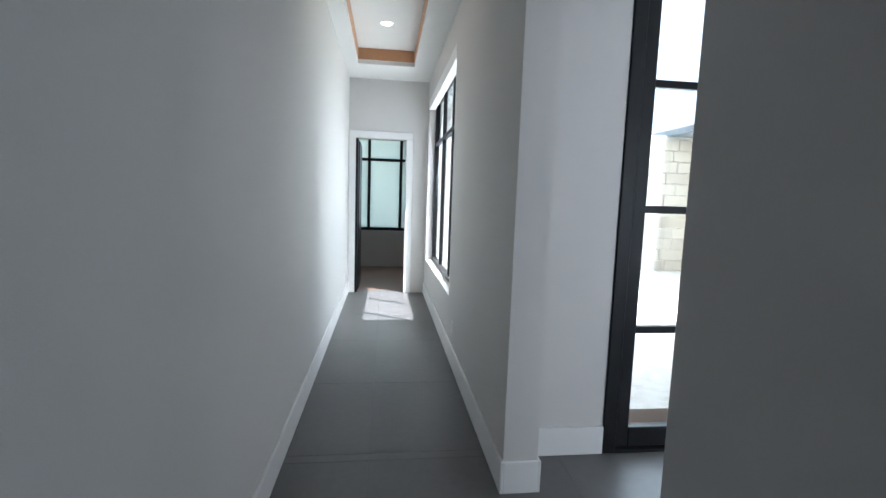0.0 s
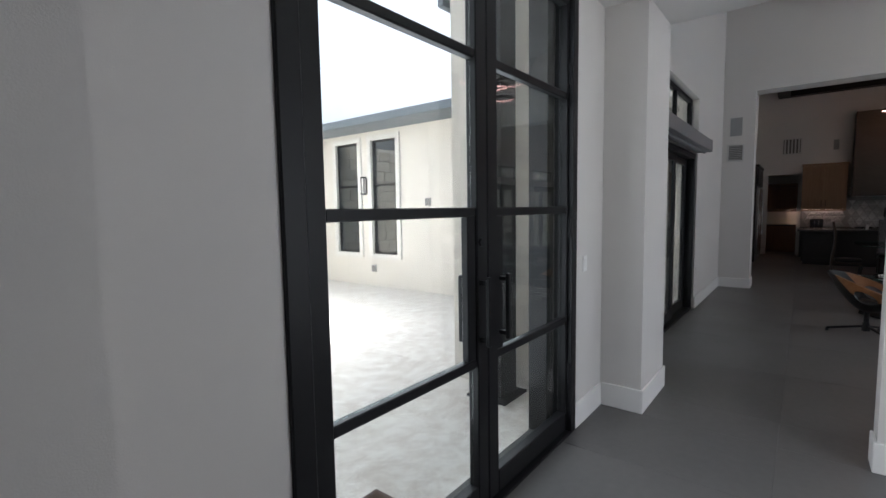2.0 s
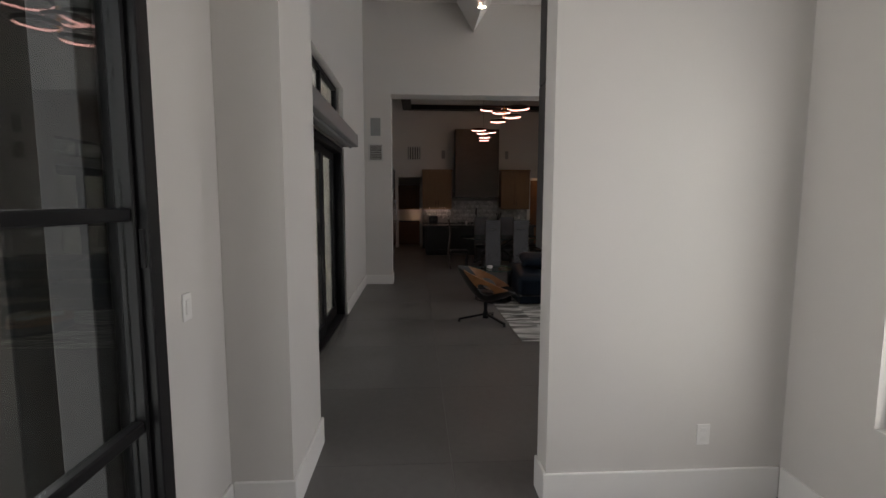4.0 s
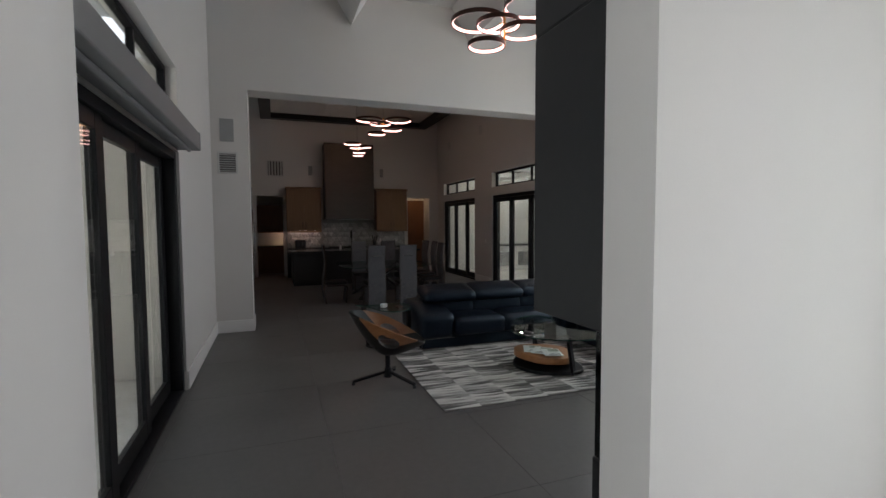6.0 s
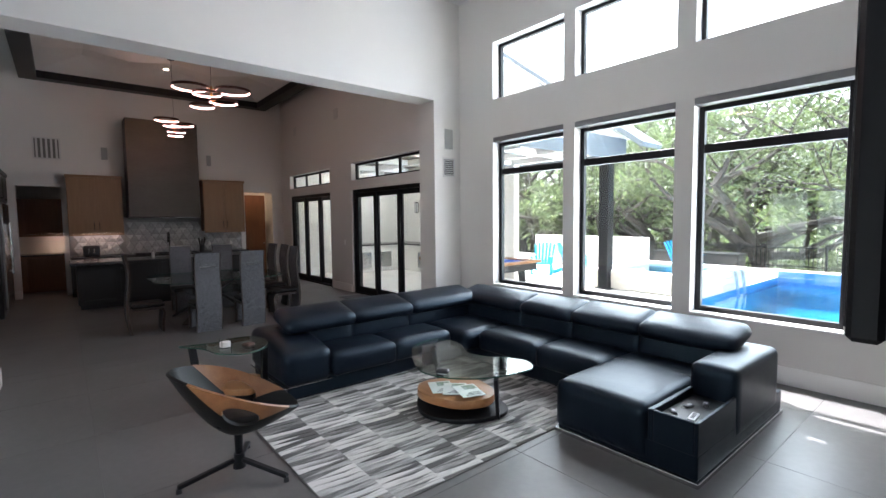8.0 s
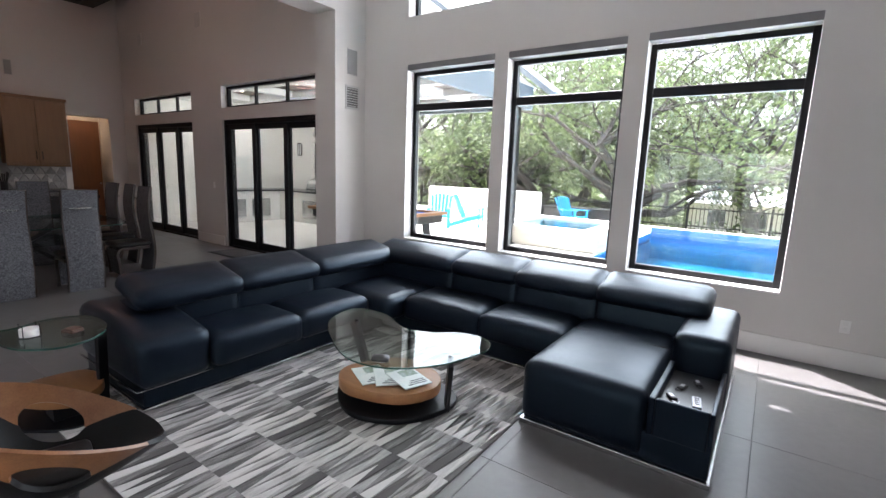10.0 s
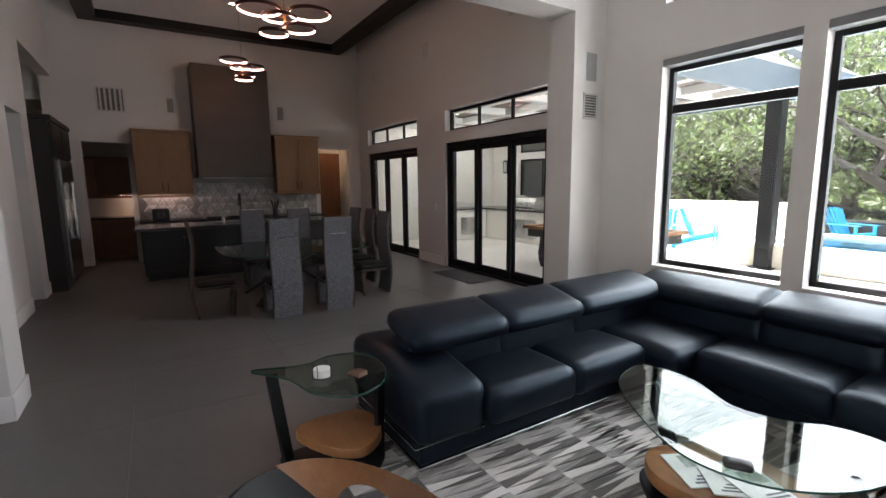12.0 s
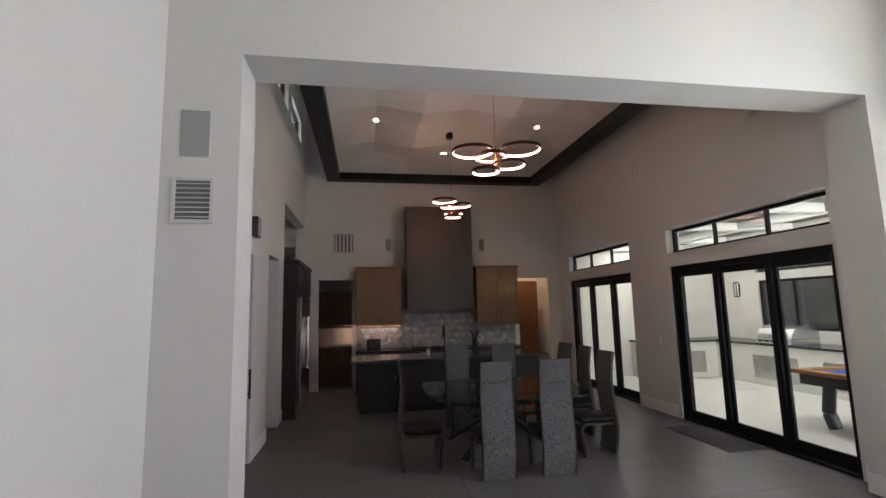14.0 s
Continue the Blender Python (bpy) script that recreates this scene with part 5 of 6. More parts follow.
# pantry joinery behind the far doorway
pan = thing("pantry_cabinet", "brown wooden pantry cabinets with a lit counter", "cabinet", at=(20.8, 2.4, 0))
wpart("lower_body", box(20.5, 21.19, 1.2, 3.8, 0.0, 0.90, 0.003), M_REDWOOD, pan)
wpart("counter", box(20.47, 21.19, 1.18, 3.8, 0.901, 0.94, 0.003), M_STONE_TOP, pan)
wpart("upper_body", box(20.8, 21.19, 1.2, 3.8, 1.45, 2.35, 0.003), M_REDWOOD, pan)
wpart("light_rail", box(20.775, 20.80, 1.2, 3.8, 1.39, 1.449, 0.003), M_REDWOOD, pan)
for k in range(3):
    y = 1.25 + k * 0.8
    wpart("upper_door", box(20.775, 20.798, y, y + 0.76, 1.48, 2.32, 0.006), M_REDWOOD, pan)
    wpart("lower_door", box(20.475, 20.498, y, y + 0.76, 0.08, 0.86, 0.006), M_REDWOOD, pan)
ps = thing("pantry_light", "warm under-shelf light strip in the pantry, on", "light strip", at=(20.95, 2.2, 1.44))
wpart("strip", box(20.9, 20.95, 1.3, 2.4, 1.43, 1.448, 0.002), M_WARMSTRIP, ps)
pdoor = thing("passage_door", "tall brown wooden door at the end of the passage", "door", at=(20.6, -2.6, 0))
wpart("leaf", box(20.60, 20.645, -3.02, -2.12, 0.0, 2.55, 0.004), M_REDWOOD, pdoor)
wpart("knob", rod((20.54, -2.95, 1.0), (20.599, -2.95, 1.0), 0.025), M_CHROME, pdoor)
plamp = thing("passage_downlight", "small recessed warm downlight in the passage", "downlight", at=(20.3, -2.45, 3.399))
part("lens", rod((0, 0, -0.006), (0, 0, 0.0), 0.08, seg=24), M_CANLIGHT, plamp)
part("rim", ring((0, 0, -0.004), 0.09, 0.02, 0.008, 24), M_TRIM, plamp)
for at, power in (((20.2, -2.45, 3.38), 3.0), ((20.86, 1.9, 1.42), 0.6)):
    lamp = new("warm_lamp", bpy.data.lights.new("warm_lamp", "AREA"))
    lamp.data.shape, lamp.data.size, lamp.data.energy, lamp.data.color = "DISK", 0.12, power, (1.0, 0.66, 0.36)
    lamp.matrix_world = look(at, (at[0], at[1], 0))

# dining set
M_WEAVE = mat("grey_woven_fabric", (0.19, 0.19, 0.20), (0.010, 0.010, 0.012), 0.9, scale=55, fine=150, mix=0.26, bump=0.6, bump_scale=180, stretch=(1, 1, 2.2))
M_CHAIRWOOD = mat("dark_bentwood", (0.04, 0.024, 0.016), (0.022, 0.013, 0.009), 0.4, scale=3, fine=30, stretch=(6, 6, 1))


def ribbon(profile, y0, y1, t, bm=None):
    """A bent sheet: a profile in x and z, from y0 to y1, t thick."""
    one = bmesh.new()
    pts = [Vector((x, 0, z)) for x, z in profile]
    n = len(pts)
    rows = []
    for i, p in enumerate(pts):
        d = (pts[min(i + 1, n - 1)] - pts[max(i - 1, 0)]).normalized()
        s = Vector((d.z, 0, -d.x)) * t / 2
        rows.append([one.verts.new((q.x, y, q.z)) for q, y in ((p - s, y0), (p + s, y0), (p + s, y1), (p - s, y1))])
    for a, b in zip(rows, rows[1:]):
        for k in range(4):
            one.faces.new((a[k], a[(k + 1) % 4], b[(k + 1) % 4], b[k]))
    one.faces.new(rows[0])
    one.faces.new(rows[-1])
    return join(bm, one)


def dining_chair():
    """A high-backed chair that faces +x; its back runs down to the floor in one wave."""
    ch = thing("dining_chair", "high-backed dining chair in grey woven fabric", "dining chair", "chairs round the dining table")
    wave = [(-0.02 - 0.035 * math.sin(z / 1.25 * math.pi * 2) - 0.05 * (z / 1.25), z) for z in [0.002 + 1.246 * i / 20 for i in range(21)]]
    part("backrest", ribbon(wave, -0.175, 0.175, 0.03), M_WEAVE, ch, smooth=True)
    part("back_edge", ribbon([(x + 0.0, z) for x, z in wave], -0.19, -0.176, 0.034), M_CHAIRWOOD, ch, smooth=True)
    part("back_edge", ribbon([(x + 0.0, z) for x, z in wave], 0.176, 0.19, 0.034), M_CHAIRWOOD, ch, smooth=True)
    part("seat", cushion(-0.02, 0.43, -0.20, 0.20, 0.40, 0.47, 0.03, 0.012), M_CHAIRHIDE, ch, smooth=True)
    curve = [(0.0, 0.385), (0.2, 0.38), (0.34, 0.385), (0.40, 0.36), (0.42, 0.30), (0.40, 0.18), (0.39, 0.002)]
    for y in (-0.20, 0.17):
        part("leg", ribbon(curve, y, y + 0.03, 0.035), M_CHAIRWOOD, ch, "dark bentwood front leg", smooth=True)
    part("front_panel", ribbon([(0.40, 0.36), (0.41, 0.30), (0.39, 0.18), (0.38, 0.02)], -0.165, 0.165, 0.02), M_WEAVE, ch, smooth=True)
    part("handle", bar((-0.098, -0.10, 1.03), (-0.098, 0.12, 1.03), 0.012, 0.02, 0.004), M_CHROME, ch, "small steel pull on the back")
    return ch


first = dining_chair()
first.matrix_basis = pose(13.17, 0.40, 0, 0, 0, 2)
for x, y, r in ((13.15, -0.28, -2), (15.45, 0.36, 180), (15.42, -0.40, 176), (13.80, 1.36, -90), (13.80, -1.22, 90), (15.2, -1.30, 94), (14.6, -1.33, 88)):
    copy_thing(first, pose(x, y, 0, 0, 0, r))

dt = thing("dining_table", "glass dining table on crossed dark wood legs", "dining table", at=(14.35, 0.0, 0))
top = part("glass_top", slab(blob([(0.85, 0.0), (0.80, 0.85), (0.5, 1.02), (0, 1.04), (-0.6, 1.0), (-0.86, 0.75), (-0.88, 0.0), (-0.86, -0.75), (-0.6, -1.0), (0, -1.04), (0.5, -1.02), (0.80, -0.85)], 72), 0.742, 0.757, 0.003), M_TABLEGLASS, dt, "thick clear glass top")
glass_edge(top)
for sx, sy in ((1, 1), (1, -1), (-1, 1), (-1, -1)):
    part("leg", bar((0.50 * sx, 0.62 * sy, 0.0), (-0.28 * sx, -0.34 * sy, 0.741), 0.12, 0.045, 0.006), M_DARKWOOD, dt)
part("hub", box(-0.12, 0.12, -0.12, 0.12, 0.36, 0.48, 0.02), M_DARKWOOD, dt)
sh = part("lower_glass", slab([(0.5, 0.5), (-0.5, 0.5), (-0.5, -0.5), (0.5, -0.5)], 0.482, 0.492, 0.002), M_TABLEGLASS, dt)
sh.visible_shadow = False
mat_ob = thing("door_mat", "dark grey woven mat inside the sliding door", "door mat", at=(13.98, -2.9, 0))
M_MAT = mat("dark_coir", (0.035, 0.034, 0.033), (0.06, 0.058, 0.055), 0.95, fine=200, bump=0.5, bump_scale=220)
part("mat_surface", box(-0.6, 0.6, -0.28, 0.28, 0.001, 0.014, 0.004), M_MAT, mat_ob)
part("border", slab([(-0.63, -0.31), (0.63, -0.31), (0.63, 0.31), (-0.63, 0.31)], 0.0002, 0.008, 0.002), M_PLASTIC, mat_ob)

# grilles, speakers, switches


M_GAP = mat("grille_back", (0.16, 0.155, 0.15), (0.12, 0.118, 0.115), 0.9)


def grille(x, y, z, w, h, face, slats_up=False, dark=True, label="white air return grille with slats"):
    """A wall grille; face is the way that it looks (-x, +y or -y)."""
    g = thing("air_grille", label, "air vent", "wall air grilles", (x, y, z), {"-x": 0, "+y": -90, "-y": 90}[face])
    part("backing", box(-0.002, 0.0, -w / 2 + 0.02, w / 2 - 0.02, -h / 2 + 0.02, h / 2 - 0.02), M_GAP, g)
    bm = box(-0.014, 0, -w / 2, -w / 2 + 0.03, -h / 2, h / 2, 0.003)
    for q in ((w / 2 - 0.03, w / 2, -h / 2, h / 2), (-w / 2 + 0.03, w / 2 - 0.03, -h / 2, -h / 2 + 0.03), (-w / 2 + 0.03, w / 2 - 0.03, h / 2 - 0.03, h / 2)):
        box(-0.014, 0, q[0], q[1], q[2], q[3], 0.003, bm=bm)
    part("frame", bm, M_VENT, g)
    span = (w if slats_up else h) - 0.06
    n = max(3, int(span / (0.075 if slats_up else 0.032)))
    for k in range(n):
        c = -span / 2 + span * (k + 0.5) / n
        b = box(-0.012, -0.003, c - 0.02, c + 0.02, -h / 2 + 0.03, h / 2 - 0.03) if slats_up else box(-0.012, -0.003, -w / 2 + 0.03, w / 2 - 0.03, c - 0.004, c + 0.004)
        part("slat", b, M_VENT, g)
    return g


grille(11.56, 3.04, 2.66, 0.29, 0.34, "-x")
grille(11.56, -3.28, 2.66, 0.28, 0.34, "-x")
grille(19.4, 2.32, 3.47, 0.50, 0.50, "-x", True)
grille(15.71, -3.18, 4.33, 0.20, 0.26, "+y", True)
grille(18.27, -3.18, 4.28, 0.18, 0.24, "+y", True)
grille(13.0, -3.18, 4.36, 0.24, 0.28, "+y", True)


def wall_speaker(x, y, z, w, h):
    s = thing("wall_speaker", "flush pale rectangular wall speaker", "speaker", "wall speakers", (x, y, z))
    part("frame", box(-0.008, 0.0, -w / 2, w / 2, -h / 2, h / 2, 0.003), M_VENT, s)
    part("cloth", box(-0.0105, -0.008, -w / 2 + 0.008, w / 2 - 0.008, -h / 2 + 0.008, h / 2 - 0.008, 0.001), M_SPEAKER, s)


for q in ((11.56, 3.04, 3.16, 0.21, 0.36), (11.56, -3.28, 3.16, 0.20, 0.36), (19.4, 1.24, 3.43, 0.14, 0.31), (19.4, -1.12, 3.42, 0.13, 0.30)):
    wall_speaker(*q)


def plate(x, y, z, face, kind):
    o = thing("light_switch" if kind == "switch" else "power_outlet", "white wall light switch plate" if kind == "switch" else "white double wall power outlet", "switch" if kind == "switch" else "outlet",
              "light switches" if kind == "switch" else "power outlets", (x, y, z), {"-x": 0, "+x": 180, "+y": -90, "-y": 90}[face])
    part("plate", box(-0.006, 0.0, -0.038, 0.038, -0.06, 0.06, 0.003), M_TRIM, o)
    if kind == "switch":
        part("rocker", box(-0.010, -0.006, -0.017, 0.017, -0.034, 0.034, 0.002), M_CERAMIC, o)
    else:
        for z1 in (-0.026, 0.026):
            part("socket", box(-0.008, -0.006, -0.017, 0.017, z1 - 0.014, z1 + 0.014, 0.002), M_CERAMIC, o)


plate(4.515, 0.644, 0.39, "-x", "outlet")
plate(4.16, 3.218, 1.22, "-y", "switch")
plate(-0.46, 7.6, 0.38, "+x", "outlet")
plate(0.84, 4.9, 0.38, "-x", "outlet")
plate(15.38, -3.18, 1.19, "+y", "switch")
plate(5.6, -3.55, 0.40, "+y", "outlet")

# ---- outdoors ----
M_GRASS = mat("dry_grass", (0.10, 0.12, 0.045), (0.16, 0.14, 0.07), 0.95, scale=0.6, fine=25, mix=0.5, bump=0.5)
M_PAVE = mat("pale_travertine", (0.76, 0.73, 0.68), (0.62, 0.58, 0.53), 0.8, scale=1.5, fine=28, mix=0.5, bump=0.35, bump_scale=45)
M_COURT = mat("pale_pebbled_paving", (0.88, 0.86, 0.82), (0.66, 0.62, 0.57), 0.85, scale=9.0, fine=38, mix=0.22, bump=0.5, bump_scale=50)
M_LIME = mat("limestone", (0.70, 0.66, 0.57), (0.60, 0.55, 0.46), 0.85, scale=3, fine=30, mix=0.5, bump=0.5, bump_scale=35, per_object=0.5)
M_ROOF = mat("grey_metal_roof", (0.30, 0.31, 0.33), (0.26, 0.27, 0.29), 0.45, 0.3, scale=1, fine=30)
M_FASCIA = mat("blue_grey_fascia", (0.16, 0.19, 0.22), (0.13, 0.155, 0.18), 0.5)
M_DARKGLASS = mat("outer_dark_glass", (0.02, 0.025, 0.028), (0.024, 0.029, 0.032), 0.03, scale=0.8, fine=4, spec=1.0)
M_BLUE = mat("blue_plastic_board", (0.02, 0.33, 0.62), (0.02, 0.28, 0.55), 0.5)
M_CLOTH = mat("blue_felt", (0.02, 0.09, 0.42), (0.02, 0.075, 0.36), 0.9, fine=200)
M_BARK = mat("oak_bark", (0.085, 0.075, 0.066), (0.038, 0.033, 0.029), 0.95, scale=4, fine=30, bump=0.8, bump_scale=22, stretch=(1, 1, 0.3))
M_LEAF = mat("oak_leaf", (0.05, 0.078, 0.034), (0.165, 0.19, 0.10), 0.6, scale=0.6, fine=6, mix=0.6, per_island=0.6)
M_POOLTILE = mat("blue_pool_tile", (0.03, 0.12, 0.32), (0.08, 0.24, 0.48), 0.2, scale=12, fine=60, mix=0.4)
M_BASIN = mat("pool_plaster", (0.07, 0.36, 0.55), (0.045, 0.27, 0.46), 0.6, scale=0.7, fine=6, mix=0.7)
M_BACKHILL = mat("far_woods", (0.07, 0.10, 0.04), (0.12, 0.145, 0.07), 0.95, scale=0.4, fine=3, mix=0.5)
M_WATER = glass_mat("pool_water", (0.62, 0.90, 0.97), 0.01, 0.05)
ripple_nt = M_WATER.node_tree
ripple, swell, place = ripple_nt.nodes.new("ShaderNodeBump"), ripple_nt.nodes.new("ShaderNodeTexNoise"), ripple_nt.nodes.new("ShaderNodeNewGeometry")
swell.inputs["Scale"].default_value, swell.inputs["Detail"].default_value = 2.2, 3
ripple.inputs["Strength"].default_value, ripple.inputs["Distance"].default_value = 0.35, 0.06
ripple_nt.links.new(place.outputs["Position"], swell.inputs["Vector"])
ripple_nt.links.new(swell.outputs["Fac"], ripple.inputs["Height"])
for node in ripple_nt.nodes:
    if node.type == "BSDF_GLOSSY":
        ripple_nt.links.new(ripple.outputs[0], node.inputs["Normal"])
leaf_nt = M_LEAF.node_tree
thin, both = leaf_nt.nodes.new("ShaderNodeBsdfTranslucent"), leaf_nt.nodes.new("ShaderNodeMixShader")
thin.inputs[0].default_value = (0.15, 0.20, 0.075, 1)
both.inputs[0].default_value = 0.34
leaf_nt.links.new(leaf_nt.nodes["Principled BSDF"].outputs[0], both.inputs[1])
leaf_nt.links.new(thin.outputs[0], both.inputs[2])
leaf_nt.links.new(both.outputs[0], leaf_nt.nodes["Material Output"].inputs["Surface"])
M_SPILL = glass_mat("falling_water", (0.85, 0.95, 0.98), 0.25, 0.35)
PZ = -0.05
GZ = -2.2

gm = box(-250, 250, -250, 250, -2.8, GZ)
structure("ground", gm, M_GRASS, "dry grassy ground reaching to the horizon", "ground")
# terrace with the pool cut out of it
POOL = (2.6, 9.25, -13.8, -7.7)
bm = bmesh.new()
for b in ((-6.0, POOL[0], -16.2, -3.80), (POOL[1], 26.0, -16.2, -3.80), (POOL[0], POOL[1], POOL[3], -3.80), (POOL[0], POOL[1], -16.2, POOL[2])):
    box(*b, GZ, PZ, bm=bm)
structure("pool_terrace", bm, M_PAVE, "pale sunlit stone pool terrace", "pavement")
bm = box(POOL[0] + 0.002, POOL[1] - 0.002, POOL[2] + 0.002, POOL[3] - 0.002, -0.995, -0.85)
structure("pool_floor", bm, M_BASIN, "light blue plastered pool floor", "pool")
bm = bmesh.new()
x0, x1, y0, y1 = POOL
for b in ((x0, x0 + 0.03, y0, y1), (x1 - 0.03, x1, y0, y1), (x0 + 0.03, x1 - 0.03, y0, y0 + 0.03), (x0 + 0.03, x1 - 0.03, y1 - 0.03, y1)):
    box(*b, -0.30, PZ - 0.004, bm=bm)
structure("pool_tile_band", bm, M_POOLTILE, "dark blue waterline tiles of the pool", "pool")
bm = bmesh.new()
for b in ((x0 + 0.002, x0 + 0.03, y0 + 0.002, y1 - 0.002), (x1 - 0.03, x1 - 0.002, y0 + 0.002, y1 - 0.002), (x0 + 0.03, x1 - 0.03, y0 + 0.002, y0 + 0.03), (x0 + 0.03, x1 - 0.03, y1 - 0.03, y1 - 0.002)):
    box(*b, -0.849, -0.301, bm=bm)
structure("pool_basin_wall", bm, M_BASIN, "light blue plastered pool wall", "pool")
structure("pool_water", box(x0 + 0.03, x1 - 0.03, y0 + 0.03, y1 - 0.03, -0.849, -0.14), M_WATER, "clear turquoise pool water", "water").visible_shadow = False
bm = box(x0, x1, y0 - 0.02, y0 + 0.0, PZ, 0.12)
structure("pool_back_band", bm, M_POOLTILE, "raised dark blue tile edge behind the pool", "pool")
structure("pool_coping", box(x0, x1, y0 - 0.35, y0 - 0.021, PZ + 0.001, 0.13, 0.01), M_PAVE, "pale stone coping behind the pool", "pool")
# raised spa
spa = thing("raised_spa", "raised pale stone spa with blue water spilling into the pool", "spa", at=(10.7, -9.6, PZ))
bm = bmesh.new()
for b in ((9.3, 12.0, -8.7, -8.35), (9.3, 12.0, -11.4, -11.0), (9.3, 9.7, -11.0, -8.7), (11.65, 12.0, -11.0, -8.7)):
    box(*b, PZ, 0.42, 0.01, bm=bm)
wpart("stone_rim", bm, M_PAVE, spa)
wpart("tile_lining", box(9.701, 11.649, -10.999, -8.701, PZ, 0.20), M_POOLTILE, spa)
w = wpart("water", box(9.71, 11.64, -10.99, -8.71, 0.201, 0.36), M_WATER, spa)
w.visible_shadow = False
rb = random.Random(3)
for row in range(3):
    z0 = PZ + 0.012 + row * 0.145
    for side in ("west", "north"):
        q, end = (-11.38, -8.37) if side == "west" else (9.34, 11.98)
        while q < end - 0.2:
            ln = min(rb.uniform(0.3, 0.62), end - q)
            d = rb.uniform(0.012, 0.026)
            b = box(9.30 - d, 9.299, q, q + ln - 0.012, z0, z0 + 0.133, 0.005) if side == "west" else box(q, q + ln - 0.012, -8.349, -8.35 + d, z0, z0 + 0.133, 0.005)
            wpart("stone_block", b, M_LIME, spa)
            q += ln
for y in (-10.6, -10.15):
    w = wpart("spilling_water", bar((9.31, y, 0.425), (9.16, y, 0.40), 0.22, 0.012, bm=bar((9.16, y, 0.40), (9.08, y, -0.13), 0.20, 0.012)), M_SPILL, spa)
fire = thing("fire_trough", "long low black planter trough behind the spa", "planter", at=(11.6, -14.2, PZ))
part("trough", box(-1.3, 1.3, -0.35, 0.35, 0.0, 0.55, 0.02), M_DARKWOOD, fire)
part("rim", box(-1.34, 1.34, -0.39, 0.39, 0.551, 0.60, 0.01), M_BLACK, fire)
# covered patio
structure("patio_roof", box(12.0, 20.2, -3.809, -3.425, 3.42, 3.62, bm=box(11.3, 20.2, -8.7, -3.81, 3.42, 3.62)), mat("patio_board", (0.17, 0.14, 0.115), (0.12, 0.10, 0.08), 0.6, stretch=(1, 8, 8)), "brown boarded underside of the covered patio", "roof")
bm = bmesh.new()
for y in (-4.4, -5.7, -7.0, -8.1):
    box(11.5, 20.0, y - 0.09, y + 0.09, 3.26, 3.419, 0.006, bm=bm)
for x in (12.6, 14.4, 16.2, 18.0, 19.5):
    for ya, yb in ((-8.009, -7.091), (-6.909, -5.791), (-5.609, -4.491)):
        box(x - 0.09, x + 0.09, ya, yb, 3.27, 3.419, 0.006, bm=bm)
structure("patio_beams", bm, M_TRIM, "white crossing beams under the patio roof", "beam")
bm = box(11.22, 11.299, -8.8, -3.82, 3.15, 3.66, 0.004)
box(11.3, 20.2, -8.8, -8.701, 3.15, 3.66, 0.004, bm=bm)
structure("patio_fascia", bm, M_FASCIA, "blue grey fascia board round the patio roof", "fascia")
bm = bmesh.new()
tri = ((11.2, 3.661), (20.2, 3.661), (15.7, 6.95))
a = [bm.verts.new((x, -8.70, z)) for x, z in tri]
b = [bm.verts.new((x, -8.95, z)) for x, z in tri]
for f in ((a[0], a[1], a[2]), (b[0], b[2], b[1]), (a[0], a[2], b[2], b[0]), (a[1], b[1], b[2], a[2]), (a[0], b[0], b[1], a[1])):
    bm.faces.new(f)
structure("patio_gable", bm, M_TRIM, "white gable wall over the covered patio", "gable")
bm = bmesh.new()
for p in (((10.55, 3.42), (15.7, 7.22)), ((20.85, 3.42), (15.7, 7.22))):
    bar((p[0][0], -8.75, p[0][1]), (p[1][0], -8.75, p[1][1]), 0.95, 0.12, bm=bm)
structure("gable_eave", bm, M_FASCIA, "blue grey sloping eave along the gable", "roof")
post = thing("patio_post", "square black steel post carrying the patio roof", "post", at=(11.45, -8.3, PZ))
part("shaft", box(-0.13, 0.13, -0.13, 0.13, 0.0, 3.46, 0.008), M_BLACK, post)
part("base_plate", box(-0.2, 0.2, -0.2, 0.2, 0.0005, 0.03, 0.004), M_BLACK, post)
# Downlights with area lamps, added as fill to brighten the shaded patio.
for x in (13.0, 15.2, 17.4, 19.0):
    for y in (-5.05, -6.4):
        can_light(x, y, 3.419)
        lamp = new("patio_fill", bpy.data.lights.new("patio_fill", "AREA"))
        lamp.data.shape, lamp.data.size, lamp.data.energy, lamp.data.color = "DISK", 0.12, 3.2, (1.0, 0.98, 0.95)
        lamp.matrix_world = look((x, y, 3.40), (x, y, 0))
# wing beyond the outdoor kitchen
structure("wing_wall_south", wall_bm("x", -8.2, -8.0, 14.2, 20.0, PZ, 3.41, [(15.5, 18.3, 1.15, 2.35), (15.5, 18.3, 2.55, 3.0)]), M_STUCCO, "white stucco wing wall with dark windows", "wall")
structure("wing_wall_east", wall_bm("y", 19.6, 19.8, -8.0, -3.42, PZ, 3.41), M_STUCCO, "bright white stucco wall of the covered patio", "wall")
casement("window_16", "x", -8.1, 15.5, 18.3, 1.15, 2.35, "dark sliding windows over the outdoor kitchen", (), (16.4, 17.35), 0.06, glass=M_DARKGLASS)
casement("window_17", "x", -8.1, 15.5, 18.3, 2.55, 3.0, "dark transom over the outdoor kitchen", (), (16.9,), 0.06, glass=M_DARKGLASS)


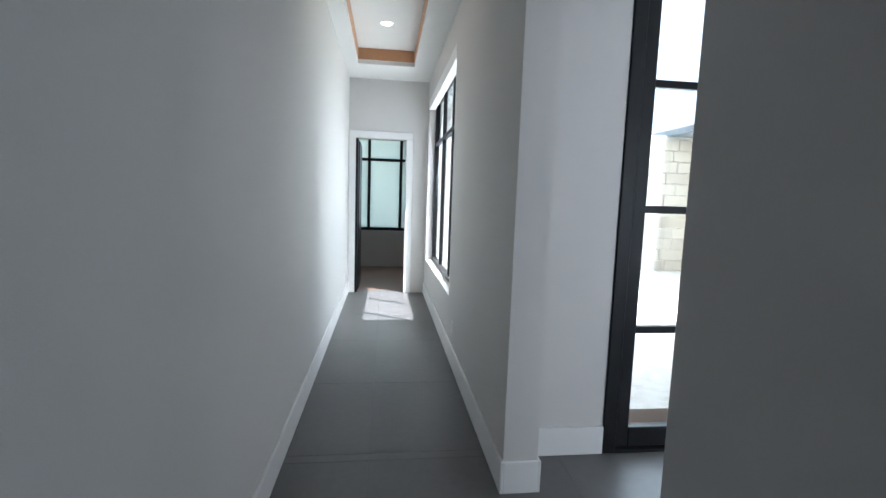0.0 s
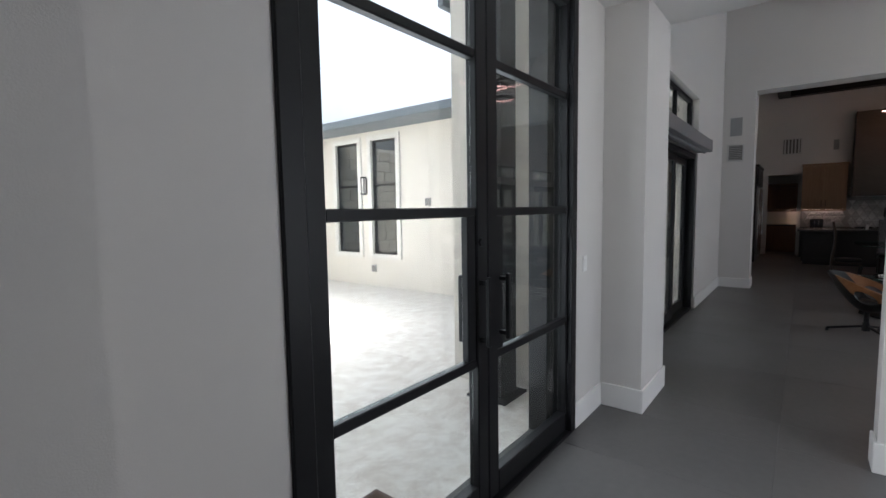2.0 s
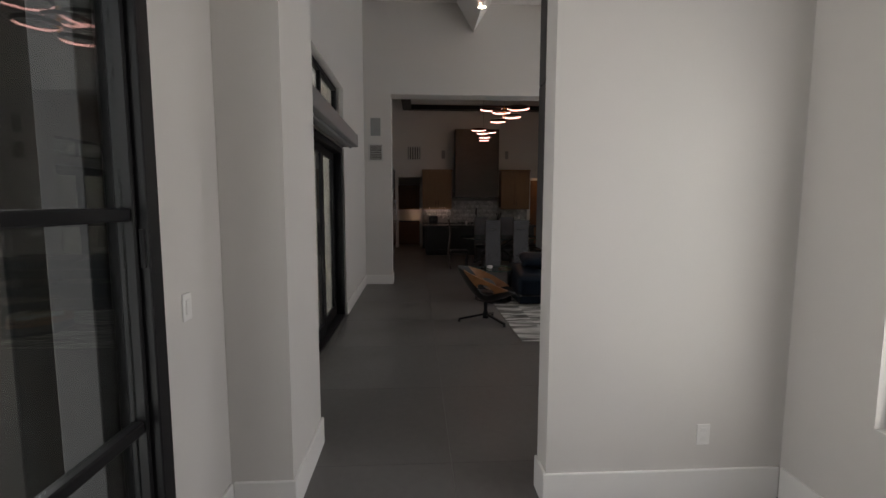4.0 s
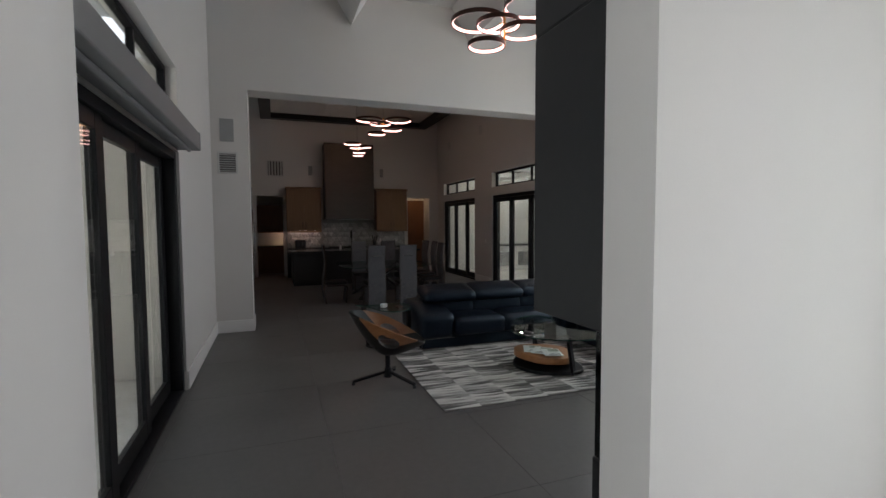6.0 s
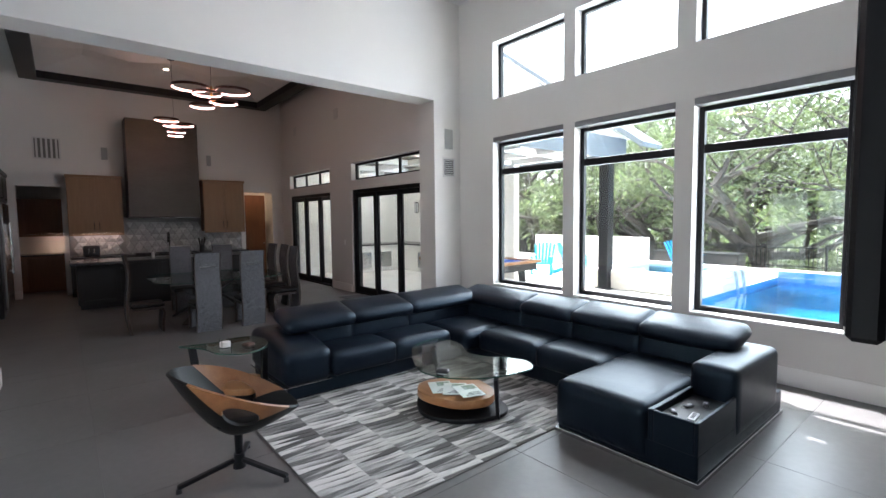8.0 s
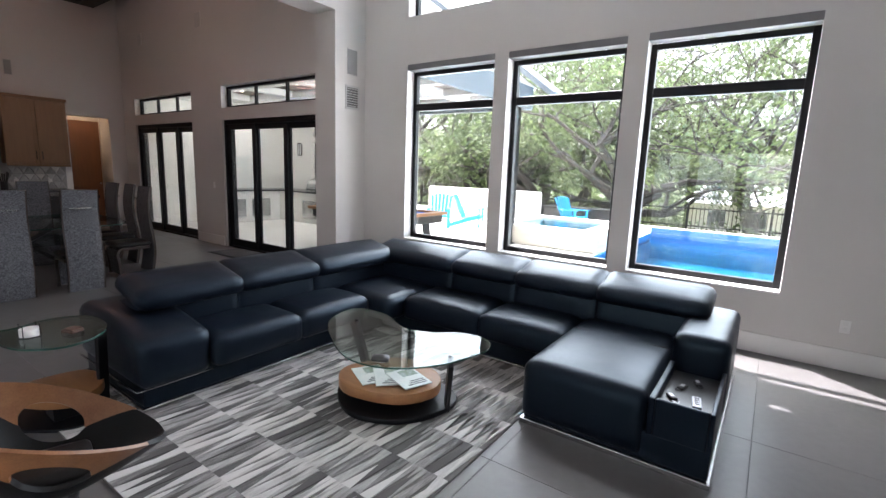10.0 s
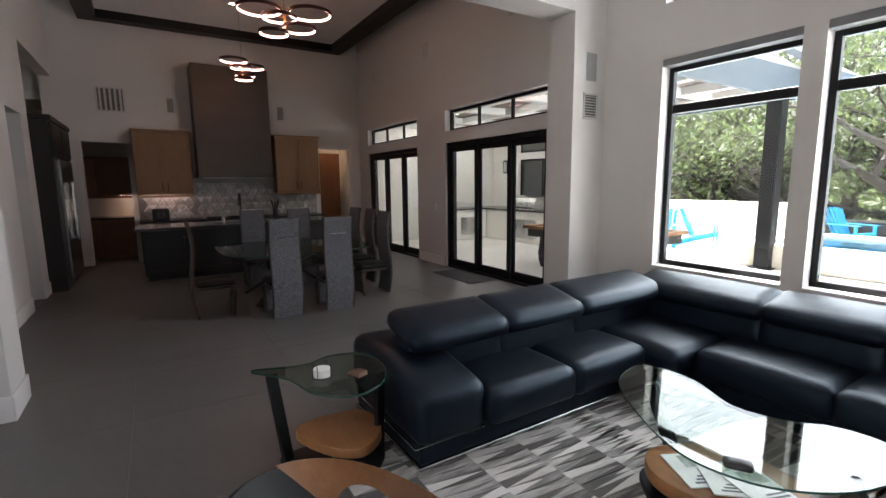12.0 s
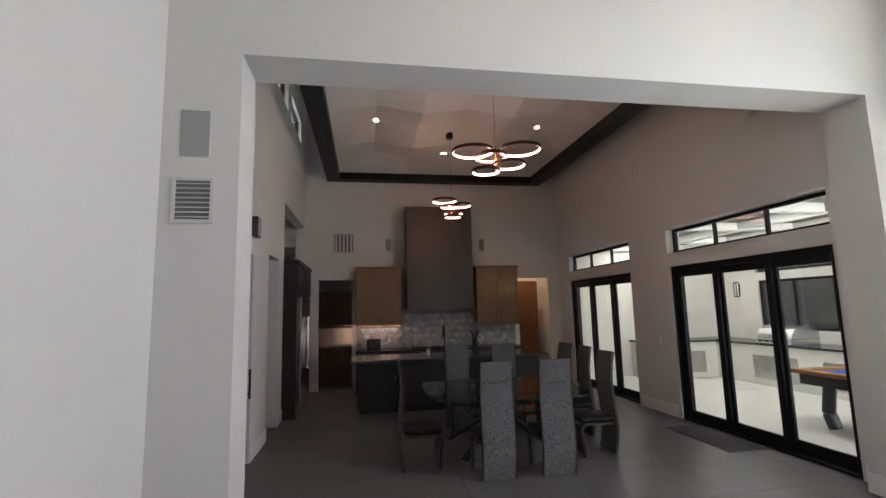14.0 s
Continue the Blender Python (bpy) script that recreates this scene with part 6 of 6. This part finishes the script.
def sconce(x, y, z, face):
    s = thing("wall_sconce", "black rectangular outdoor wall lamp", "wall lamp", "outdoor wall lamps", (x, y, z), {"-x": 0, "+y": -90, "-y": 90}[face])
    part("back_plate", box(-0.02, 0.0, -0.06, 0.06, -0.16, 0.16, 0.004), M_BLACK, s)
    bm = box(-0.11, -0.021, -0.05, 0.05, 0.17, 0.20, 0.003)
    box(-0.11, -0.021, -0.05, 0.05, -0.20, -0.17, 0.003, bm=bm)
    for yy in (-0.045, 0.045):
        box(-0.105, -0.09, yy - 0.006, yy + 0.006, -0.17, 0.17, bm=bm)
    part("cage", bm, M_BLACK, s)
    part("glass_box", box(-0.088, -0.024, -0.036, 0.036, -0.169, 0.169, 0.003), M_CERAMIC, s)


sconce(18.9, -8.0, 2.15, "+y")
sconce(14.65, -8.0, 2.0, "+y")
grillc = thing("outdoor_kitchen_counter", "pale plastered outdoor kitchen counter with steel doors", "counter", at=(17.3, -7.4, PZ))
wpart("body", box(15.0, 19.598, -7.99, -7.05, PZ, 0.84, 0.006), M_STUCCO, grillc)
wpart("stone_top", box(14.96, 19.598, -7.99, -7.0, 0.841, 0.885, 0.004), M_STONE_TOP, grillc)
wpart("side_body", box(18.75, 19.598, -7.05, -5.2, PZ, 0.84, 0.006), M_STUCCO, grillc)
wpart("side_top", box(18.70, 19.598, -6.999, -5.15, 0.841, 0.885, 0.004), M_STONE_TOP, grillc)
for xa, xb in ((16.5, 17.05), (17.07, 17.62), (15.2, 15.95)):
    d = wpart("steel_door", box(xa, xb, -7.05 + 0.001, -7.025, 0.10, 0.62, 0.004), M_CHROME, grillc)
    part("handle", rod((xb - 0.05, -6.99, 0.2), (xb - 0.05, -6.99, 0.52), 0.009), M_CHROME, d)
for ya, yb in ((-6.7, -6.1), (-5.9, -5.35)):
    d = wpart("steel_door", box(18.725, 18.749, ya, yb, 0.10, 0.62, 0.004), M_CHROME, grillc)
    part("handle", rod((18.70, yb - 0.05, 0.2), (18.70, yb - 0.05, 0.52), 0.009), M_CHROME, d)
gr = thing("gas_grill", "stainless steel built-in gas grill, lid closed", "grill", at=(17.05, -7.45, 0.886))
part("fire_box", box(-0.45, 0.45, -0.33, 0.40, 0.0, 0.13, 0.008), M_CHROME, gr)
bm = bmesh.new()
prof = [(0.36, 0.131), (0.37, 0.20), (0.28, 0.33), (0.08, 0.40), (-0.18, 0.40), (-0.32, 0.30), (-0.33, 0.131)]
a = [bm.verts.new((-0.44, y, z)) for y, z in prof]
b = [bm.verts.new((0.44, y, z)) for y, z in prof]
for i in range(len(prof)):
    j = (i + 1) % len(prof)
    bm.faces.new((a[i], a[j], b[j], b[i]))
bm.faces.new(a)
bm.faces.new(b)
part("lid", bm, M_CHROME, gr)
part("lid_handle", rod((-0.36, 0.40, 0.22), (0.36, 0.40, 0.22), 0.014), M_CHROME, gr)
for k in range(5):
    part("knob", rod((-0.32 + k * 0.16, 0.40, 0.065), (-0.32 + k * 0.16, 0.44, 0.065), 0.026), M_BLACK, gr)
# pool table
ptab = thing("pool_table", "pool table with blue cloth and black legs", "pool table", at=(13.1, -5.45, PZ))
part("bed", box(-1.25, 1.25, -0.68, 0.68, 0.62, 0.78, 0.01), M_DARKWOOD, ptab)
bm = bmesh.new()
for b in ((-1.32, 1.32, 0.60, 0.76), (-1.32, 1.32, -0.76, -0.60), (-1.32, -1.17, -0.60, 0.60), (1.17, 1.32, -0.60, 0.60)):
    box(*b, 0.781, 0.84, 0.012, 2, bm=bm)
part("rail", bm, M_WOOD, ptab)
part("cloth", box(-1.169, 1.169, -0.599, 0.599, 0.781, 0.80), M_CLOTH, ptab, "blue playing cloth")
for sx in (-1, 1):
    for sy in (-1, 1):
        bm = bmesh.new()
        bar((0.98 * sx, 0.45 * sy, 0.62), (1.02 * sx, 0.48 * sy, 0.22), 0.22, 0.16, 0.02, bm=bm)
        bar((1.02 * sx, 0.48 * sy, 0.22), (0.95 * sx, 0.46 * sy, 0.0), 0.18, 0.13, 0.02, bm=bm)
        part("leg", bm, M_PLASTIC, ptab)
        part("corner_cap", box(1.18 * sx - 0.06, 1.18 * sx + 0.06, 0.62 * sy - 0.06, 0.62 * sy + 0.06, 0.8405, 0.85, 0.004), M_BRASS, ptab)


def adirondack():
    c = thing("adirondack_chair", "bright blue slatted garden armchair", "garden chair", "blue garden chairs")
    for k in range(6):
        y = -0.24 + k * 0.096
        part("back_slat", bar((-0.20, y, 0.26), (-0.52, y * 1.25, 0.98 - 0.9 * y * y), 0.085, 0.018), M_BLUE, c)
    for k in range(5):
        x = -0.16 + k * 0.11
        part("seat_slat", box(x, x + 0.095, -0.27, 0.27, 0.27 + k * 0.022, 0.288 + k * 0.022, 0.003), M_BLUE, c)
    for y in (-0.30, 0.30):
        part("leg", bar((0.34, y, 0.0), (0.34, y, 0.55), 0.03, 0.10), M_BLUE, c)
        part("leg", bar((0.38, y * 0.93, 0.35), (-0.62, y * 0.93, 0.02), 0.03, 0.12), M_BLUE, c)
        part("arm", box(-0.36, 0.42, y - 0.07, y + 0.07, 0.551, 0.573, 0.004), M_BLUE, c)
    return c


ch1 = adirondack()
ch1.matrix_basis = pose(14.5, -9.7, PZ, 0, 0, 120)
copy_thing(ch1, pose(13.9, -10.5, PZ, 0, 0, 200))
copy_thing(ch1, pose(11.6, -13.2, PZ, 0, 0, 160))
structure("garden_wall", box(12.5, 17.0, -12.7, -12.4, PZ, 1.05, 0.02), M_STUCCO, "low white garden wall behind the terrace", "wall")
# fence
fence = thing("garden_fence", "black metal bar fence round the terrace", "fence", at=(10, -16.1, PZ))
for z in (0.10, 0.70):
    wpart("rail", box(-6.0, 26.0, -16.125, -16.085, PZ + z, PZ + z + 0.045), M_BLACK, fence)
picket = mesh_of(box(-0.011, 0.011, -0.011, 0.011, 0.0, 0.80), "picket")
picket.materials.append(M_BLACK)
for k in range(270):
    ob = new("picket", picket)
    ob.location = (-6.0 - 10 + 2.0 + k * 0.1185, -0.005 + 0.0, 0.02)
    ob.parent = fence
fpost = mesh_of(box(-0.035, 0.035, -0.03, 0.03, 0.0, 0.86), "fence_post")
fpost.materials.append(M_BLACK)
for k in range(14):
    ob = new("fence_post", fpost)
    ob.location = (-15.8 + k * 2.4, -0.06, 0)
    ob.parent = fence


# trees


def branch(bm, p, d, length, r, depth, tips, rnd):
    """A crooked tapering limb that forks; collects where leaves grow."""
    n = 4
    q = p.copy()
    for i in range(n):
        d = (d + Vector((rnd.uniform(-0.3, 0.3), rnd.uniform(-0.3, 0.3), rnd.uniform(-0.12, 0.2)))).normalized()
        e = q + d * length / n
        rod(q, e, r * (1 - 0.13 * i), r * (1 - 0.13 * (i + 1)), 8 if depth < 2 else 4, bm=bm)
        q = e
        if depth >= 2:
            tips.append((q.copy(), length * 0.5))
    if depth < 4:
        for k in range(3 if depth else 5):
            a = rnd.uniform(0, TAU)
            nd = (d * 0.55 + Vector((math.cos(a), math.sin(a), rnd.uniform(-0.4, 0.8)))).normalized()
            branch(bm, q - d * rnd.uniform(0, length * 0.3), nd, length * rnd.uniform(0.68, 0.92), r * (0.62 if depth == 0 else 0.48), depth + 1, tips, rnd)


def tree(seed, height):
    rnd = random.Random(seed)
    t = thing("oak_tree", "broad live oak with crooked limbs and small leaves", "tree", "oaks round the terrace")
    bm = bmesh.new()
    tips = []
    branch(bm, Vector((0, 0, -0.2)), Vector((rnd.uniform(-0.2, 0.2), rnd.uniform(-0.2, 0.2), 1)).normalized(), height * 0.25, height * 0.025, 0, tips, rnd)
    part("trunk", bm, M_BARK, t, smooth=True)
    verts, faces = [], []
    for p, spread in tips:
        if rnd.random() < 0.5:
            continue
        for k in range(16):
            c = p + Vector((rnd.gauss(0, 1), rnd.gauss(0, 1), rnd.gauss(0, 0.6))) * spread * 0.36
            s = rnd.uniform(0.05, 0.085)
            u = Vector((rnd.gauss(0, 1), rnd.gauss(0, 1), rnd.gauss(0, 1))).normalized()
            v = u.orthogonal().normalized()
            w = u.cross(v)
            i = len(verts)
            verts += [c - v * s * 1.5, c + w * s * 0.7 + u * s * 0.25, c + v * s * 1.5, c - w * s * 0.7 + u * s * 0.25]
            faces.append((i, i + 1, i + 2, i + 3))
    me = bpy.data.meshes.new("crown")
    me.from_pydata(verts, [], faces)
    me.materials.append(M_LEAF)
    c = new("crown", me)
    c.parent = t
    return t


kinds = [tree(11, 15.0), tree(23, 13.0), tree(37, 15.5)]
spots = [(10.15, -17.4, 0, 1.0), (14.5, -19.0, 50, 1.0), (4.0, -20.0, 120, 1.05), (18.5, -21.0, 200, 1.1), (11.8, -23.0, 80, 1.15), (22.5, -18.5, 280, 1.0), (6.5, -25.0, 30, 1.2),
         (-1.5, -22.0, 170, 1.1), (15.5, -27.0, 310, 1.3), (27.0, -24.0, 20, 1.2), (1.0, -29.0, 240, 1.3), (20.5, -31.0, 140, 1.35), (32.0, -30.0, 60, 1.4), (-8.0, -27.0, 15, 1.3)]
for i, (x, y, r, s) in enumerate(spots):
    m = pose(x, y, GZ, 0, 0, r) @ Matrix.Scale(s, 4)
    if i < 3:
        kinds[i].matrix_basis = m
    else:
        c = copy_thing(kinds[i % 3], pose(x, y, GZ, 0, 0, r))
        c.scale = (s, s, s)
# shrubs and far woods
rnd = random.Random(5)
verts, faces = [], []
for k in range(26000):
    x = rnd.uniform(-40, 70)
    y = -33 - rnd.random() * 14
    z = GZ + rnd.random() ** 1.6 * (4.4 + 2.0 * noise.noise(Vector((x * 0.12, 0, 3)))) + 0.3
    s = rnd.uniform(0.16, 0.38)
    u = Vector((rnd.gauss(0, 1), rnd.gauss(0, 1), rnd.gauss(0, 1))).normalized()
    v = u.orthogonal().normalized()
    w = u.cross(v)
    c = Vector((x, y, z))
    i = len(verts)
    verts += [c - v * s, c + w * s * 0.7, c + v * s, c - w * s * 0.7]
    faces.append((i, i + 1, i + 2, i + 3))
me = bpy.data.meshes.new("far_woods")
me.from_pydata(verts, [], faces)
me.materials.append(M_LEAF)
tagged(new("far_woods", me), "dense green undergrowth and woods beyond the fence", "woods", "", "stuff")
verts, faces = [], []
for k in range(9000):
    x = rnd.uniform(-8, 30)
    y = -17.0 - rnd.random() * 5
    z = GZ + rnd.random() * (2.0 + 0.9 * noise.noise(Vector((x * 0.35, y * 0.2, 1))))
    s = rnd.uniform(0.06, 0.13)
    u = Vector((rnd.gauss(0, 1), rnd.gauss(0, 1), rnd.gauss(0, 1))).normalized()
    v = u.orthogonal().normalized()
    w = u.cross(v)
    c = Vector((x, y, z))
    i = len(verts)
    verts += [c - v * s, c + w * s * 0.7, c + v * s, c - w * s * 0.7]
    faces.append((i, i + 1, i + 2, i + 3))
me = bpy.data.meshes.new("garden_shrubs")
me.from_pydata(verts, [], faces)
me.materials.append(M_LEAF)
tagged(new("garden_shrubs", me), "low green shrubs behind the black fence", "shrubs", "", "stuff")
structure("backdrop_hill", box(-120, 150, -75, -70, GZ, 3.2), M_BACKHILL, "low wooded hill in the distance", "backdrop")
nh = thing("neighbour_house", "neighbouring house with a pale metal roof", "house", at=(6.7, -36, GZ))
part("wall", box(-4, 4, -3, 3, 0.0, 2.4), M_STUCCO, nh)
bm = bmesh.new()
a = [bm.verts.new(p) for p in ((-4.6, -3.6, 2.401), (4.6, -3.6, 2.401), (4.6, 3.6, 2.401), (-4.6, 3.6, 2.401), (-2.5, 0, 4.3), (2.5, 0, 4.3))]
for f in ((0, 1, 5, 4), (2, 3, 4, 5), (1, 2, 5), (3, 0, 4), (3, 2, 1, 0)):
    bm.faces.new([a[i] for i in f])
part("roof", bm, mat("pale_metal_roof", (0.62, 0.64, 0.66), (0.55, 0.57, 0.59), 0.4, 0.2), nh)
for x in (-2.4, 0.2, 2.4):
    wd = part("window", box(x - 0.5, x + 0.5, 3.001, 3.04, 0.9, 1.9, 0.004), M_DARKGLASS, nh)
    part("frame", box(x - 0.56, x + 0.56, 3.0005, 3.02, 1.901, 1.96), M_TRIM, wd)

# ---- entry courtyard ----
structure("courtyard_paving", box(1.04, 30, 3.50, 30, GZ, PZ), M_COURT, "pale pebbled courtyard paving", "pavement")
structure("courtyard_wing_wall", wall_bm("y", 7.958, 8.208, 6.0, 11.56, PZ, 3.38, [(9.960, 10.710, 0.68, 3.18), (8.770, 9.520, 0.68, 3.18)]), M_STUCCO, "white stucco courtyard wall with two windows", "wall")
for n, (a, b) in enumerate(((9.960, 10.710), (8.770, 9.520))):
    casement("window_%d" % (18 + n), "y", 8.018, a, b, 0.68, 3.18, "narrow black framed courtyard window", (2.2,), (), 0.05, glass=M_DARKGLASS)
    bm = box(7.918, 7.957, a - 0.11, a, 0.58, 3.28, 0.004)
    for q in ((b, b + 0.11, 0.58, 3.28), (a, b, 0.58, 0.68), (a, b, 3.18, 3.28)):
        box(7.918, 7.957, q[0], q[1], q[2], q[3], 0.004, bm=bm)
    structure("window_surround", bm, M_TRIM, "white painted window surround", "trim")
bm = box(7.308, 7.958, 5.4, 12.360, 3.38, 3.42)
structure("eave_soffit", bm, M_FASCIA, "grey eave soffit of the courtyard wing", "roof")
structure("eave_gutter", box(7.208, 7.318, 5.4, 12.360, 3.38, 3.53, 0.02, 2), M_FASCIA, "grey gutter along the eave", "roof")
bm = bmesh.new()
a = [bm.verts.new(p) for p in ((7.258, 5.4, 3.535), (7.258, 12.360, 3.535), (11.158, 12.360, 4.6), (11.158, 5.4, 4.6), (11.158, 12.360, 3.535), (11.158, 5.4, 3.535))]
for f in ((0, 1, 2, 3), (1, 4, 2), (0, 3, 5), (0, 5, 4, 1), (2, 4, 5, 3)):
    bm.faces.new([a[i] for i in f])
structure("courtyard_roof", bm, M_ROOF, "grey shingled roof of the courtyard wing", "roof")
for k in range(5):
    structure("roof_course", box(7.308 + k * 0.42, 7.328 + k * 0.42, 5.4, 12.360, 3.552 + k * 0.1147, 3.562 + k * 0.1147), M_ROOF, "shadow line of a roof course", "roof")
sconce(7.958, 9.740, 2.2, "-x")
flood = thing("security_light", "white twin security floodlight under the eave", "floodlight", at=(7.908, 11.260, 3.22))
part("base", rod((0.04, 0, 0), (-0.02, 0, 0), 0.06), M_TRIM, flood)
for dy in (-0.09, 0.09):
    part("lamp_head", rod((-0.03, dy, -0.02), (-0.14, dy * 1.3, -0.08), 0.045, 0.06), M_TRIM, flood)
for y, z in ((9.510, 0.35), (7.9, 1.8)):
    ob = thing("outdoor_outlet", "grey weatherproof outlet box on stucco", "outlet", "outdoor outlets", (7.957, y, z))
    part("box", box(-0.05, 0.0, -0.06, 0.06, -0.08, 0.08, 0.006), M_VENT, ob)
    part("lid", box(-0.056, -0.0505, -0.05, 0.05, -0.07, 0.07, 0.003), M_SHADE, ob)
cw = structure("courtyard_stone_wall", box(0.98, 7.958, 11.580, 11.960, PZ, 3.4), M_STUCCO, "pale limestone block wall of the courtyard", "wall")
rnd = random.Random(9)
blocks = []
for w in (0.42, 0.56, 0.72):
    me = mesh_of(box(0.006, w - 0.006, -0.03, 0.02, 0.006, 0.274, 0.012), "stone_block")
    me.materials.append(M_LIME)
    blocks.append((w, me))
z = PZ
while z < 3.3:
    x = 7.948
    while x > 1.1:
        w, me = rnd.choice(blocks)
        ob = new("stone_block", me)
        ob.location = (x - w, 11.580 + rnd.uniform(-0.006, 0.006), z)
        ob.parent = cw
        x -= w
    z += 0.28
# entry recess beside the door
# Unseen eave, added to trim the sun patch on the hall floor.
structure("hall_eave", box(1.045, 1.40, 4.9, 8.45, 3.36, 3.46, 0.01), M_FASCIA, "unseen grey eave that cuts the sun through the hall window", "roof")
# Unseen roof, placed so that its shadow edge bounds the sunlit paving.
bm = box(1.045, 5.0, 3.502, 4.93, 4.60, 4.75, 0.01)
box(1.045, 5.0, 4.931, 5.01, 4.56, 4.77, 0.006, bm=bm)
structure("entry_porch_roof", bm, M_STUCCO, "unseen white porch roof that shades the entry recess and paving", "roof")
# Unseen roof, added to keep sky light off the walls behind the slider.
bm = box(5.002, 9.69, 3.502, 5.18, 3.95, 4.12, 0.01)
box(5.002, 9.69, 5.181, 5.26, 3.90, 4.14, 0.006, bm=bm)
box(7.45, 9.69, 5.262, 5.998, 3.95, 4.12, 0.01, bm=bm)
structure("side_porch_roof", bm, M_FASCIA, "unseen grey roof added to shade the nook outside the sliding doors", "roof")
structure("wall_over_door", box(1.045, 5.2, 3.30, 3.47, 3.502, 4.75), M_STUCCO, "white stucco wall above the glass entry door", "wall")
structure("entry_side_wall", box(4.72, 4.92, 3.502, 4.398, PZ, 4.599), M_STUCCO, "white stucco side wall of the entry recess", "wall")
structure("entry_jamb_panel", box(3.80, 3.964, 3.352, 3.50, PZ, 3.139, 0.004), M_BLACK, "black steel outer jamb beside the entry door", "trim")
epost = thing("entry_post", "square black steel post at the entry", "post", at=(4.3, 4.08, PZ))
part("shaft", box(-0.13, 0.13, -0.13, 0.13, 0.0, 4.649, 0.006), M_BLACK, epost)
part("base_plate", box(-0.2, 0.2, -0.2, 0.2, 0.0005, 0.025, 0.004), M_BLACK, epost)
structure("courtyard_porch_wall", wall_bm("y", 9.7, 9.9, 3.502, 6.0, PZ, 3.55), M_STUCCO, "white stucco wall outside the sliding doors", "wall")
structure("courtyard_return_wall", wall_bm("x", 6.0, 6.2, 8.05, 9.9, PZ, 3.55), M_STUCCO, "white stucco return wall in the courtyard", "wall")
structure("entry_pier", box(4.44, 4.92, 4.40, 4.66, PZ, 4.599), M_STUCCO, "white stucco pier in front of the entry", "pier")
cm = thing("entry_mat", "brown rectangular entry mat on the paving", "door mat", at=(2.07, 3.62, PZ))
part("mat_surface", box(-0.52, 0.52, -0.24, 0.26, 0.001, 0.018, 0.004), mat("brown_coir", (0.12, 0.075, 0.05), (0.08, 0.05, 0.034), 0.95, fine=220, bump=0.5), cm)
part("border", box(-0.55, 0.55, -0.27, 0.29, 0.0, 0.008, 0.002), M_BROWN, cm)
ob = thing("entry_outlet", "grey outdoor outlet on the entry side wall", "outlet", at=(4.719, 3.80, 0.42))
part("box", box(-0.04, 0.0, -0.04, 0.04, -0.06, 0.06, 0.005), M_VENT, ob)
part("lid", box(-0.045, -0.0402, -0.034, 0.034, -0.052, 0.052, 0.003), M_SHADE, ob)

# ---- floor slabs ----
M_BOARDS = mat("brown_wood_floor", (0.22, 0.13, 0.085), (0.16, 0.09, 0.055), 0.45, scale=3, fine=30, mix=0.5, stretch=(1, 8, 8))
def slab_mesh(w, d, name="floor_slab"):
    return mesh_of(box(0.001, w - 0.001, 0.001, d - 0.001, -0.0118, 0.0, 0.0012), name)


tiles = {}
rooms = ((-0.48, 0.80, -2.6, 0.178), (-0.48, 4.515, 0.178, 3.31), (-0.48, 0.84, 3.31, 8.56), (4.515, 12.0, -3.55, 3.31), (12.0, 19.5, -3.2, 3.29))
for rx0, rx1, ry0, ry1 in rooms:
    for i in range(math.floor((rx0 - X_SPLIT) / T), math.ceil((rx1 - X_SPLIT) / T)):
        for k in range(math.floor((ry0 - Y_SPLIT) / T), math.ceil((ry1 - Y_SPLIT) / T)):
            a0, a1 = max(rx0, X_SPLIT + i * T), min(rx1, X_SPLIT + (i + 1) * T)
            b0, b1 = max(ry0, Y_SPLIT + k * T), min(ry1, Y_SPLIT + (k + 1) * T)
            if a1 - a0 < 0.02 or b1 - b0 < 0.02:
                continue
            key = (round(a1 - a0, 3), round(b1 - b0, 3))
            if key not in tiles:
                tiles[key] = slab_mesh(*key)
                tiles[key].materials.append(M_FLOOR)
            ob = new("floor_slab", tiles[key])
            ob.location = (a0, b0, 0)
            ob.parent = floor_ob
for rx0, rx1, ry0, ry1, n in ((-2.2, 2.4, 8.56, 11.3, "a"), (19.5, 21.2, -3.25, 4.45, "b"), (12.0, 19.5, 3.3, 4.45, "c")):
    part("floor_slab", box(rx0, rx1, ry0, ry1, -0.0115, -0.003), M_BOARDS if n == "a" else M_FLOOR, floor_ob)
